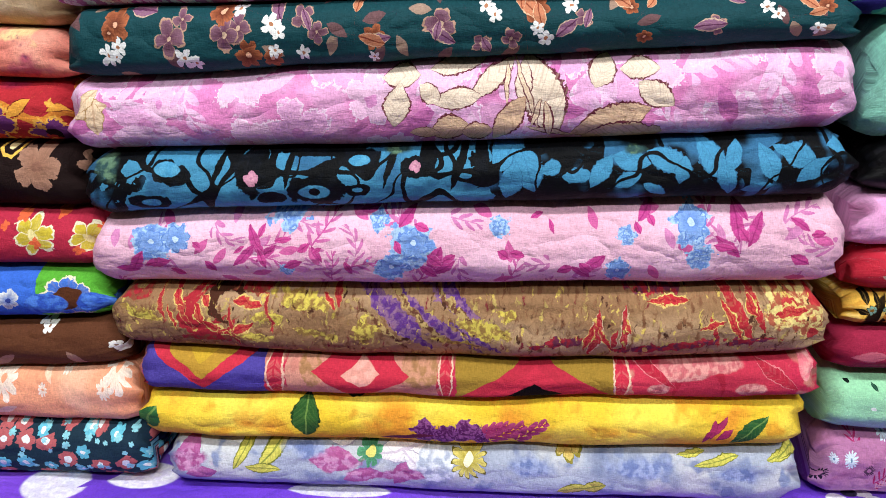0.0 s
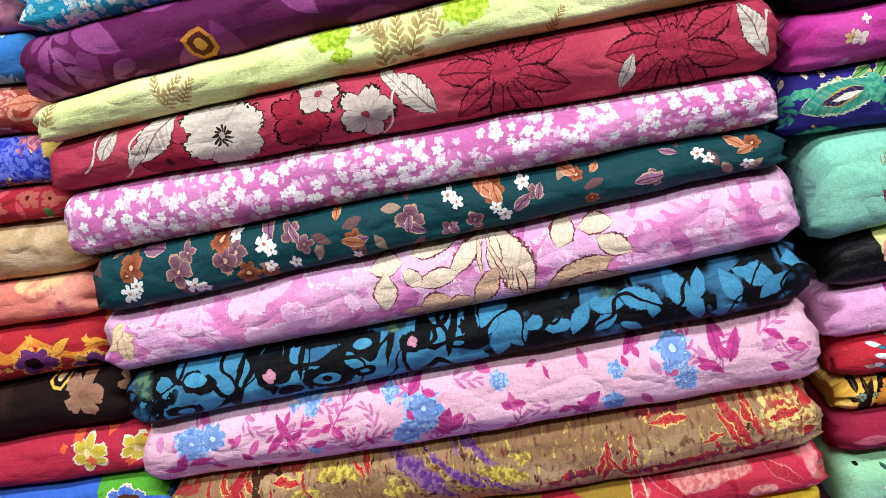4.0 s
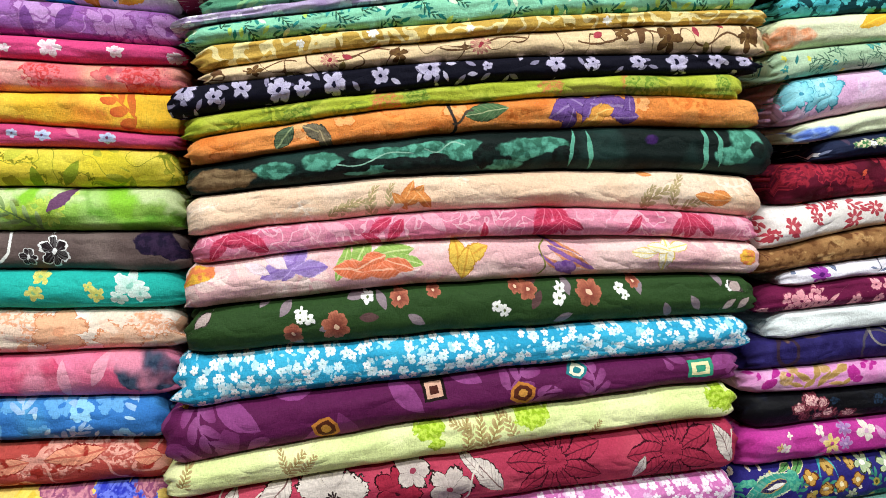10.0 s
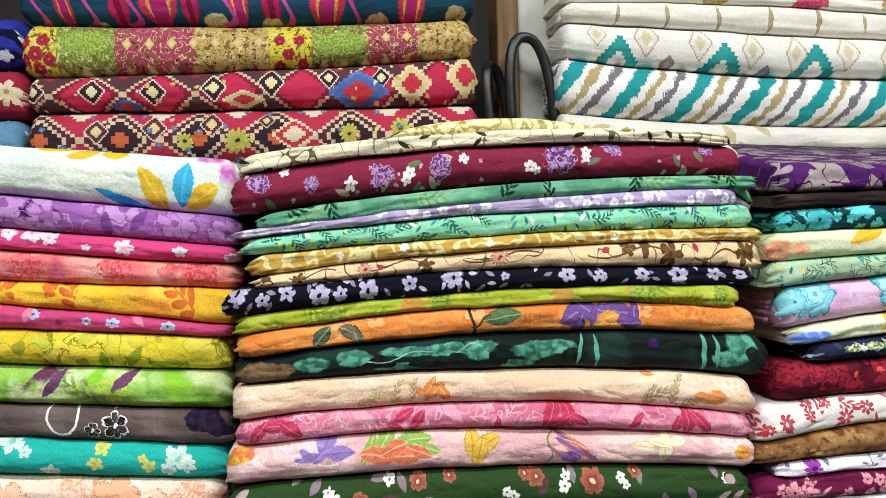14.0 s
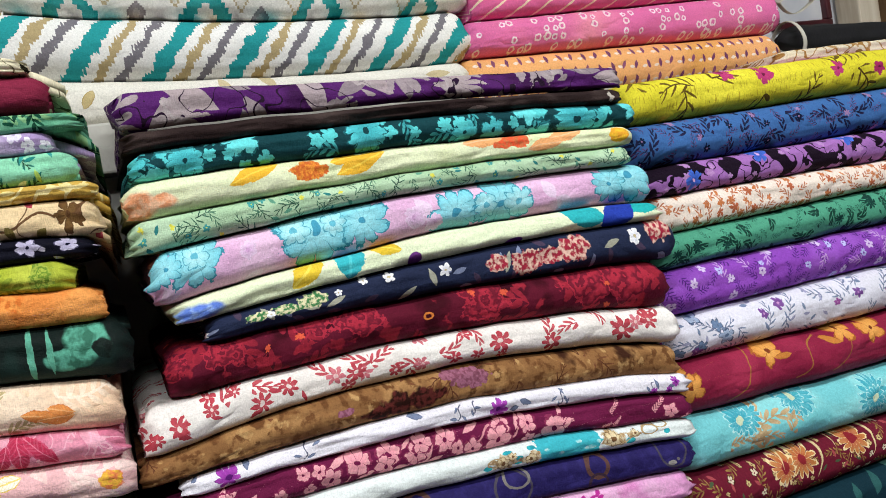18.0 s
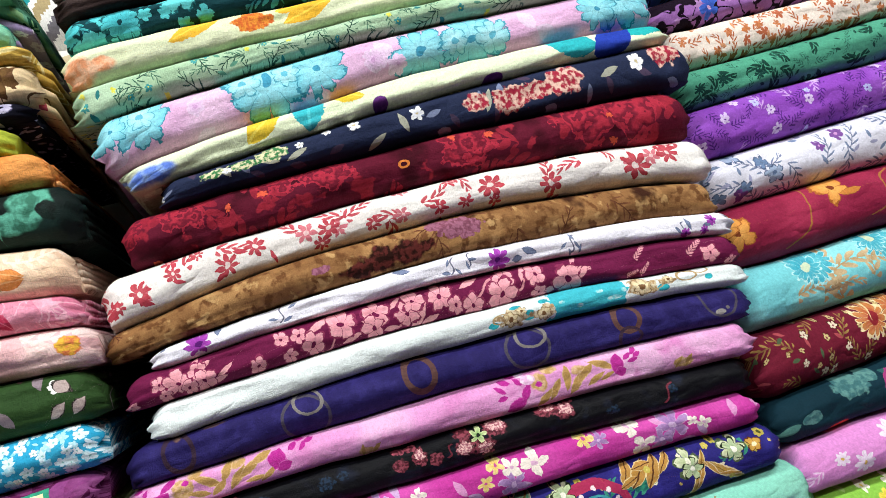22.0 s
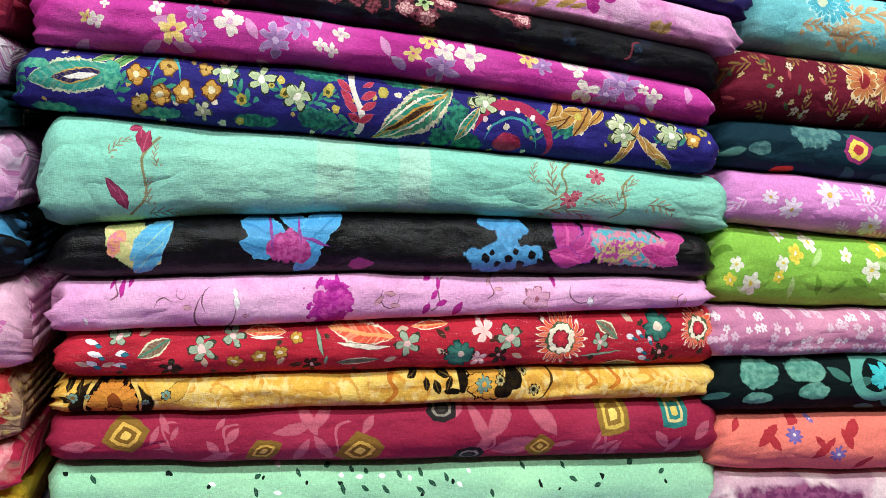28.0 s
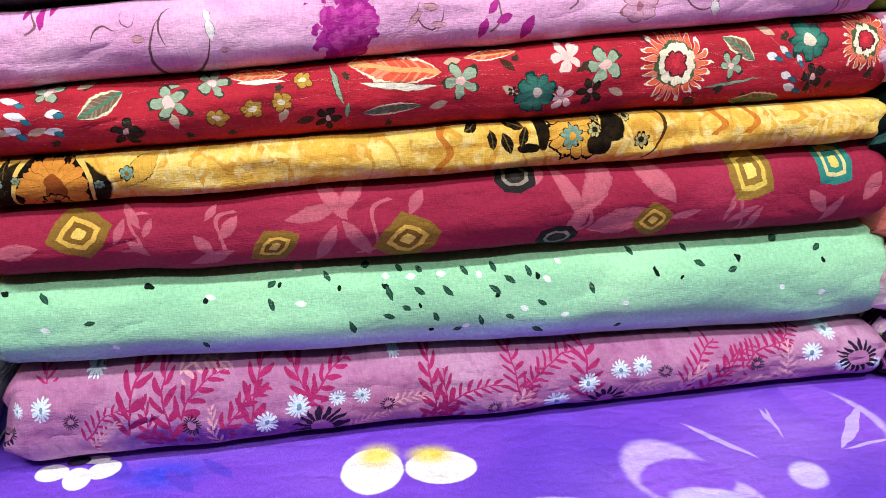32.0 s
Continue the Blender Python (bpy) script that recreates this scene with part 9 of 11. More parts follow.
p.at("leaf", [(0.4170, 0.0122, 0.0132, 0.0042), (0.4500, 0.0061, 0.0072, 0.0033), (0.3550, -0.0003, 0.0078, 0.0033), (0.5490, 0.0090, 0.0184, 0.0068), (0.5370, -0.0094, 0.0132, 0.0045), (0.4030, -0.0131, 0.0114, 0.0036), (0.3470, 0.0080, 0.0051, 0.0021), (0.6430, -0.0166, 0.0088, 0.0024), (0.6270, -0.0086, 0.0080, 0.0020), (0.7150, -0.0033, 0.0088, 0.0048), (0.3170, 0.0013, 0.0056, 0.0020), (0.3040, 0.0000, 0.0072, 0.0024), (0.5170, 0.0164, 0.0072, 0.0036), (0.6920, -0.0138, 0.0090, 0.0030)], 1.05, "BC586C", "B04C64", line=0.15, rib=0.0)
p.at("stalk", [(0.4280, -0.0057, 0.0168), (0.5440, -0.0011, 0.0168), (0.3510, -0.0045, 0.0150), (0.3110, -0.0009, 0.0120), (0.6350, -0.0135, 0.0160)], "BC586C", 1.0, 0.006, 1.0, 0.0012)
p.at("diamond", [(0.2860, 0.0008, 0.0156, 0.0150), (0.3770, -0.0125, 0.0144, 0.0102), (0.4450, -0.0125, 0.0184, 0.0144), (0.5820, -0.0117, 0.0120, 0.0108)], "8A6424", "846020", "84601C", 0.3, 0.3, vary=0.15).at("diamond", [(0.2860, 0.0008, 0.0102, 0.0096), (0.3770, -0.0125, 0.0090, 0.0060), (0.4450, -0.0125, 0.0116, 0.0088), (0.5820, -0.0117, 0.0078, 0.0066)], "DCAE48", "7C581C", "E4BC58", 0.3, 0.3, vary=0.15)
p.diamond(0.6400, 0.0093, 0.0132, 0.0140, "94702C", "A07C30", "A07C30", 0.15, 0.85).diamond(0.6400, 0.0093, 0.0088, 0.0096, "E0C050", "94702C", "ECD468", 0.15, 0.85).diamond(0.6910, 0.0110, 0.0112, 0.0116, "2C8078", "2C8078", "2C8078", 0.0, 0.85).diamond(0.6910, 0.0110, 0.0072, 0.0076, "D8C888", "2C8078", "D8C060", 0.0, 0.85)
p.at("diamond", [(0.5050, 0.0155, 0.0120, 0.0090), (0.5270, -0.0185, 0.0120, 0.0072)], "2A2426", "2A2426", "2A2426", 0.15, 0.6).at("diamond", [(0.5050, 0.0155, 0.0078, 0.0054), (0.5270, -0.0185, 0.0078, 0.0039)], "8C8478", "302A28", "3C3834", 0.15, 0.6)
cloth("crimson cotton cloth with leaves and gold squares", p.done(), (0.2361, 0.7343), 0.513, (0.8623, 0.8576, 0.8599), (0.8975, 0.9022, 0.9094), group="cloths in the second pile", tails=(0.004, 0.006), lift=(0.0064, 0.0039, 0.0033))
p = Print("94D2A8", crease=0.55)
# paler clouds, then a soft lilac-blue band along the lower side
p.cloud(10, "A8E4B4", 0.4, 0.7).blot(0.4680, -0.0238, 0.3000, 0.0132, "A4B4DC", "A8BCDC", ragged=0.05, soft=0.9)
p.flowers(0.03, "0E1C18", n=3, size=0.05, dip=0.1, keep=0.5, seed=3)
p.at("leaf", [(0.4346, 0.0059, 0.0043, 0.0015, -1.28), (0.4506, 0.0060, 0.0036, 0.0015, -0.63), (0.4658, 0.0056, 0.0042, 0.0015, -0.88), (0.4762, 0.0151, 0.0030, 0.0015, -0.93), (0.4925, 0.0160, 0.0029, 0.0015, -1.12), (0.5010, 0.0088, 0.0040, 0.0015, -0.65), (0.4918, 0.0046, 0.0043, 0.0015, -0.72), (0.5118, 0.0125, 0.0034, 0.0015, -1.22), (0.5472, 0.0021, 0.0036, 0.0015, -1.20), (0.4430, -0.0027, 0.0027, 0.0015, -0.37), (0.3739, 0.0132, 0.0027, 0.0015, 0.58), (0.3731, 0.0020, 0.0039, 0.0015, -1.23), (0.4026, 0.0159, 0.0032, 0.0015, -1.14), (0.4141, -0.0126, 0.0045, 0.0015, -1.22), (0.4336, -0.0072, 0.0034, 0.0015, -0.34), (0.4586, -0.0087, 0.0034, 0.0015, -1.05), (0.4711, -0.0181, 0.0026, 0.0015, 0.44), (0.4836, -0.0129, 0.0038, 0.0015, -1.26), (0.4999, -0.0118, 0.0028, 0.0015, -0.40), (0.5183, -0.0049, 0.0031, 0.0015, -0.45), (0.5166, -0.0209, 0.0038, 0.0015, -0.35), (0.4234, 0.0203, 0.0026, 0.0015, 0.16), (0.4411, 0.0182, 0.0021, 0.0015, -0.73), (0.4516, 0.0171, 0.0019, 0.0015, -0.82), (0.2651, 0.0101, 0.0036, 0.0015, -1.00), (0.2855, -0.0041, 0.0028, 0.0015, 0.08), (0.3390, -0.0204, 0.0029, 0.0015, -1.14), (0.5732, 0.0194, 0.0025, 0.0015, -1.07), (0.6058, 0.0193, 0.0023, 0.0015, -1.11), (0.6123, 0.0112, 0.0034, 0.0015, -0.39), (0.6320, 0.0069, 0.0032, 0.0015, 0.26), (0.6633, 0.0193, 0.0035, 0.0015, 0.26), (0.6877, 0.0138, 0.0034, 0.0015, 0.55), (0.5646, -0.0226, 0.0024, 0.0015, 0.50)], fill="1E4A38", edge="143428", vein="3C6C54", line=0.15, vary=0.0)
p.at("leaf", [(0.3881, 0.0023, 0.0031, 0.0016, 0.00), (0.4629, 0.0144, 0.0027, 0.0016, 0.11), (0.4466, 0.0139, 0.0029, 0.0016, 0.14), (0.4333, 0.0150, 0.0022, 0.0016, 3.10), (0.5221, 0.0081, 0.0027, 0.0016, -0.49), (0.5310, -0.0113, 0.0026, 0.0016, 0.18), (0.4753, -0.0159, 0.0023, 0.0016, 0.49), (0.5081, -0.0074, 0.0028, 0.0016, -0.42), (0.4840, 0.0127, 0.0021, 0.0016, -0.85), (0.3428, 0.0081, 0.0028, 0.0016, -0.30), (0.2647, -0.0075, 0.0026, 0.0016, -0.50), (0.2955, -0.0199, 0.0023, 0.0016, -1.23), (0.3880, 0.0202, 0.0024, 0.0016, -0.11), (0.5297, 0.0166, 0.0019, 0.0016, -0.67), (0.5663, -0.0073, 0.0026, 0.0016, 0.06), (0.6646, -0.0055, 0.0020, 0.0016, -0.71), (0.6902, -0.0100, 0.0022, 0.0016, 0.23)], fill="EEF6EE", edge="D8ECDC", line=0.1, vary=0.0)
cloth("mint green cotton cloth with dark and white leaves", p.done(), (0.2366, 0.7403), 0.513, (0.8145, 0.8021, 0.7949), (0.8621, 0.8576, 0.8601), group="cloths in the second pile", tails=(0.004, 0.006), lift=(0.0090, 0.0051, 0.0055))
p = Print("B0709C", crease=1.7)
p.cloud(12, "C08CB0", 0.45, 0.65).cloud(90, "A4608F", 0.5, 0.7, seed=4, detail=4.0).blot(0.3370, -0.0140, 0.0720, 0.0078, "6C3490", "8C4898", ragged=0.5, soft=0.6)
p.at("sprig", [(0.3010, 0.0092, 0.0205, 0.0096), (0.3150, 0.0013, 0.0198, 0.0096), (0.3060, -0.0076, 0.0132, 0.0070), (0.3330, 0.0073, 0.0165, 0.0087), (0.3630, 0.0114, 0.0218, 0.0096), (0.3830, 0.0134, 0.0198, 0.0087), (0.3540, 0.0000, 0.0152, 0.0078), (0.3990, 0.0103, 0.0152, 0.0078), (0.4540, 0.0035, 0.0198, 0.0096), (0.4640, -0.0087, 0.0198, 0.0096), (0.4550, -0.0209, 0.0176, 0.0104)], "A81C64", "A0185C", 1.25, 5, 0.55, 0.2, vary=0.7)
p.at("sprig", [(0.4780, -0.0021, 0.0185, 0.0087), (0.5020, 0.0140, 0.0185, 0.0087), (0.5230, 0.0103, 0.0185, 0.0087), (0.5440, 0.0134, 0.0246, 0.0116), (0.5110, -0.0023, 0.0145, 0.0078), (0.6130, 0.0071, 0.0185, 0.0096), (0.6250, -0.0072, 0.0246, 0.0116), (0.6380, 0.0052, 0.0165, 0.0087), (0.6570, 0.0105, 0.0194, 0.0104), (0.6160, -0.0241, 0.0194, 0.0104), (0.6350, -0.0271, 0.0158, 0.0093), (0.2570, 0.0230, 0.0099, 0.0052), (0.6760, 0.0173, 0.0132, 0.0070), (0.2850, -0.0032, 0.0132, 0.0070), (0.4700, -0.0341, 0.0132, 0.0070)], "A81C64", "A0185C", 1.0, 7, 0.42, 0.2, vary=0.7)
p.at("sprig", [(0.4980, -0.0182, 0.0194, 0.0104), (0.5200, -0.0329, 0.0152, 0.0065), (0.4420, -0.0030, 0.0119, 0.0061), (0.5810, -0.0102, 0.0132, 0.0070), (0.6600, -0.0171, 0.0264, 0.0104), (0.6730, -0.0043, 0.0176, 0.0093), (0.6060, -0.0148, 0.0220, 0.0093), (0.3370, 0.0185, 0.0132, 0.0061), (0.4200, -0.0158, 0.0112, 0.0061), (0.3390, -0.0131, 0.0132, 0.0052), (0.2850, -0.0098, 0.0099, 0.0043)], "DCA0AC", "D090A4", 0.9, 6, 0.5, 0.2, vary=0.9)
p.at("flower", [(0.2820, 0.0185, 0.0051), (0.2450, 0.0026, 0.0032), (0.2570, 0.0031, 0.0051), (0.3830, -0.0037, 0.0068), (0.4040, -0.0002, 0.0048), (0.4170, 0.0002, 0.0048), (0.3660, -0.0107, 0.0060), (0.4370, 0.0208, 0.0045), (0.5280, -0.0144, 0.0076), (0.5460, -0.0026, 0.0064), (0.5650, 0.0047, 0.0060), (0.5780, 0.0062, 0.0060), (0.5700, -0.0271, 0.0064), (0.5460, -0.0256, 0.0045), (0.6890, 0.0047, 0.0072), (0.7030, 0.0178, 0.0056), (0.7310, -0.0077, 0.0052), (0.4060, -0.0247, 0.0042), (0.7090, -0.0078, 0.0052)], 14, "D0E4F0", "DCE8F4", "6C8CA8", dip=0.75, core=0.22)
p.at("flower", [(0.3950, -0.0192, 0.0152), (0.5580, -0.0203, 0.0144), (0.7190, -0.0026, 0.0136), (0.3280, -0.0088, 0.0051), (0.4310, -0.0064, 0.0042), (0.4910, -0.0137, 0.0042), (0.5920, 0.0018, 0.0048), (0.6510, 0.0005, 0.0052), (0.2700, -0.0028, 0.0042), (0.6170, 0.0239, 0.0044), (0.6480, -0.0353, 0.0044), (0.2390, -0.0085, 0.0054)], 17, "2C2038", "2C2038", "B0709C", dip=0.95, core=0.42)
cloth("mauve cotton cloth with pink sprigs and daisies", p.done(), (0.2374, 0.7440), 0.513, (0.7600, 0.7600, 0.7600), (0.8147, 0.8020, 0.7949), group="cloths in the second pile", tails=(0.004, 0.006), lift=(0.0054, 0.0026, 0.0026))

# the end pile
p = Print("DCD020")
p.cloud(10, "E8DC30").cloud(90, "B49C18", 0.56, 0.66, long=0.12, detail=4.0, seed=3).sprigs(0.05, "5C4818", "7C6420", size=0.5, high=0.35, leaves=4, thick=0.3, keep=0.7, seed=2).flowers(0.05, "A82060", "B83070", "701440", n=5, size=0.2, dip=0.5, keep=0.55, seed=6)
cloth("bright yellow cotton cloth with magenta sprigs", p.done(), (0.7375, 1.2075), 0.561, (1.5299, 1.5331, 1.5363), (1.5747, 1.5783, 1.5819), group="cloths in the end pile", tails=(0.0, 0.0), lift=(-0.0021, -0.0021, -0.0021))
p = Print("3868A8")
p.sprigs(0.024, "14203C", "2C2450", size=0.52, high=0.3, leaves=3, thick=0.6, keep=0.8).sprigs(0.018, "1C2C50", "7C4C80", size=0.46, high=0.25, leaves=4, thick=0.4, keep=0.6, seed=4).flowers(0.02, "9C78A8", "101C38", n=6, size=0.22, dip=0.7, keep=0.4, seed=6)
cloth("blue cotton cloth with dark birds and twigs", p.done(), (0.7315, 1.2015), 0.557, (1.4851, 1.4868, 1.4884), (1.5298, 1.5331, 1.5363), group="cloths in the end pile", tails=(0.004, 0.006), lift=(-0.0006, -0.0006, -0.0006))
p = Print("1C1020")
p.cloud(42, "A46CB8", 0.47, 0.49, detail=1.2, seed=3).scroll(60, "1C1020", 0.02, seed=5).flowers(0.016, "B888C4", n=5, size=0.25, dip=0.5, keep=0.4, seed=2).at("flower", [(0.7940, -0.0053, 0.0112), (0.8870, 0.0122, 0.0112), (1.0140, 0.0149, 0.0112)], 5, "3C6CD8", "2C50B8", "E0B0E0", dip=0.6)
cloth("black cotton cloth with lilac shapes", p.done(), (0.7335, 1.2035), 0.554, (1.4566, 1.4537, 1.4508), (1.4851, 1.4868, 1.4884), group="cloths in the end pile", tails=(0.004, 0.006), lift=(0.0021, 0.0021, 0.0021))
p = Print("ECDCD0")
p.flowers(0.013, "C87848", "B8603C", n=5, size=0.36, dip=0.75, core=0.0, keep=0.6, stray=0.9).sprigs(0.016, "C07040", "A85430", size=0.5, high=0.3, leaves=3, thick=0.45, keep=0.8, turn=1.2, spread=3.0).leaves(0.012, "D89468", "C8743C", size=0.3, slim=0.4, keep=0.4, seed=4)
cloth("white cotton cloth with rust leaves", p.done(), (0.7428, 1.2127), 0.551, (1.4180, 1.4207, 1.4235), (1.4565, 1.4536, 1.4507), group="cloths in the end pile", tails=(0.004, 0.006), lift=(-0.0011, -0.0011, -0.0011))
p = Print("4C9C80")
p.sprigs(0.02, "143A32", "1C4A3C", size=0.46, high=0.3, leaves=2, thick=0.8, keep=0.65).sprigs(0.016, "2C6C5C", "184438", size=0.45, high=0.22, leaves=4, thick=0.35, keep=0.6, seed=4).flowers(0.024, "16403A", n=9, size=0.3, dip=0.75, keep=0.35, seed=6).leaves(0.012, "1C4C40", size=0.25, slim=0.4, keep=0.35, seed=9)
cloth("sea green cotton cloth with black birds", p.done(), (0.7410, 1.2110), 0.548, (1.3844, 1.3827, 1.3811), (1.4179, 1.4207, 1.4235), group="cloths in the end pile", tails=(0.004, 0.006), lift=(-0.0036, -0.0036, -0.0036))
p = Print("8C40B8")
p.cloud(12, "9850C4").sprigs(0.018, "4C1C78", "5C2488", size=0.5, high=0.3, leaves=5, thick=0.4, keep=0.85).sprigs(0.024, "C8A0DC", "B888D0", size=0.48, high=0.25, leaves=4, thick=0.4, keep=0.5, seed=4).flowers(0.018, "B8B8EC", "D8C0EC", "7030A0", n=6, size=0.26, dip=0.55, keep=0.4, seed=6)
cloth("purple cotton cloth with fine flowers", p.done(), (0.7375, 1.2075), 0.544, (1.3372, 1.3363, 1.3354), (1.3844, 1.3828, 1.3811), group="cloths in the end pile", tails=(0.004, 0.006), lift=(-0.0020, -0.0019, -0.0019))
p = Print("E2E0EE")
p.sprigs(0.028, "6C7494", "8090B0", size=0.52, high=0.28, leaves=4, thick=0.35, keep=0.8).leaves(0.014, "7888A8", "A0A0C0", size=0.34, slim=0.35, keep=0.4).flowers(0.026, "6C84A8", "9CACC8", "5C7090", n=5, size=0.36, dip=0.55, keep=0.35, seed=2, line=0.15, edge="4C5C7C").flowers(0.03, "A050A0", "7C4C98", "C890C8", n=5, size=0.2, dip=0.5, keep=0.35, seed=6)
cloth("white cotton cloth with blue grey flowers", p.done(), (0.7375, 1.2075), 0.540, (1.2923, 1.2877, 1.2832), (1.3372, 1.3363, 1.3354), group="cloths in the end pile", tails=(0.004, 0.006), lift=(0.0012, 0.0013, 0.0013))
p = Print("8C143C", gloss=0.3)
p.cloud(14, "9C2046").at("stalk", [(0.8150, 0.0051, 0.0420), (0.9510, 0.0084, 0.0400), (0.8930, 0.0009, 0.0280)], "A86C30", 0.9, 0.006, 1.2).at("flower", [(0.8450, 0.0175, 0.0182), (0.9470, 0.0221, 0.0168), (0.9880, 0.0154, 0.0176), (0.7420, -0.0009, 0.0168), (0.7380, 0.0106, 0.0112)], 5, "D88830", "E8A850", "7C3814", dip=0.6, core=0.14, line=0.12, edge="A85C1C").at("leaf", [(0.8350, 0.0306, 0.0112, 0.0042), (0.8600, 0.0083, 0.0112, 0.0035), (0.9280, 0.0130, 0.0128, 0.0040)], 0.6, "C87C2C", "8C4C18", line=0.15, vary=1.0)
cloth("crimson cotton cloth with orange flowers", p.done(), (0.7340, 1.2040), 0.536, (1.2391, 1.2317, 1.2243), (1.2924, 1.2878, 1.2833), group="cloths in the end pile", tails=(0.004, 0.006), lift=(0.0043, 0.0044, 0.0044))
p = Print("74CCD4")
p.cloud(14, "8CD8DC").at("sprig", [(0.8140, 0.0006, 0.0280, 0.0112), (0.8370, 0.0042, 0.0280, 0.0112), (0.8210, -0.0121, 0.0210, 0.0084), (0.8560, 0.0058, 0.0210, 0.0084), (0.7930, -0.0089, 0.0182, 0.0070)], "B8986C", "D0B890", 0.8, 5, 0.7, 0.3, vary=0.9)
p.at("flower", [(0.7980, 0.0130, 0.0216), (0.8690, 0.0194, 0.0238), (0.9690, -0.0029, 0.0240)], 18, "2CA4BC", "5CC0CC", "A8DCDC", dip=0.5, core=0.0, line=0.08, edge="A8E0E4").at("flower", [(0.7920, 0.0098, 0.0154), (0.8650, 0.0161, 0.0140), (0.9690, -0.0059, 0.0144)], 14, "48B8C8", "2898B0", "C8D8B8", dip=0.45, core=0.3, line=0.1, edge="B8E4E4")
cloth("aqua cotton cloth with turquoise fans", p.done(), (0.7275, 1.1975), 0.531, (1.1842, 1.1779, 1.1716), (1.2393, 1.2319, 1.2246), group="cloths in the end pile", tails=(0.004, 0.006), lift=(0.0061, 0.0062, 0.0061))
p = Print("6C142C")
p.sprigs(0.022, "7C5C34", "B08C48", size=0.48, high=0.25, leaves=4, thick=0.45, keep=0.7).flowers(0.015, "C8B078", "D8C8B0", "702838", n=5, size=0.26, dip=0.65, keep=0.55, line=0.2, edge="4A2018").leaves(0.014, "A8444C", "4C5C40", size=0.3, slim=0.35, keep=0.4)
p.at("flower", [(0.8570, 0.0073, 0.0182), (0.9300, 0.0122, 0.0196), (0.8320, 0.0052, 0.0168)], 12, "C88838", "B03C30", "8C1C28", dip=0.6, core=0.3, line=0.14, edge="E8D0A0").at("curl", [(0.8570, 0.0073, 0.0308, 0.0238), (0.9300, 0.0122, 0.0322, 0.0252)], "D8C090", 1.2, 2.0, 0.10)
cloth("maroon cotton cloth with gold paisleys", p.done(), (0.7165, 1.1865), 0.527, (1.1277, 1.1310, 1.1342), (1.1845, 1.1782, 1.1719), group="cloths in the end pile", tails=(0.004, 0.006), lift=(0.0049, 0.0049, 0.0049))
p = Print("12303C")
p.at("blot", [(0.7450, -0.0050, 0.0096, 0.0064), (0.7910, 0.0087, 0.0170, 0.0110), (0.8110, 0.0143, 0.0090, 0.0070)], "5C8C88", "3C6C70").leaves(0.03, "2C5C5C", "4C7C74", size=0.4, slim=0.4, keep=0.5).diamond(0.8310, 0.0009, 0.0130, 0.0140, "9C3070", "E8D050", "B82C3C", 0.2, 0.4).blot(0.7730, -0.0232, 0.0100, 0.0040, "C84828")
cloth("dark teal cotton cloth with squares", p.done(), (0.7143, 1.1843), 0.523, (1.0898, 1.0859, 1.0819), (1.1277, 1.1310, 1.1342), group="cloths in the end pile", tails=(0.004, 0.006), lift=(0.0036, 0.0036, 0.0036))
p = Print("E08CD2")
p.sprigs(0.03, "EEC4E8", "F4D4F0", size=0.48, high=0.22, leaves=5, thick=0.45, keep=0.6).at("flower", [(0.7540, 0.0011, 0.0070), (0.8080, 0.0069, 0.0120), (0.7730, -0.0081, 0.0100), (0.8520, -0.0151, 0.0100), (0.8470, 0.0121, 0.0070)], 8, "F6E8F6", "ECD0EC", "D8B050", dip=0.6)
cloth("orchid cotton cloth with white daisies", p.done(), (0.7180, 1.1880), 0.519, (1.0463, 1.0375, 1.0287), (1.0898, 1.0858, 1.0818), group="cloths in the end pile", tails=(0.004, 0.006), lift=(0.0029, 0.0029, 0.0029))
p = Print("8AC444")
p.leaves(0.022, "B4DC80", "6CA030", size=0.4, slim=0.3, keep=0.5).at("flower", [(0.7470, -0.0142, 0.0090), (0.7720, 0.0018, 0.0060), (0.7980, 0.0186, 0.0070), (0.7320, -0.0005, 0.0060), (0.7730, 0.0217, 0.0050), (0.8530, 0.0012, 0.0090), (0.8300, 0.0119, 0.0060)], 5, "F8F8E8", "ECF0C8", "E8D048", dip=0.55).at("flower", [(0.7840, 0.0090, 0.0070), (0.7700, -0.0070, 0.0050), (0.7280, -0.0117, 0.0050), (0.8620, 0.0185, 0.0070)], 5, "F0E050", "E8D030", "F8F8E0", dip=0.5)
cloth("lime green cotton cloth with white flowers", p.done(), (0.7160, 1.1860), 0.515, (0.9804, 0.9816, 0.9828), (1.0464, 1.0376, 1.0288), group="cloths in the end pile", tails=(0.004, 0.006), lift=(0.0035, 0.0035, 0.0035))
p = Print("CC80A6")
p.cloud(14, "D890B0").flowers(0.0085, "F0E0E8", "E4C0D4", "D090B0", size=0.40, dip=0.6, keep=0.75)
cloth("pink cotton cloth with white blossom", p.done(), (0.7115, 1.1815), 0.511, (0.9401, 0.9469, 0.9537), (0.9804, 0.9816, 0.9828), group="cloths in the end pile", tails=(0.004, 0.006), lift=(0.0032, 0.0032, 0.0032))
p = Print("0C1818")
p.at("blot", [(0.7590, 0.0098, 0.0180, 0.0130), (0.8020, 0.0121, 0.0200, 0.0100), (0.7580, -0.0114, 0.0140, 0.0060), (0.8080, -0.0054, 0.0150, 0.0080)], "4C8C7C", "6CA894", ragged=0.4).leaves(0.03, "3C7468", size=0.4, slim=0.35, keep=0.4).at("ring", [(0.8680, 0.0062, 0.0204, 0.0180)], "5CA898", 0.25).flower(0.8720, 0.0062, 0.0120, 6, "28B8C0", "48D0D0")
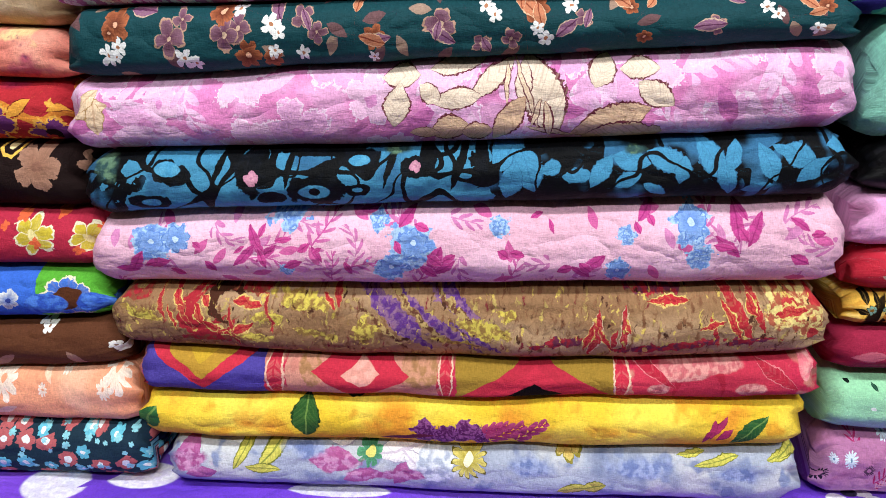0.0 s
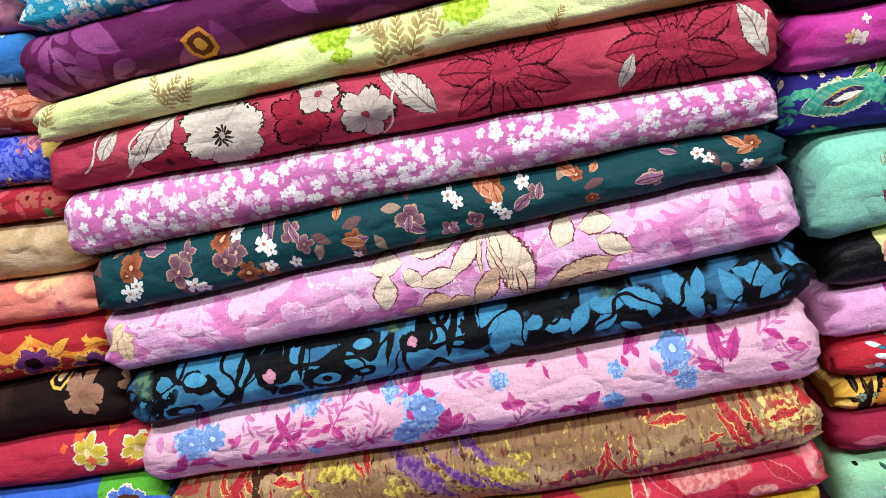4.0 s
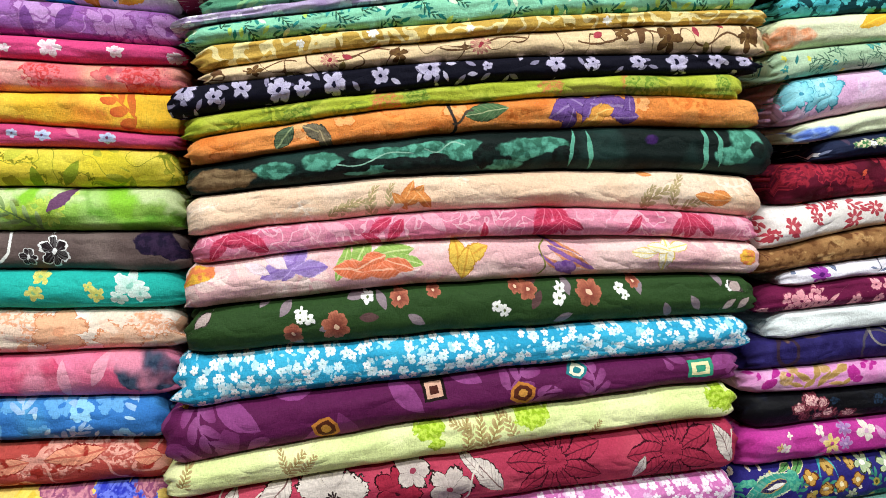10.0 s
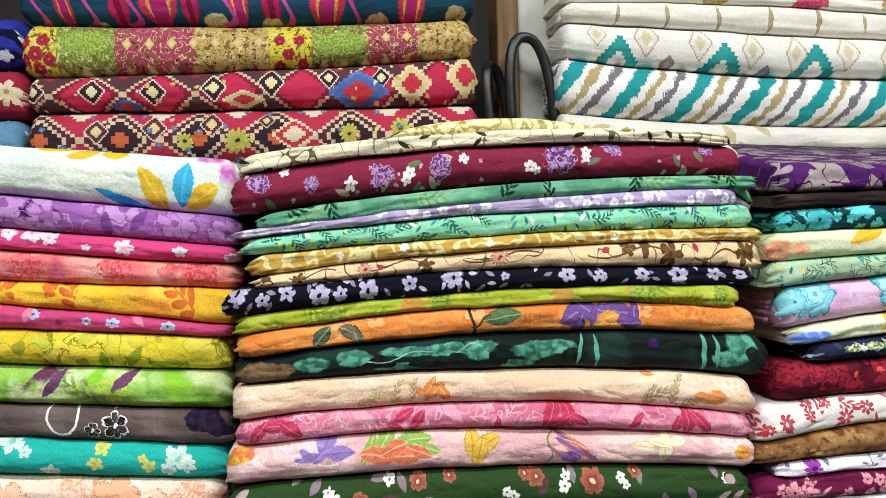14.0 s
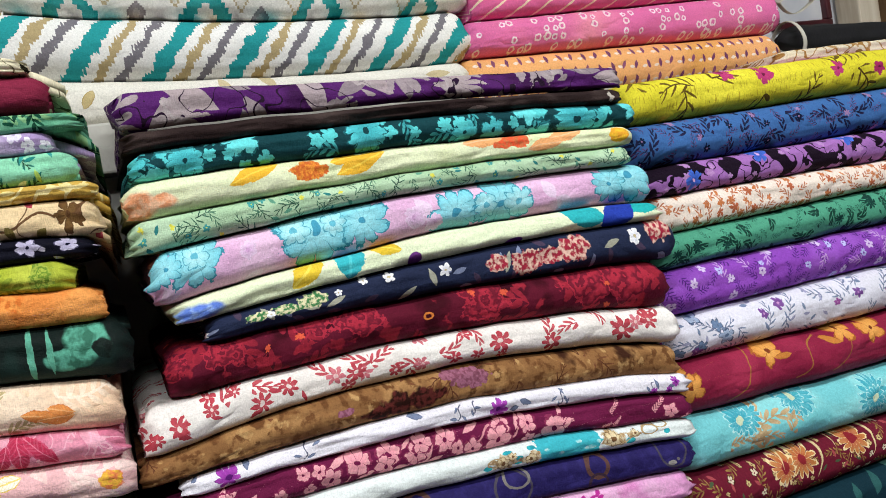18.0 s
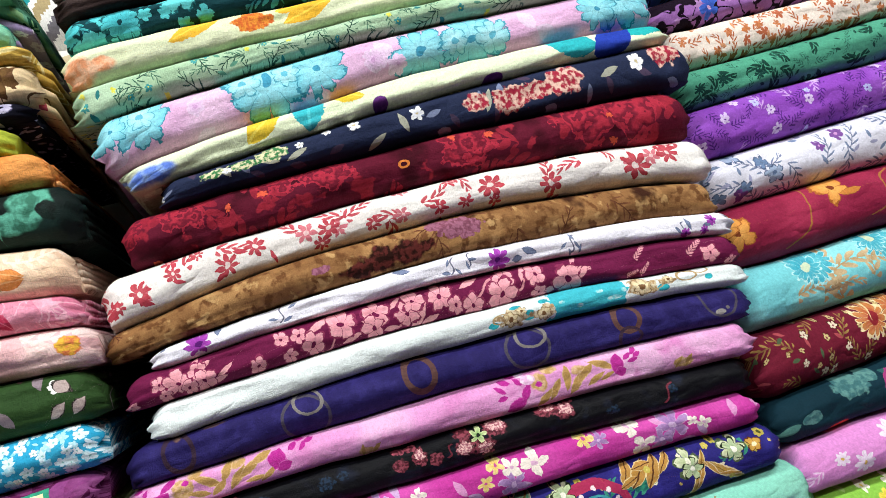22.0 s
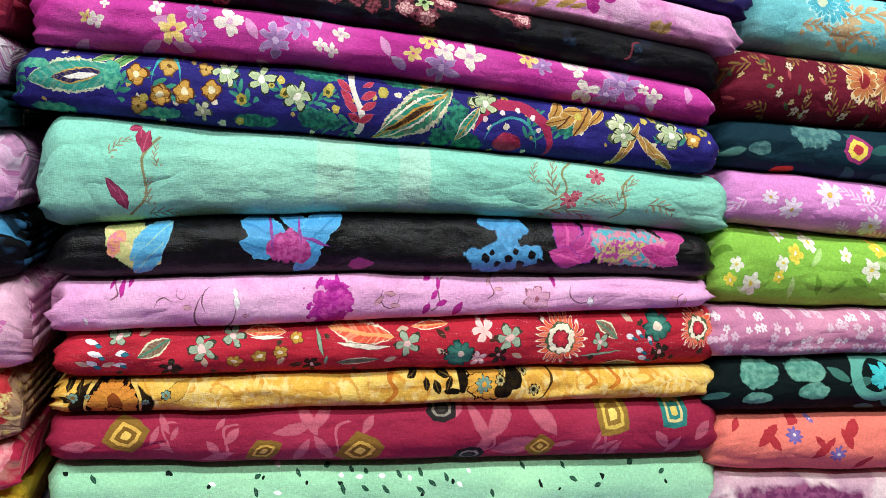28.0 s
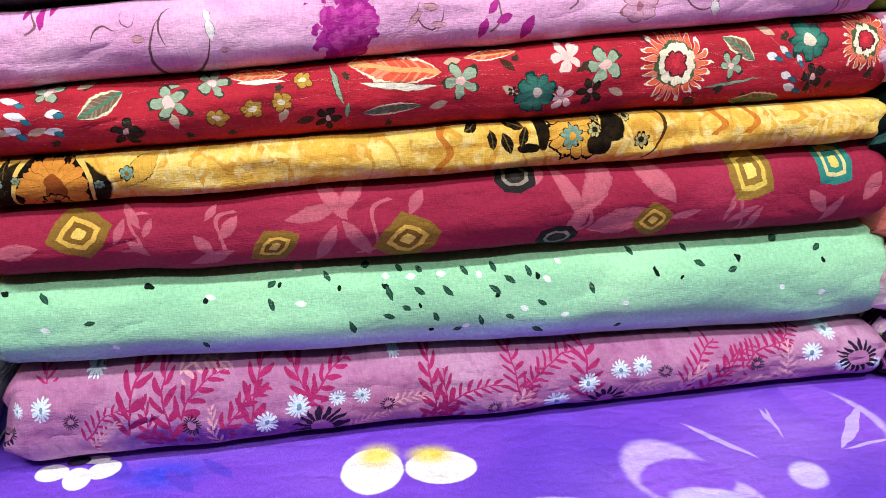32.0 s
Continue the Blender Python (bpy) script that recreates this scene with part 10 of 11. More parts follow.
cloth("black cotton cloth with sea green flowers", p.done(), (0.7180, 1.1880), 0.507, (0.8945, 0.8958, 0.8971), (0.9403, 0.9471, 0.9539), group="cloths in the end pile", tails=(0.004, 0.006), lift=(0.0040, 0.0040, 0.0040))
p = Print("EE7868")
p.at("leaf", [(0.7680, 0.0021, 0.0100, 0.0035), (0.7720, 0.0067, 0.0108, 0.0036), (0.7970, 0.0172, 0.0084, 0.0036), (0.8200, -0.0083, 0.0120, 0.0042), (0.8250, -0.0028, 0.0080, 0.0030), (0.8480, 0.0083, 0.0120, 0.0048), (0.8610, -0.0210, 0.0108, 0.0036), (0.7440, 0.0123, 0.0070, 0.0025)], 0.7, "B82834", "8C1C2C").at("leaf", [(0.7750, -0.0001, 0.0108, 0.0036), (0.8430, 0.0018, 0.0096, 0.0042), (0.8170, -0.0007, 0.0070, 0.0030)], 2.2, "B82834").at("flower", [(0.7940, 0.0046, 0.0075), (0.8340, -0.0114, 0.0075), (0.8130, 0.0172, 0.0030)], 8, "6C58A8", "8C78B8", "E8D8D8", dip=0.6)
cloth("coral cotton cloth with red birds", p.done(), (0.7280, 1.1980), 0.503, (0.8480, 0.8417, 0.8355), (0.8946, 0.8959, 0.8971), group="cloths in the end pile", tails=(0.004, 0.006), lift=(0.0073, 0.0073, 0.0073))
p = Print("CBA4B4")
p.cloud(14, "B088A0", 0.45, 0.7).cloud(22, "E0C8CC", 0.5, 0.6, seed=4).blot(0.8070, -0.0032, 0.0800, 0.0130, "6C2C58", "8C4870", ragged=0.6, soft=0.5)
cloth("pink grey cotton cloth with soft leaves", p.done(), (0.7315, 1.2015), 0.503, (0.8024, 0.7944, 0.7863), (0.8479, 0.8417, 0.8354), group="cloths in the end pile", tails=(0.004, 0.006), lift=(0.0102, 0.0102, 0.0102))
p = Print("2A1630")
p.leaves(0.010, "6CA048", size=0.4, slim=0.35, keep=0.5).flowers(0.009, "E8B8E0", "A84C9C", "F4E8C0", size=0.46, dip=0.4, keep=0.8)
cloth("black cotton cloth with tiny flowers", p.done(), (0.7400, 1.2100), 0.503, (0.7600, 0.7600, 0.7600), (0.8021, 0.7941, 0.7860), group="cloths in the end pile", tails=(0.004, 0.006), lift=(0.0062, 0.0062, 0.0062))

# the first pile
p = Print("E8F0E0")
p.cloud(9, "D8E4DC").leaf(-0.3010, -0.0074, 0.0210, 0.0095, -1.0, "E4B818", "C89810", "F0D050").leaf(-0.2600, -0.0102, 0.0190, 0.0080, 0.55, "E4B818", "C89810", "F0D050").leaf(-0.2750, -0.0015, 0.0190, 0.0090, 1.35, "28A8D8", "1C88C0", "48BCE0").leaf(-0.3290, -0.0178, 0.0250, 0.0045, -0.3, "28A8D8", "1C88C0").at("leaf", [(-0.3610, 0.0170, 0.0136, 0.0044), (-0.3350, 0.0193, 0.0120, 0.0050), (-0.3850, 0.0211, 0.0200, 0.0025)], 0.1, "E4B818", "C89810").at("blot", [(-0.4130, 0.0268, 0.0136, 0.0032), (-0.2360, 0.0110, 0.0100, 0.0120), (-0.2500, 0.0198, 0.0170, 0.0040)], "C060B8", "D890CC", soft=0.5)
cloth("white cotton cloth with yellow and blue petals", p.done(), (-0.7165, -0.2265), 0.546, (1.6251, 1.5945, 1.5638), (1.6591, 1.6382, 1.6172), group="cloths in the first pile", plump=0.6, tails=(0.004, 0.006), lift=(0.0011, 0.0011, 0.0011))
p = Print("9C5CB0")
p.cloud(14, "B480C4", 0.4, 0.75).sprigs(0.04, "8048A0", "7C449C", size=0.5, high=0.3, keep=0.6).scroll(40, "C08CD0", 0.012).at("blot", [(-0.4140, 0.0069, 0.0250, 0.0100), (-0.3930, 0.0013, 0.0150, 0.0090), (-0.4230, 0.0133, 0.0120, 0.0056)], "38184C", "5C3070", ragged=0.6)
p.flowers(0.05, "B884C4", "C090CC", "8C5098", n=6, size=0.5, dip=0.5, line=0.16, edge="8C5098", keep=0.8, seed=3).scroll(36, "9C64A8", 0.010, seed=5).leaves(0.03, "C090CC", "7A4490", size=0.45, slim=0.35, keep=0.5, seed=7)
cloth("violet cotton cloth with dark flowers", p.done(), (-0.7170, -0.2270), 0.544, (1.5925, 1.5649, 1.5372), (1.6252, 1.5946, 1.5639), group="cloths in the first pile", tails=(0.004, 0.006))
p = Print("DC3C7E")
p.at("flower", [(-0.3270, 0.0007, 0.0090), (-0.4050, 0.0085, 0.0100), (-0.3910, 0.0055, 0.0080), (-0.3590, -0.0019, 0.0045), (-0.2790, 0.0007, 0.0065), (-0.2350, -0.0039, 0.0070), (-0.4240, 0.0071, 0.0070)], 5, "F8ECF0", "F0C8D8", "E0A0B8", dip=0.5).leaves(0.04, "E880A8", size=0.3, keep=0.4)
cloth("pink cotton cloth with white flowers", p.done(), (-0.7175, -0.2275), 0.543, (1.5669, 1.5440, 1.5211), (1.5925, 1.5649, 1.5373), group="cloths in the first pile", tails=(0.004, 0.006))
p = Print("E66E76")
p.cloud(16, "F2A88C", 0.48, 0.62).cloud(12, "D84458", 0.55, 0.7, seed=3).at("flower", [(-0.2650, -0.0010, 0.0190), (-0.2870, -0.0020, 0.0130)], 6, "D83848", "E05860", "8C6068", dip=0.3)
p.cloud(24, "EFA49A", 0.45, 0.6, seed=4, detail=3.0).cloud(40, "C8566C", 0.55, 0.68, seed=9, detail=3.0).at("rose", [(-0.2620, 0.0010, 0.0170), (-0.3350, 0.0020, 0.0130), (-0.4100, -0.0010, 0.0140)], "D83C40", "E4747C", 2.2)
cloth("coral pink cotton cloth with faded roses", p.done(), (-0.7180, -0.2280), 0.542, (1.5369, 1.5178, 1.4987), (1.5670, 1.5440, 1.5211), group="cloths in the first pile", tails=(0.004, 0.006), lift=(0.0018, 0.0018, 0.0018))
p = Print("F8BE14")
p.cloud(8, "F0901C", 0.5, 0.7).sprigs(0.045, "E06818", "EC8820", size=0.48, high=0.28, leaves=5, thick=0.7, keep=0.7, turn=0.0, spread=1.5).at("flower", [(-0.2930, 0.0034, 0.0060), (-0.3920, 0.0056, 0.0070)], 5, "E06010", "E88020")
p.cloud(20, "F6CC3C", 0.45, 0.62, seed=4, detail=3.0).sprigs(0.045, "E0781C", "D05414", size=0.42, high=0.3, leaves=4, thick=0.8, keep=0.55, seed=6)
cloth("yellow cotton cloth with orange leaves", p.done(), (-0.7185, -0.2285), 0.541, (1.5294, 1.4979, 1.4663), (1.5370, 1.5179, 1.4987), group="cloths in the first pile", tails=(0.004, 0.006))
p = Print("CA4078")
p.at("flower", [(-0.3610, 0.0019, 0.0044), (-0.3390, 0.0010, 0.0065), (-0.4060, 0.0057, 0.0060), (-0.2920, 0.0012, 0.0070)], 6, "C8D0E8", "A0B0D8", "7C3060", dip=0.4).leaves(0.025, "E080A0", "A82C5C", size=0.4, keep=0.5)
cloth("rose cotton cloth with blue flowers", p.done(), (-0.7240, -0.2340), 0.540, (1.4957, 1.4756, 1.4554), (1.5301, 1.4986, 1.4670), group="cloths in the first pile", tails=(0.004, 0.006))
p = Print("DECA20")
p.cloud(14, "B4B424", 0.4, 0.75).cloud(22, "F0DC50", 0.4, 0.7, seed=5).sprigs(0.05, "98A01C", "B8B430", size=0.5, high=0.3, leaves=4, keep=0.6)
p.flowers(0.055, "E8D034", "DCC020", "A8941C", n=6, size=0.52, dip=0.45, line=0.12, edge="8C8A18", keep=0.8, seed=4).leaves(0.028, "C8C83C", "8C9C1C", size=0.45, slim=0.35, keep=0.5, seed=8).scroll(30, "8C9420", 0.005, seed=6)
cloth("lime yellow cotton cloth with soft leaves", p.done(), (-0.7295, -0.2395), 0.538, (1.4656, 1.4454, 1.4252), (1.4961, 1.4760, 1.4558), group="cloths in the first pile", tails=(0.004, 0.006), lift=(0.0034, 0.0034, 0.0035))
p = Print("98C850")
p.cloud(12, "C4E09C", 0.5, 0.7).cloud(30, "6CA830", 0.5, 0.65, seed=2).at("leaf", [(-0.4000, 0.0038, 0.0200, 0.0060), (-0.4070, -0.0037, 0.0150, 0.0050), (-0.3830, 0.0093, 0.0150, 0.0035)], 0.6, "6C3C58", "482840").at("flower", [(-0.3640, 0.0018, 0.0160), (-0.3390, -0.0062, 0.0120), (-0.3290, 0.0098, 0.0110)], 9, "C8DC50", "8CB838", "6C7C30", dip=0.4)
p.cloud(22, "CFE0A4", 0.48, 0.58, seed=5, detail=4.0).cloud(26, "8CCB2C", 0.56, 0.64, seed=11, detail=3.0).sprigs(0.05, "6C8C4C", "A8C07C", size=0.48, high=0.3, leaves=5, thick=0.5, keep=0.5, seed=7).at("leaf", [(-0.3300, 0.0030, 0.0150, 0.0045), (-0.3900, -0.0020, 0.0170, 0.0050)], 0.9, "6C4468", "8C6484")
cloth("green cotton cloth with purple leaves", p.done(), (-0.7300, -0.2400), 0.536, (1.4299, 1.4099, 1.3896), (1.4656, 1.4454, 1.4252), group="cloths in the first pile", tails=(0.004, 0.006), lift=(0.0056, 0.0056, 0.0056))
p = Print("60504E")
p.cloud(12, "746460").at("ring", [(-0.3840, 0.0018, 0.0130, 0.0150)], "F0F0EC", 0.08).at("flower", [(-0.3390, -0.0053, 0.0120), (-0.3580, -0.0089, 0.0070)], 6, "1C1418", "2C2024", "F0F0F0", dip=0.4, core=0.2, line=0.12, edge="E8E8E8").at("blot", [(-0.2620, 0.0020, 0.0184, 0.0088), (-0.2500, -0.0021, 0.0104, 0.0096)], "201830", "342440")
cloth("grey brown cotton cloth with black flowers", p.done(), (-0.7302, -0.2402), 0.535, (1.4086, 1.3829, 1.3571), (1.4299, 1.4099, 1.3896), group="cloths in the first pile", tails=(0.004, 0.006), lift=(0.0051, 0.0051, 0.0053))
p = Print("12B6AA")
p.at("flower", [(-0.3510, 0.0083, 0.0068), (-0.3560, -0.0053, 0.0070), (-0.3110, -0.0075, 0.0065), (-0.3160, -0.0012, 0.0045)], 5, "E0DC78", "D0D060", "88C080", dip=0.5).at("flower", [(-0.2860, 0.0020, 0.0120), (-0.2780, -0.0052, 0.0080), (-0.2950, -0.0093, 0.0070), (-0.4260, 0.0122, 0.0110), (-0.4140, 0.0028, 0.0056), (-0.3940, -0.0149, 0.0080)], 5, "E4F4EC", "B8E4D8", "88C8B8", dip=0.5)
cloth("turquoise cotton cloth with pale flowers", p.done(), (-0.7335, -0.2435), 0.533, (1.3702, 1.3496, 1.3289), (1.4089, 1.3833, 1.3575), group="cloths in the first pile", tails=(0.004, 0.006), lift=(0.0041, 0.0039, 0.0041))
p = Print("F2DCC8")
p.cloud(14, "F8E8DC").at("rose", [(-0.3620, 0.0034, 0.0180), (-0.3450, -0.0009, 0.0140), (-0.2750, 0.0001, 0.0170), (-0.2600, -0.0047, 0.0120), (-0.3770, 0.0077, 0.0120)], "F0A880", "F8D8C4", 2.0)
p.flowers(0.045, "F4C4A4", "F0B48C", "E8A078", n=6, size=0.5, dip=0.45, line=0.1, edge="D88C60", keep=0.75, seed=4).leaves(0.024, "F6D4BC", "ECB490", size=0.42, slim=0.4, keep=0.5, seed=6)
cloth("cream cotton cloth with peach flowers", p.done(), (-0.7388, -0.2487), 0.531, (1.3230, 1.3097, 1.2963), (1.3706, 1.3500, 1.3293), group="cloths in the first pile", tails=(0.004, 0.006), lift=(0.0042, 0.0042, 0.0043))
p = Print("DA547E")
p.cloud(14, "E4789C").at("blot", [(-0.2820, 0.0018, 0.0220, 0.0150), (-0.2670, -0.0021, 0.0150, 0.0120)], "283850", "405068", ragged=0.3).at("blot", [(-0.3590, 0.0013, 0.0200, 0.0090)], "C83864", "D04870")
p.cloud(20, "E88CA8", 0.46, 0.6, seed=4, detail=3.0).leaves(0.03, "D05078", "EC9CB4", size=0.45, slim=0.35, keep=0.45, seed=7)
cloth("pink cotton cloth with a navy end", p.done(), (-0.7480, -0.2580), 0.529, (1.3044, 1.2815, 1.2586), (1.3235, 1.3102, 1.2968), group="cloths in the first pile", tails=(0.004, 0.006), lift=(0.0023, 0.0023, 0.0023))
p = Print("2A78C8")
p.flowers(0.026, "8CCCF4", "60A8E4", "2A78C8", n=5, size=0.45, dip=0.4, keep=0.7).cloud(10, "4CA8D8", 0.5, 0.7).leaves(0.015, "B8E0F8", size=0.3, keep=0.3)
p.sprigs(0.04, "A8CCF0", "88B4E8", size=0.46, high=0.28, leaves=4, thick=0.7, keep=0.6, seed=5)
cloth("blue cotton cloth with pale blue flowers", p.done(), (-0.7570, -0.2670), 0.527, (1.2673, 1.2457, 1.2241), (1.3052, 1.2824, 1.2595), group="cloths in the first pile", tails=(0.004, 0.006), lift=(0.0021, 0.0021, 0.0020))
p = Print("B8443C")
p.cloud(16, "8C5038", 0.52, 0.65).at("rose", [(-0.3520, 0.0030, 0.0170), (-0.3320, 0.0071, 0.0140), (-0.3050, 0.0048, 0.0140), (-0.3780, -0.0037, 0.0100)], "E8A494", "B85044", 1.6).scroll(24, "E09888", 0.015)
p.at("leaf", [(-0.3400, 0.0050, 0.0230, 0.0095), (-0.3950, -0.0040, 0.0220, 0.0090), (-0.2850, 0.0010, 0.0110, 0.0075)], fill="E89878", edge="8C1C14", vein="C8604C", line=0.14, turn=0.2).cloud(70, "9C2418", 0.58, 0.64, seed=6, detail=3.0)
cloth("brick red cotton cloth with pale shapes", p.done(), (-0.7595, -0.2695), 0.525, (1.2167, 1.2035, 1.1901), (1.2675, 1.2459, 1.2243), group="cloths in the first pile", tails=(0.004, 0.006), lift=(0.0053, 0.0053, 0.0053))
p = Print("F2D468")
p.at("rose", [(-0.3220, -0.0059, 0.0180), (-0.3060, -0.0004, 0.0140), (-0.2920, -0.0068, 0.0156)], "2030C0", "6878E4", 1.8).at("rose", [(-0.3470, 0.0047, 0.0170), (-0.2860, 0.0108, 0.0120), (-0.3590, 0.0097, 0.0100)], "D08898", "985078", 1.8).at("blot", [(-0.3790, 0.0019, 0.0150, 0.0110)], "F4E060", "E8C838")
cloth("yellow cotton cloth with blue and pink flowers", p.done(), (-0.7635, -0.2735), 0.523, (1.1885, 1.1712, 1.1539), (1.2170, 1.2037, 1.1903), group="cloths in the first pile", tails=(0.004, 0.006), lift=(0.0053, 0.0053, 0.0053))
p = Print("AA1A32")
p.flowers(0.03, "E4A8B0", "C87080", n=4, size=0.26, keep=0.5).leaves(0.02, "8C1428", "C84858", size=0.4, keep=0.4)
p.flowers(0.024, "E0B8A0", "B85C50", "5C1018", n=5, size=0.3, keep=0.55, seed=4).leaves(0.02, "2C2418", "587040", size=0.34, slim=0.45, keep=0.4, seed=6)
cloth("red cotton cloth with small flowers", p.done(), (-0.7655, -0.2755), 0.521, (1.1508, 1.1404, 1.1300), (1.1887, 1.1713, 1.1540), group="cloths in the first pile", tails=(0.004, 0.006), lift=(0.0025, 0.0025, 0.0025))
p = Print("C6A47C")
p.cloud(30, "D8BC98", 0.45, 0.6)
p.cloud(60, "B89C70", 0.5, 0.62, seed=4, detail=4.0).sprigs(0.05, "B09060", "C8AC80", size=0.45, high=0.35, leaves=5, thick=0.7, keep=0.6, seed=5)
cloth("tan cotton cloth with a faint texture", p.done(), (-0.7620, -0.2720), 0.519, (1.1029, 1.0949, 1.0869), (1.1507, 1.1402, 1.1298), group="cloths in the first pile", tails=(0.004, 0.006), lift=(0.0014, 0.0015, 0.0014))
p = Print("E27C6C")
p.cloud(16, "F0A08C", 0.45, 0.6).cloud(14, "C85050", 0.55, 0.68, seed=3)
p.cloud(26, "C8586C", 0.54, 0.62, seed=5, detail=4.0).cloud(34, "F0C890", 0.58, 0.66, seed=9, detail=4.0).cloud(45, "7C3C5C", 0.64, 0.7, seed=12, detail=4.0)
cloth("salmon cotton cloth with faded red blots", p.done(), (-0.7622, -0.2722), 0.517, (1.0683, 1.0611, 1.0540), (1.1029, 1.0949, 1.0869), group="cloths in the first pile", tails=(0.004, 0.006), lift=(0.0017, 0.0017, 0.0017))
p = Print("B21C2A")
p.scroll(22, "E08824", 0.05, seed=2).cloud(20, "8C1440", 0.55, 0.65).at("leaf", [(-0.3090, -0.0021, 0.0120, 0.0048), (-0.2820, 0.0008, 0.0088, 0.0032)], 0.6, "E8A030", "701018", line=0.2)
p.flowers(0.05, "6C3070", "8C2448", "201014", n=6, size=0.45, dip=0.4, core=0.3, line=0.16, edge="E8A83C", keep=0.6, seed=4).flowers(0.02, "E8A83C", "C8302C", n=5, size=0.2, keep=0.5, seed=8)
cloth("red cotton cloth with orange flames", p.done(), (-0.7662, -0.2762), 0.515, (1.0086, 1.0107, 1.0129), (1.0684, 1.0612, 1.0541), group="cloths in the first pile", tails=(0.004, 0.006), lift=(0.0068, 0.0068, 0.0069))
p = Print("201414")
p.at("flower", [(-0.3010, 0.0004, 0.0176), (-0.2690, 0.0103, 0.0080)], 5, "A87C68", "946854", "8C6050", dip=0.5).diamond(-0.3220, 0.0140, 0.0088, 0.0096, "E8B848", "201414", "F0D8A0", 0.3, 0.4).cloud(20, "3C2620", 0.55, 0.7)
cloth("black cotton cloth with brown leaves", p.done(), (-0.7620, -0.2720), 0.512, (0.9617, 0.9648, 0.9678), (1.0086, 1.0108, 1.0129), group="cloths in the first pile", tails=(0.004, 0.006), lift=(0.0096, 0.0096, 0.0096))
p = Print("BA1E40")
p.at("flower", [(-0.3100, -0.0024, 0.0150), (-0.2720, -0.0018, 0.0120)], 6, "D8C030", "C0A828", "E8D898", dip=0.45, core=0.25, line=0.14, edge="F0E8C8").flowers(0.02, "E86030", n=4, size=0.2, keep=0.4)
cloth("red cotton cloth with gold stars", p.done(), (-0.7570, -0.2670), 0.510, (0.9219, 0.9248, 0.9277), (0.9618, 0.9648, 0.9679), group="cloths in the first pile", tails=(0.004, 0.006), lift=(0.0072, 0.0072, 0.0072))
p = Print("2C66D4")
p.panel(-0.3140, -0.2580, "58B030").at("flower", [(-0.2920, -0.0104, 0.0200)], 8, "3C78E0", "2C50A8", "58301C", dip=0.25, core=0.5, line=0.1, edge="E8E0C0").at("blot", [(-0.3080, -0.0147, 0.0160, 0.0104), (-0.2740, -0.0140, 0.0120, 0.0104)], "2858C8", "4880E0", ragged=0.2).flower(-0.3340, -0.0096, 0.0088, 6, "E8E8E0", "5878C8", "2C3C8C", dip=0.4)
cloth("blue and green cotton cloth with medallions", p.done(), (-0.7550, -0.2650), 0.507, (0.8656, 0.8779, 0.8901), (0.9220, 0.9249, 0.9277), group="cloths in the first pile", tails=(0.004, 0.006), lift=(0.0091, 0.0091, 0.0091))
p = Print("5E3622")
p.leaves(0.03, "A07868", "6C7C58", size=0.35, keep=0.5).at("flower", [(-0.3160, 0.0128, 0.0052), (-0.3110, 0.0080, 0.0048), (-0.2630, -0.0064, 0.0048), (-0.2590, -0.0113, 0.0040)], 5, "F8F4F0", "F8F4F0", "8C6048", dip=0.5)
cloth("brown cotton cloth with white flowers", p.done(), (-0.7500, -0.2600), 0.505, (0.8195, 0.8369, 0.8544), (0.8659, 0.8781, 0.8904), group="cloths in the first pile", tails=(0.004, 0.006), lift=(0.0094, 0.0094, 0.0094))
p = Print("F2A07A")
p.cloud(16, "F8B898").at("flower", [(-0.3490, 0.0029, 0.0110), (-0.2650, 0.0046, 0.0100), (-0.3030, 0.0075, 0.0040), (-0.2740, -0.0022, 0.0056), (-0.3200, -0.0023, 0.0036)], 9, "FCEADC", "F8D8C4", "F2A07A", dip=0.6).leaves(0.025, "F8CCB0", size=0.35, slim=0.25, keep=0.4)
cloth("peach cotton cloth with white flowers", p.done(), (-0.7435, -0.2535), 0.503, (0.8150, 0.8113, 0.8076), (0.8200, 0.8374, 0.8548), group="cloths in the first pile", tails=(0.004, 0.006), lift=(0.0072, 0.0072, 0.0072))
p = Print("1E3444")
p.flowers(0.015, "60BCD4", "B85C60", "E8ECEC", n=6, size=0.48, dip=0.3, core=0.35, keep=0.9).flowers(0.008, "8CD0DC", n=5, size=0.35, keep=0.4, seed=5)
cloth("navy cotton cloth with a dense floral print", p.done(), (-0.7385, -0.2485), 0.500, (0.7600, 0.7600, 0.7600), (0.8150, 0.8112, 0.8075), group="cloths in the first pile", tails=(0.004, 0.006), lift=(0.0033, 0.0033, 0.0033))

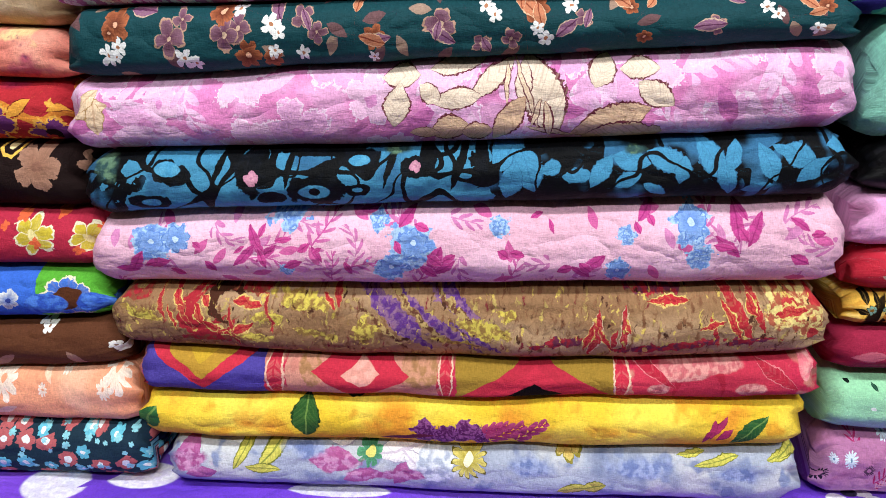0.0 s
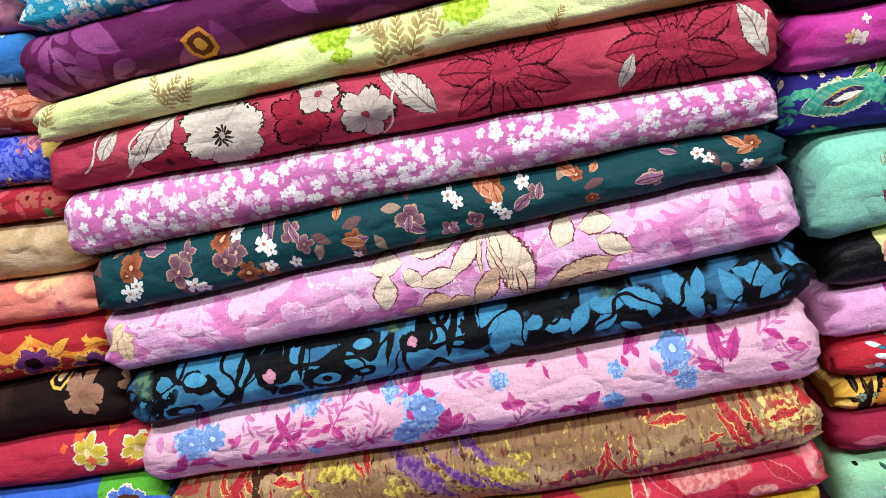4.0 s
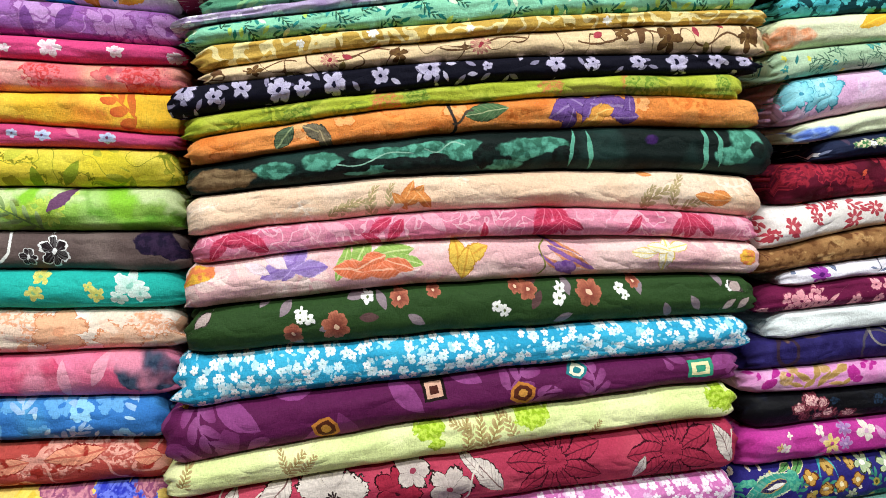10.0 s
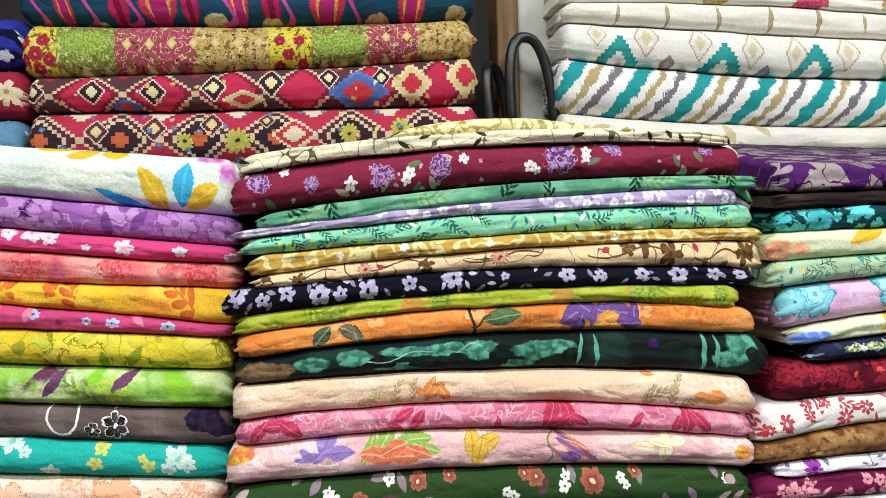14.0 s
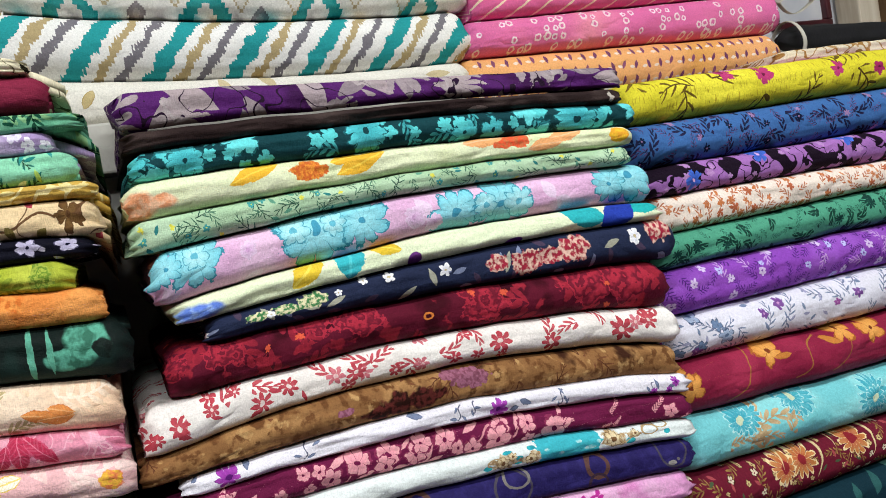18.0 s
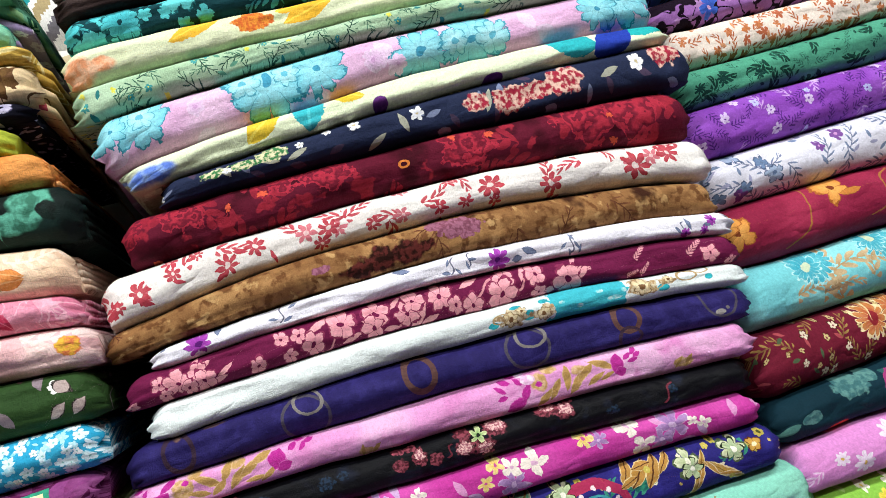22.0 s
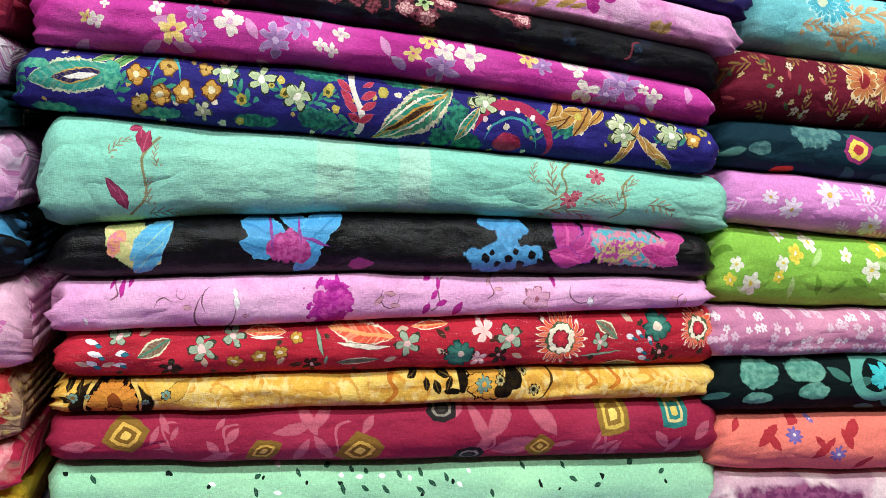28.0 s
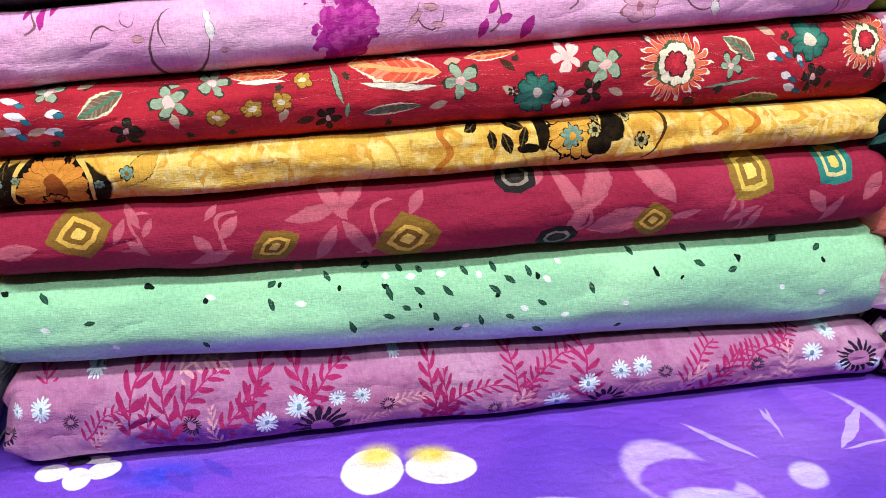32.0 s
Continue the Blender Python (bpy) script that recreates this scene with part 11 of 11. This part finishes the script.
# the piles on the shelf behind
p = Print("1E4864")
p.at("leaf", [(-0.4150, -0.0193, 0.0238, 0.0126), (-0.3260, -0.0169, 0.0238, 0.0112), (-0.2210, -0.0170, 0.0320, 0.0128)], 1.57, "C01858", "98104C", "7C1040", line=0.12, rib=0.3).at("leaf", [(-0.4850, -0.0152, 0.0322, 0.0098), (-0.3650, -0.0098, 0.0350, 0.0238), (-0.2640, -0.0093, 0.0350, 0.0126), (-0.1470, -0.0137, 0.0368, 0.0240), (-0.0340, -0.0178, 0.0336, 0.0176)], 1.57, "E8B040", "C82C4C", "B01C70", line=0.35, rib=0.45).at("blot", [(-0.4430, -0.0395, 0.0112, 0.0070), (-0.2940, -0.0317, 0.0168, 0.0098), (-0.2210, -0.0371, 0.0154, 0.0084), (0.0270, -0.0322, 0.0144, 0.0112), (-0.0800, -0.0357, 0.0160, 0.0096)], "D8CCA0", "B8B090", ragged=0.4).at("stalk", [(-0.5160, -0.0201, 0.0210), (-0.4530, -0.0177, 0.0238), (-0.3970, -0.0170, 0.0210), (-0.2750, -0.0162, 0.0210), (-0.1990, -0.0174, 0.0240), (-0.1100, -0.0229, 0.0240)], "D048A8", 1.1, 0.012, 1.0, 0.004)
cloth("dark blue ikat cloth with magenta flames", p.done(), (-0.5395, 0.0510), 0.900, (1.8293, 1.8262, 1.8361), (1.9050, 1.9051, 1.9169), group="cloths in the rug print pile", depth=0.4, tails=(0.004, 0.004), lift=(-0.0032, -0.0031, -0.0030))
p = Print("8C9C3C")
p.panel(-0.6, -0.4950, "DCD020").panel(-0.4950, -0.4220, "7C9438").panel(-0.4220, -0.3210, "B43C64").panel(-0.3210, -0.2250, "C4A45C").panel(-0.2250, -0.1690, "DCD020").panel(-0.1690, -0.0950, "7C9438").panel(-0.0950, -0.0270, "B43C64").panel(-0.0270, 0.2, "C4A45C")
p.scroll(110, "D8D098", 0.02).scroll(90, "3C3828", 0.010, seed=3).cloud(120, "8C5C38", 0.56, 0.6).rug(0.028, 0.034, "D8B878", "A83C38", "DCCB90", size=0.4, step=14.0, lift=0.2).at("flower", [(-0.5340, 0.0152, 0.0084), (-0.5100, 0.0156, 0.0084), (-0.5200, -0.0006, 0.0091), (-0.5350, -0.0070, 0.0084), (-0.5040, -0.0068, 0.0084), (-0.5180, -0.0168, 0.0084), (-0.2110, 0.0107, 0.0077), (-0.1850, 0.0099, 0.0077), (-0.2000, -0.0072, 0.0084), (-0.1820, -0.0207, 0.0077), (-0.2120, -0.0227, 0.0077)], 6, "B82838", "8C1C30", "D86050", dip=0.25).at("blot", [(-0.4580, 0.0126, 0.0350, 0.0154), (-0.1320, 0.0049, 0.0368, 0.0160)], "A8C058", "7C9438", ragged=0.7, fine=200.0)
cloth("patchwork print cloth in green, pink and gold", p.done(), (-0.5385, 0.0495), 0.900, (1.7595, 1.7658, 1.7825), (1.8292, 1.8262, 1.8360), group="cloths in the rug print pile", depth=0.4, tails=(0.004, 0.004), lift=(-0.0064, -0.0063, -0.0063))
p = Print("86203A")
p.rug(0.092, 0.075, "5C3840", "D8C0A0", "9C3848", size=0.9, phase=0.0, lift=0.0, step=9.0).rug(0.092, 0.085, "C4204C", "E0B068", "C4204C", size=0.62, phase=0.5, lift=0.5, step=9.0)
p.at("diamond", [(-0.4530, 0.0059, 0.0168, 0.0196), (-0.3760, 0.0037, 0.0168, 0.0196), (-0.2990, 0.0076, 0.0168, 0.0196), (-0.2240, 0.0119, 0.0176, 0.0208), (-0.5260, 0.0065, 0.0154, 0.0168), (-0.1480, 0.0163, 0.0140, 0.0154), (-0.0780, 0.0132, 0.0126, 0.0140)], "E8E0D0", "3C2830", "E4D8A8", 0.0, 0.0, 7.0)
p.at("diamond", [(-0.1090, -0.0038, 0.0400, 0.0272), (-0.4120, -0.0168, 0.0210, 0.0098)], "5878C0", "4C68B0", "C8303C", 0.0, 0.0, 6.0).at("diamond", [(-0.0370, 0.0041, 0.0272, 0.0240), (-0.2610, -0.0106, 0.0280, 0.0126), (0.0360, 0.0106, 0.0256, 0.0272)], "E8D8A8", "D8C890", "C42840", 0.0, 0.0, 6.0).flowers(0.024, "E8D8B0", "D8B060", n=4, size=0.14, keep=0.5)
cloth("rug print cloth in red with stepped diamonds", p.done(), (-0.5335, 0.0520), 0.900, (1.7139, 1.7151, 1.7180), (1.7595, 1.7660, 1.7827), group="cloths in the rug print pile", depth=0.4, tails=(0.004, 0.004), lift=(-0.0062, -0.0062, -0.0063))
p = Print("5A3038")
p.rug(0.1, 0.08, "B82848", "D8C4A8", "E8D8C0", size=0.9, phase=0.2, step=9.0).rug(0.1, 0.09, "382830", "D8C4A8", "C86038", size=0.6, phase=0.7, lift=0.5, step=9.0)
p.at("diamond", [(-0.4490, 0.0112, 0.0154, 0.0168), (-0.3770, 0.0152, 0.0168, 0.0182), (-0.3030, 0.0191, 0.0154, 0.0182), (-0.2320, 0.0230, 0.0112, 0.0112)], "D8C8B8", "5C3038", "E0C890", 0.0, 0.0, 7.0).at("diamond", [(-0.1960, 0.0033, 0.0294, 0.0210)], "E8D8B8", "C83040", "E8D8B8", 0.0, 0.0, 6.0).at("flower", [(-0.2700, -0.0045, 0.0176), (-0.1230, 0.0030, 0.0140), (-0.3380, -0.0033, 0.0112), (-0.0540, 0.0085, 0.0144)], 12, "D0C860", "A8A848", "38301C", dip=0.5).flowers(0.024, "E0C890", "5878A0", n=4, size=0.16, keep=0.6)
cloth("rug print cloth in dark colours with stepped diamonds", p.done(), (-0.5365, 0.0540), 0.900, (1.6400, 1.6400, 1.6400), (1.7139, 1.7151, 1.7180), group="cloths in the rug print pile", depth=0.4, tails=(0.004, 0.004), lift=(-0.0029, -0.0030, -0.0030))
p = Print("2430A0")
p.cloud(25, "101430", 0.5, 0.56).flowers(0.04, "D8D8E8", n=5, size=0.25, keep=0.5)
cloth("blue printed cloth with pale marks", p.done(), (-0.9880, -0.5380), 0.900, (1.7700, 1.7700, 1.7700), (1.8734, 1.8554, 1.8374), group="cloths in the corner pile", depth=0.4, tails=(0.004, 0.004))
p = Print("9E1C3A")
p.flower(-0.5560, -0.0010, 0.0182, 6, "E8D8B8", "D8C8A0", "B87C60", dip=0.6)
cloth("red cotton cloth with a cream flower", p.done(), (-0.9915, -0.5415), 0.900, (1.7060, 1.7060, 1.7060), (1.7700, 1.7700, 1.7700), group="cloths in the corner pile", depth=0.4, tails=(0.004, 0.004))
p = Print("5C90B0")
p.flowers(0.03, "E0ECF0", n=5, size=0.3, keep=0.6)
cloth("pale blue printed cloth with white marks", p.done(), (-0.9950, -0.5450), 0.900, (1.6400, 1.6400, 1.6400), (1.7060, 1.7060, 1.7060), group="cloths in the corner pile", depth=0.4, tails=(0.004, 0.004))
p = Print("F0ECE2", crease=0.7)
p.leaves(0.035, "B89C68", size=0.3, slim=0.3, turn=1.5, spread=0.6, stray=0.2, keep=0.9)
cloth("cream cloth with small gold sprigs", p.done(), (0.1730, 0.8010), 0.900, (1.8780, 1.8662, 1.8466), (1.9100, 1.8974, 1.8832), group="cloths in the cream ikat pile", depth=0.4, tails=(0.004, 0.004))
p = Print("F0ECE2", crease=0.7)
p.at("blot", [(0.5370, 0.0044, 0.0270, 0.0180)], "C83860", "D86080", ragged=0.5, fine=120.0).at("blot", [(0.6670, 0.0055, 0.0216, 0.0144), (0.3950, 0.0037, 0.0216, 0.0126)], "B09050", "C8B080", ragged=0.4, fine=120.0).at("blot", [(0.7760, -0.0022, 0.0120, 0.0100)], "D05878")
cloth("cream cloth with pink and gold motifs", p.done(), (0.1725, 0.7860), 0.900, (1.8554, 1.8501, 1.8274), (1.8780, 1.8665, 1.8477), group="cloths in the cream ikat pile", depth=0.4, tails=(0.004, 0.004), lift=(-0.0052, -0.0052, -0.0052))
p = Print("F2EEE4", crease=0.7)
p.at("leaf", [(0.2520, 0.0077, 0.0168, 0.0028), (0.3240, 0.0074, 0.0176, 0.0032), (0.3990, 0.0078, 0.0176, 0.0032), (0.4770, 0.0098, 0.0180, 0.0036), (0.5500, 0.0115, 0.0180, 0.0036), (0.6210, 0.0119, 0.0126, 0.0027), (0.6950, 0.0124, 0.0126, 0.0027)], 1.57, "B8A880", "8C7C58", line=0.2)
cloth("cream cloth with gold spear motifs", p.done(), (0.1755, 0.7685), 0.900, (1.8294, 1.8129, 1.7978), (1.8554, 1.8504, 1.8291), group="cloths in the cream ikat pile", depth=0.4, tails=(0.004, 0.004), lift=(-0.0118, -0.0118, -0.0118))
p = Print("F2F0EA", crease=0.7, wander=0.0015)
p.at("diamond", [(0.2550, -0.0158, 0.0294, 0.0350), (0.4060, -0.0188, 0.0320, 0.0368), (0.5450, -0.0154, 0.0324, 0.0378), (0.6850, -0.0148, 0.0270, 0.0288)], "1C9C9C", "30A4A4", "F0EEE8", 0.0, 0.0, 7.0).at("diamond", [(0.2540, -0.0328, 0.0176, 0.0176), (0.4060, -0.0328, 0.0160, 0.0144), (0.5450, -0.0328, 0.0144, 0.0128)], "F2F0EA", "F2F0EA", "8C8488", 0.0, 0.0, 5.0)
p.at("diamond", [(0.2930, 0.0190, 0.0176, 0.0256), (0.3710, 0.0166, 0.0168, 0.0240), (0.4480, 0.0114, 0.0168, 0.0240), (0.5150, 0.0101, 0.0160, 0.0240), (0.5940, 0.0145, 0.0180, 0.0252), (0.6590, 0.0086, 0.0171, 0.0252), (0.2220, 0.0196, 0.0140, 0.0182)], "C0B08C", "EAE6DE", "D8CCA8", 0.0, 0.0, 7.0).at("diamond", [(0.3270, -0.0131, 0.0104, 0.0112), (0.4720, -0.0168, 0.0108, 0.0108)], "8C8488", "9C9498", "B8B0B0", 0.0, 0.0, 5.0)
cloth("white ikat cloth with turquoise arrowheads", p.done(), (0.1750, 0.7560), 0.900, (1.7817, 1.7543, 1.7483), (1.8294, 1.8133, 1.7984), group="cloths in the cream ikat pile", depth=0.4, tails=(0.004, 0.004), lift=(-0.0107, -0.0107, -0.0107))
p = Print("F2F1EE", crease=0.7, wander=0.0015)
p.band(0.0925, "1E9CA0", 0.24, -0.75, 0.022, 0.24, 60.0, 0.0035).band(0.0925, "B8A478", 0.12, -0.75, 0.022, 0.86, 60.0, 0.0035).band(0.0925, "7C7880", 0.12, -0.75, 0.022, 0.58, 60.0, 0.0035)
cloth("white ikat cloth with turquoise and grey waves", p.done(), (0.1665, 0.7485), 0.900, (1.7045, 1.6812, 1.6770), (1.7828, 1.7548, 1.7482), group="cloths in the cream ikat pile", depth=0.4, tails=(0.004, 0.004), lift=(-0.0041, -0.0041, -0.0041))
p = Print("ECE8DE")
p.at("leaf", [(0.2570, 0.0021, 0.0120, 0.0054)], 0.8, "C8B480", "A89050", line=0.2).leaves(0.05, "D0C098", size=0.35, slim=0.4, keep=0.4)
cloth("cream cloth with faint gold paisleys", p.done(), (0.1655, 0.7365), 0.900, (1.6400, 1.6400, 1.6400), (1.7046, 1.6815, 1.6768), group="cloths in the cream ikat pile", depth=0.4, tails=(0.004, 0.004))
p = Print("C8901C")
p.flowers(0.05, "E8D8A0", n=4, size=0.3, keep=0.6)
cloth("ochre printed cloth with pale shapes", p.done(), (0.8175, 1.3775), 0.900, (1.9008, 1.9062, 1.9115), (1.9327, 1.9433, 1.9540), group="cloths in the pink pile", depth=0.4, tails=(0.004, 0.004))
p = Print("E0A012")
p.cloud(10, "C88810").at("blot", [(0.9180, 0.0010, 0.0140, 0.0180), (1.0140, 0.0016, 0.0154, 0.0198), (1.1080, -0.0008, 0.0168, 0.0216)], "F0E4BC", "E8D8A8", ragged=0.3)
cloth("mustard cloth with cream shapes", p.done(), (0.8210, 1.3810), 0.900, (1.8664, 1.8691, 1.8718), (1.9008, 1.9062, 1.9116), group="cloths in the pink pile", depth=0.4, tails=(0.004, 0.004))
p = Print("0E4450")
p.at("flower", [(0.8560, 0.0139, 0.0160), (0.9390, 0.0168, 0.0180), (1.0080, 0.0108, 0.0154), (1.0860, 0.0125, 0.0176)], 5, "D8A898", "C88080", "F0E0C8", dip=0.4).at("flower", [(0.8920, -0.0085, 0.0180), (0.9700, -0.0102, 0.0132), (1.0470, -0.0098, 0.0198), (1.1260, -0.0135, 0.0154)], 5, "D87C84", "C8B888", "F0D8C0", dip=0.4)
cloth("dark teal cloth with pink flowers", p.done(), (0.8030, 1.3630), 0.900, (1.8273, 1.8242, 1.8212), (1.8662, 1.8689, 1.8717), group="cloths in the pink pile", depth=0.4, tails=(0.004, 0.004))
p = Print("E6EEC8")
p.at("diamond", [(0.7890, -0.0025, 0.0120, 0.0140), (0.8610, -0.0108, 0.0120, 0.0120), (0.9120, 0.0173, 0.0154, 0.0176), (0.9970, 0.0069, 0.0176, 0.0220), (1.0860, 0.0047, 0.0154, 0.0176), (0.8260, 0.0207, 0.0120, 0.0120)], "8CB0B8", "D8E8D8", "8CC0D0").at("diamond", [(0.8220, -0.0110, 0.0140, 0.0120), (0.8940, -0.0037, 0.0120, 0.0140), (0.9290, -0.0054, 0.0110, 0.0154), (0.9600, 0.0086, 0.0080, 0.0080), (1.0320, 0.0032, 0.0088, 0.0088), (1.0630, -0.0147, 0.0144, 0.0144), (1.1030, -0.0134, 0.0110, 0.0132), (1.1370, -0.0020, 0.0096, 0.0096), (0.9870, -0.0239, 0.0120, 0.0080)], "B8B438", "E8ECC0", "C8C440")
cloth("pale lime cloth with blue and gold diamonds", p.done(), (0.7735, 1.3335), 0.900, (1.7738, 1.7726, 1.7715), (1.8276, 1.8246, 1.8215), group="cloths in the pink pile", depth=0.4, tails=(0.004, 0.004))
p = Print("DE609C")
p.band(0.041, "F2D8C0", 0.14, -1.9, 0.01, 0.3, 30.0)
cloth("pink cloth with slanting cream stripes", p.done(), (0.7590, 1.3190), 0.900, (1.7310, 1.7360, 1.7411), (1.7738, 1.7727, 1.7715), group="cloths in the pink pile", depth=0.4, tails=(0.004, 0.004))
p = Print("E46CAA")
p.cloud(6, "EC8CA8", 0.45, 0.7).flowers(0.0135, "F8E0EC", "F4D8E0", "E46CAA", n=4, size=0.4, dip=0.1, core=0.5, keep=0.45, stray=0.35)
cloth("pink tie-dyed cloth with rows of white dots", p.done(), (0.7465, 1.3065), 0.900, (1.6805, 1.6784, 1.6762), (1.7308, 1.7358, 1.7409), group="cloths in the pink pile", depth=0.4, tails=(0.004, 0.004))
p = Print("F2B070")
p.cloud(5, "E8A850", 0.45, 0.7).leaves(0.021, "7C4468", "8C5070", size=0.33, slim=0.4, turn=1.57, spread=0.9, stray=0.12).leaves(0.021, "F4E0D0", size=0.22, slim=0.5, turn=0.0, spread=0.5, stray=0.12, seed=0.35)
cloth("peach cloth with small purple sprigs", p.done(), (0.7330, 1.2930), 0.900, (1.6100, 1.6100, 1.6100), (1.6806, 1.6785, 1.6763), group="cloths in the pink pile", depth=0.4, tails=(0.004, 0.004))

# loose folds on top of the piles
p = Print("E6DCA4", wander=0.003)
p.scroll(70, "B8A860", 0.03).leaves(0.008, "F4ECC4", "A89850", size=0.45, slim=0.5, keep=0.7)
cloth("yellowish cream cloth with a crocheted edge, loosely folded", p.done(), (-0.0850, 0.1150), 0.56, (1.6320, 1.6350, 1.6320), (1.6400, 1.6520, 1.6420), depth=0.2, group="cloths in the middle pile", plump=0.5)
p = Print("E088C4")
p.cloud(14, "ECA4D4").flowers(0.03, "F4D8EC", n=5, size=0.3, keep=0.4)
cloth("pink cotton cloth lying loose behind the end pile", p.done(), (1.0200, 1.5000), 0.74, (1.5780, 1.5780, 1.5780), (1.6000, 1.6020, 1.6000), depth=0.12, group="cloths in the end pile", plump=0.5)
p = Print("E4D8C0")
p.scroll(30, "A87C40", 0.02).leaves(0.02, "B89060", "8C6C3C", size=0.4, keep=0.5)
cloth("cream and gold printed cloth lying loose", p.done(), (1.1400, 1.6000), 0.755, (1.6020, 1.6030, 1.6020), (1.6180, 1.6220, 1.6200), depth=0.1, group="cloths in the end pile", plump=0.5)
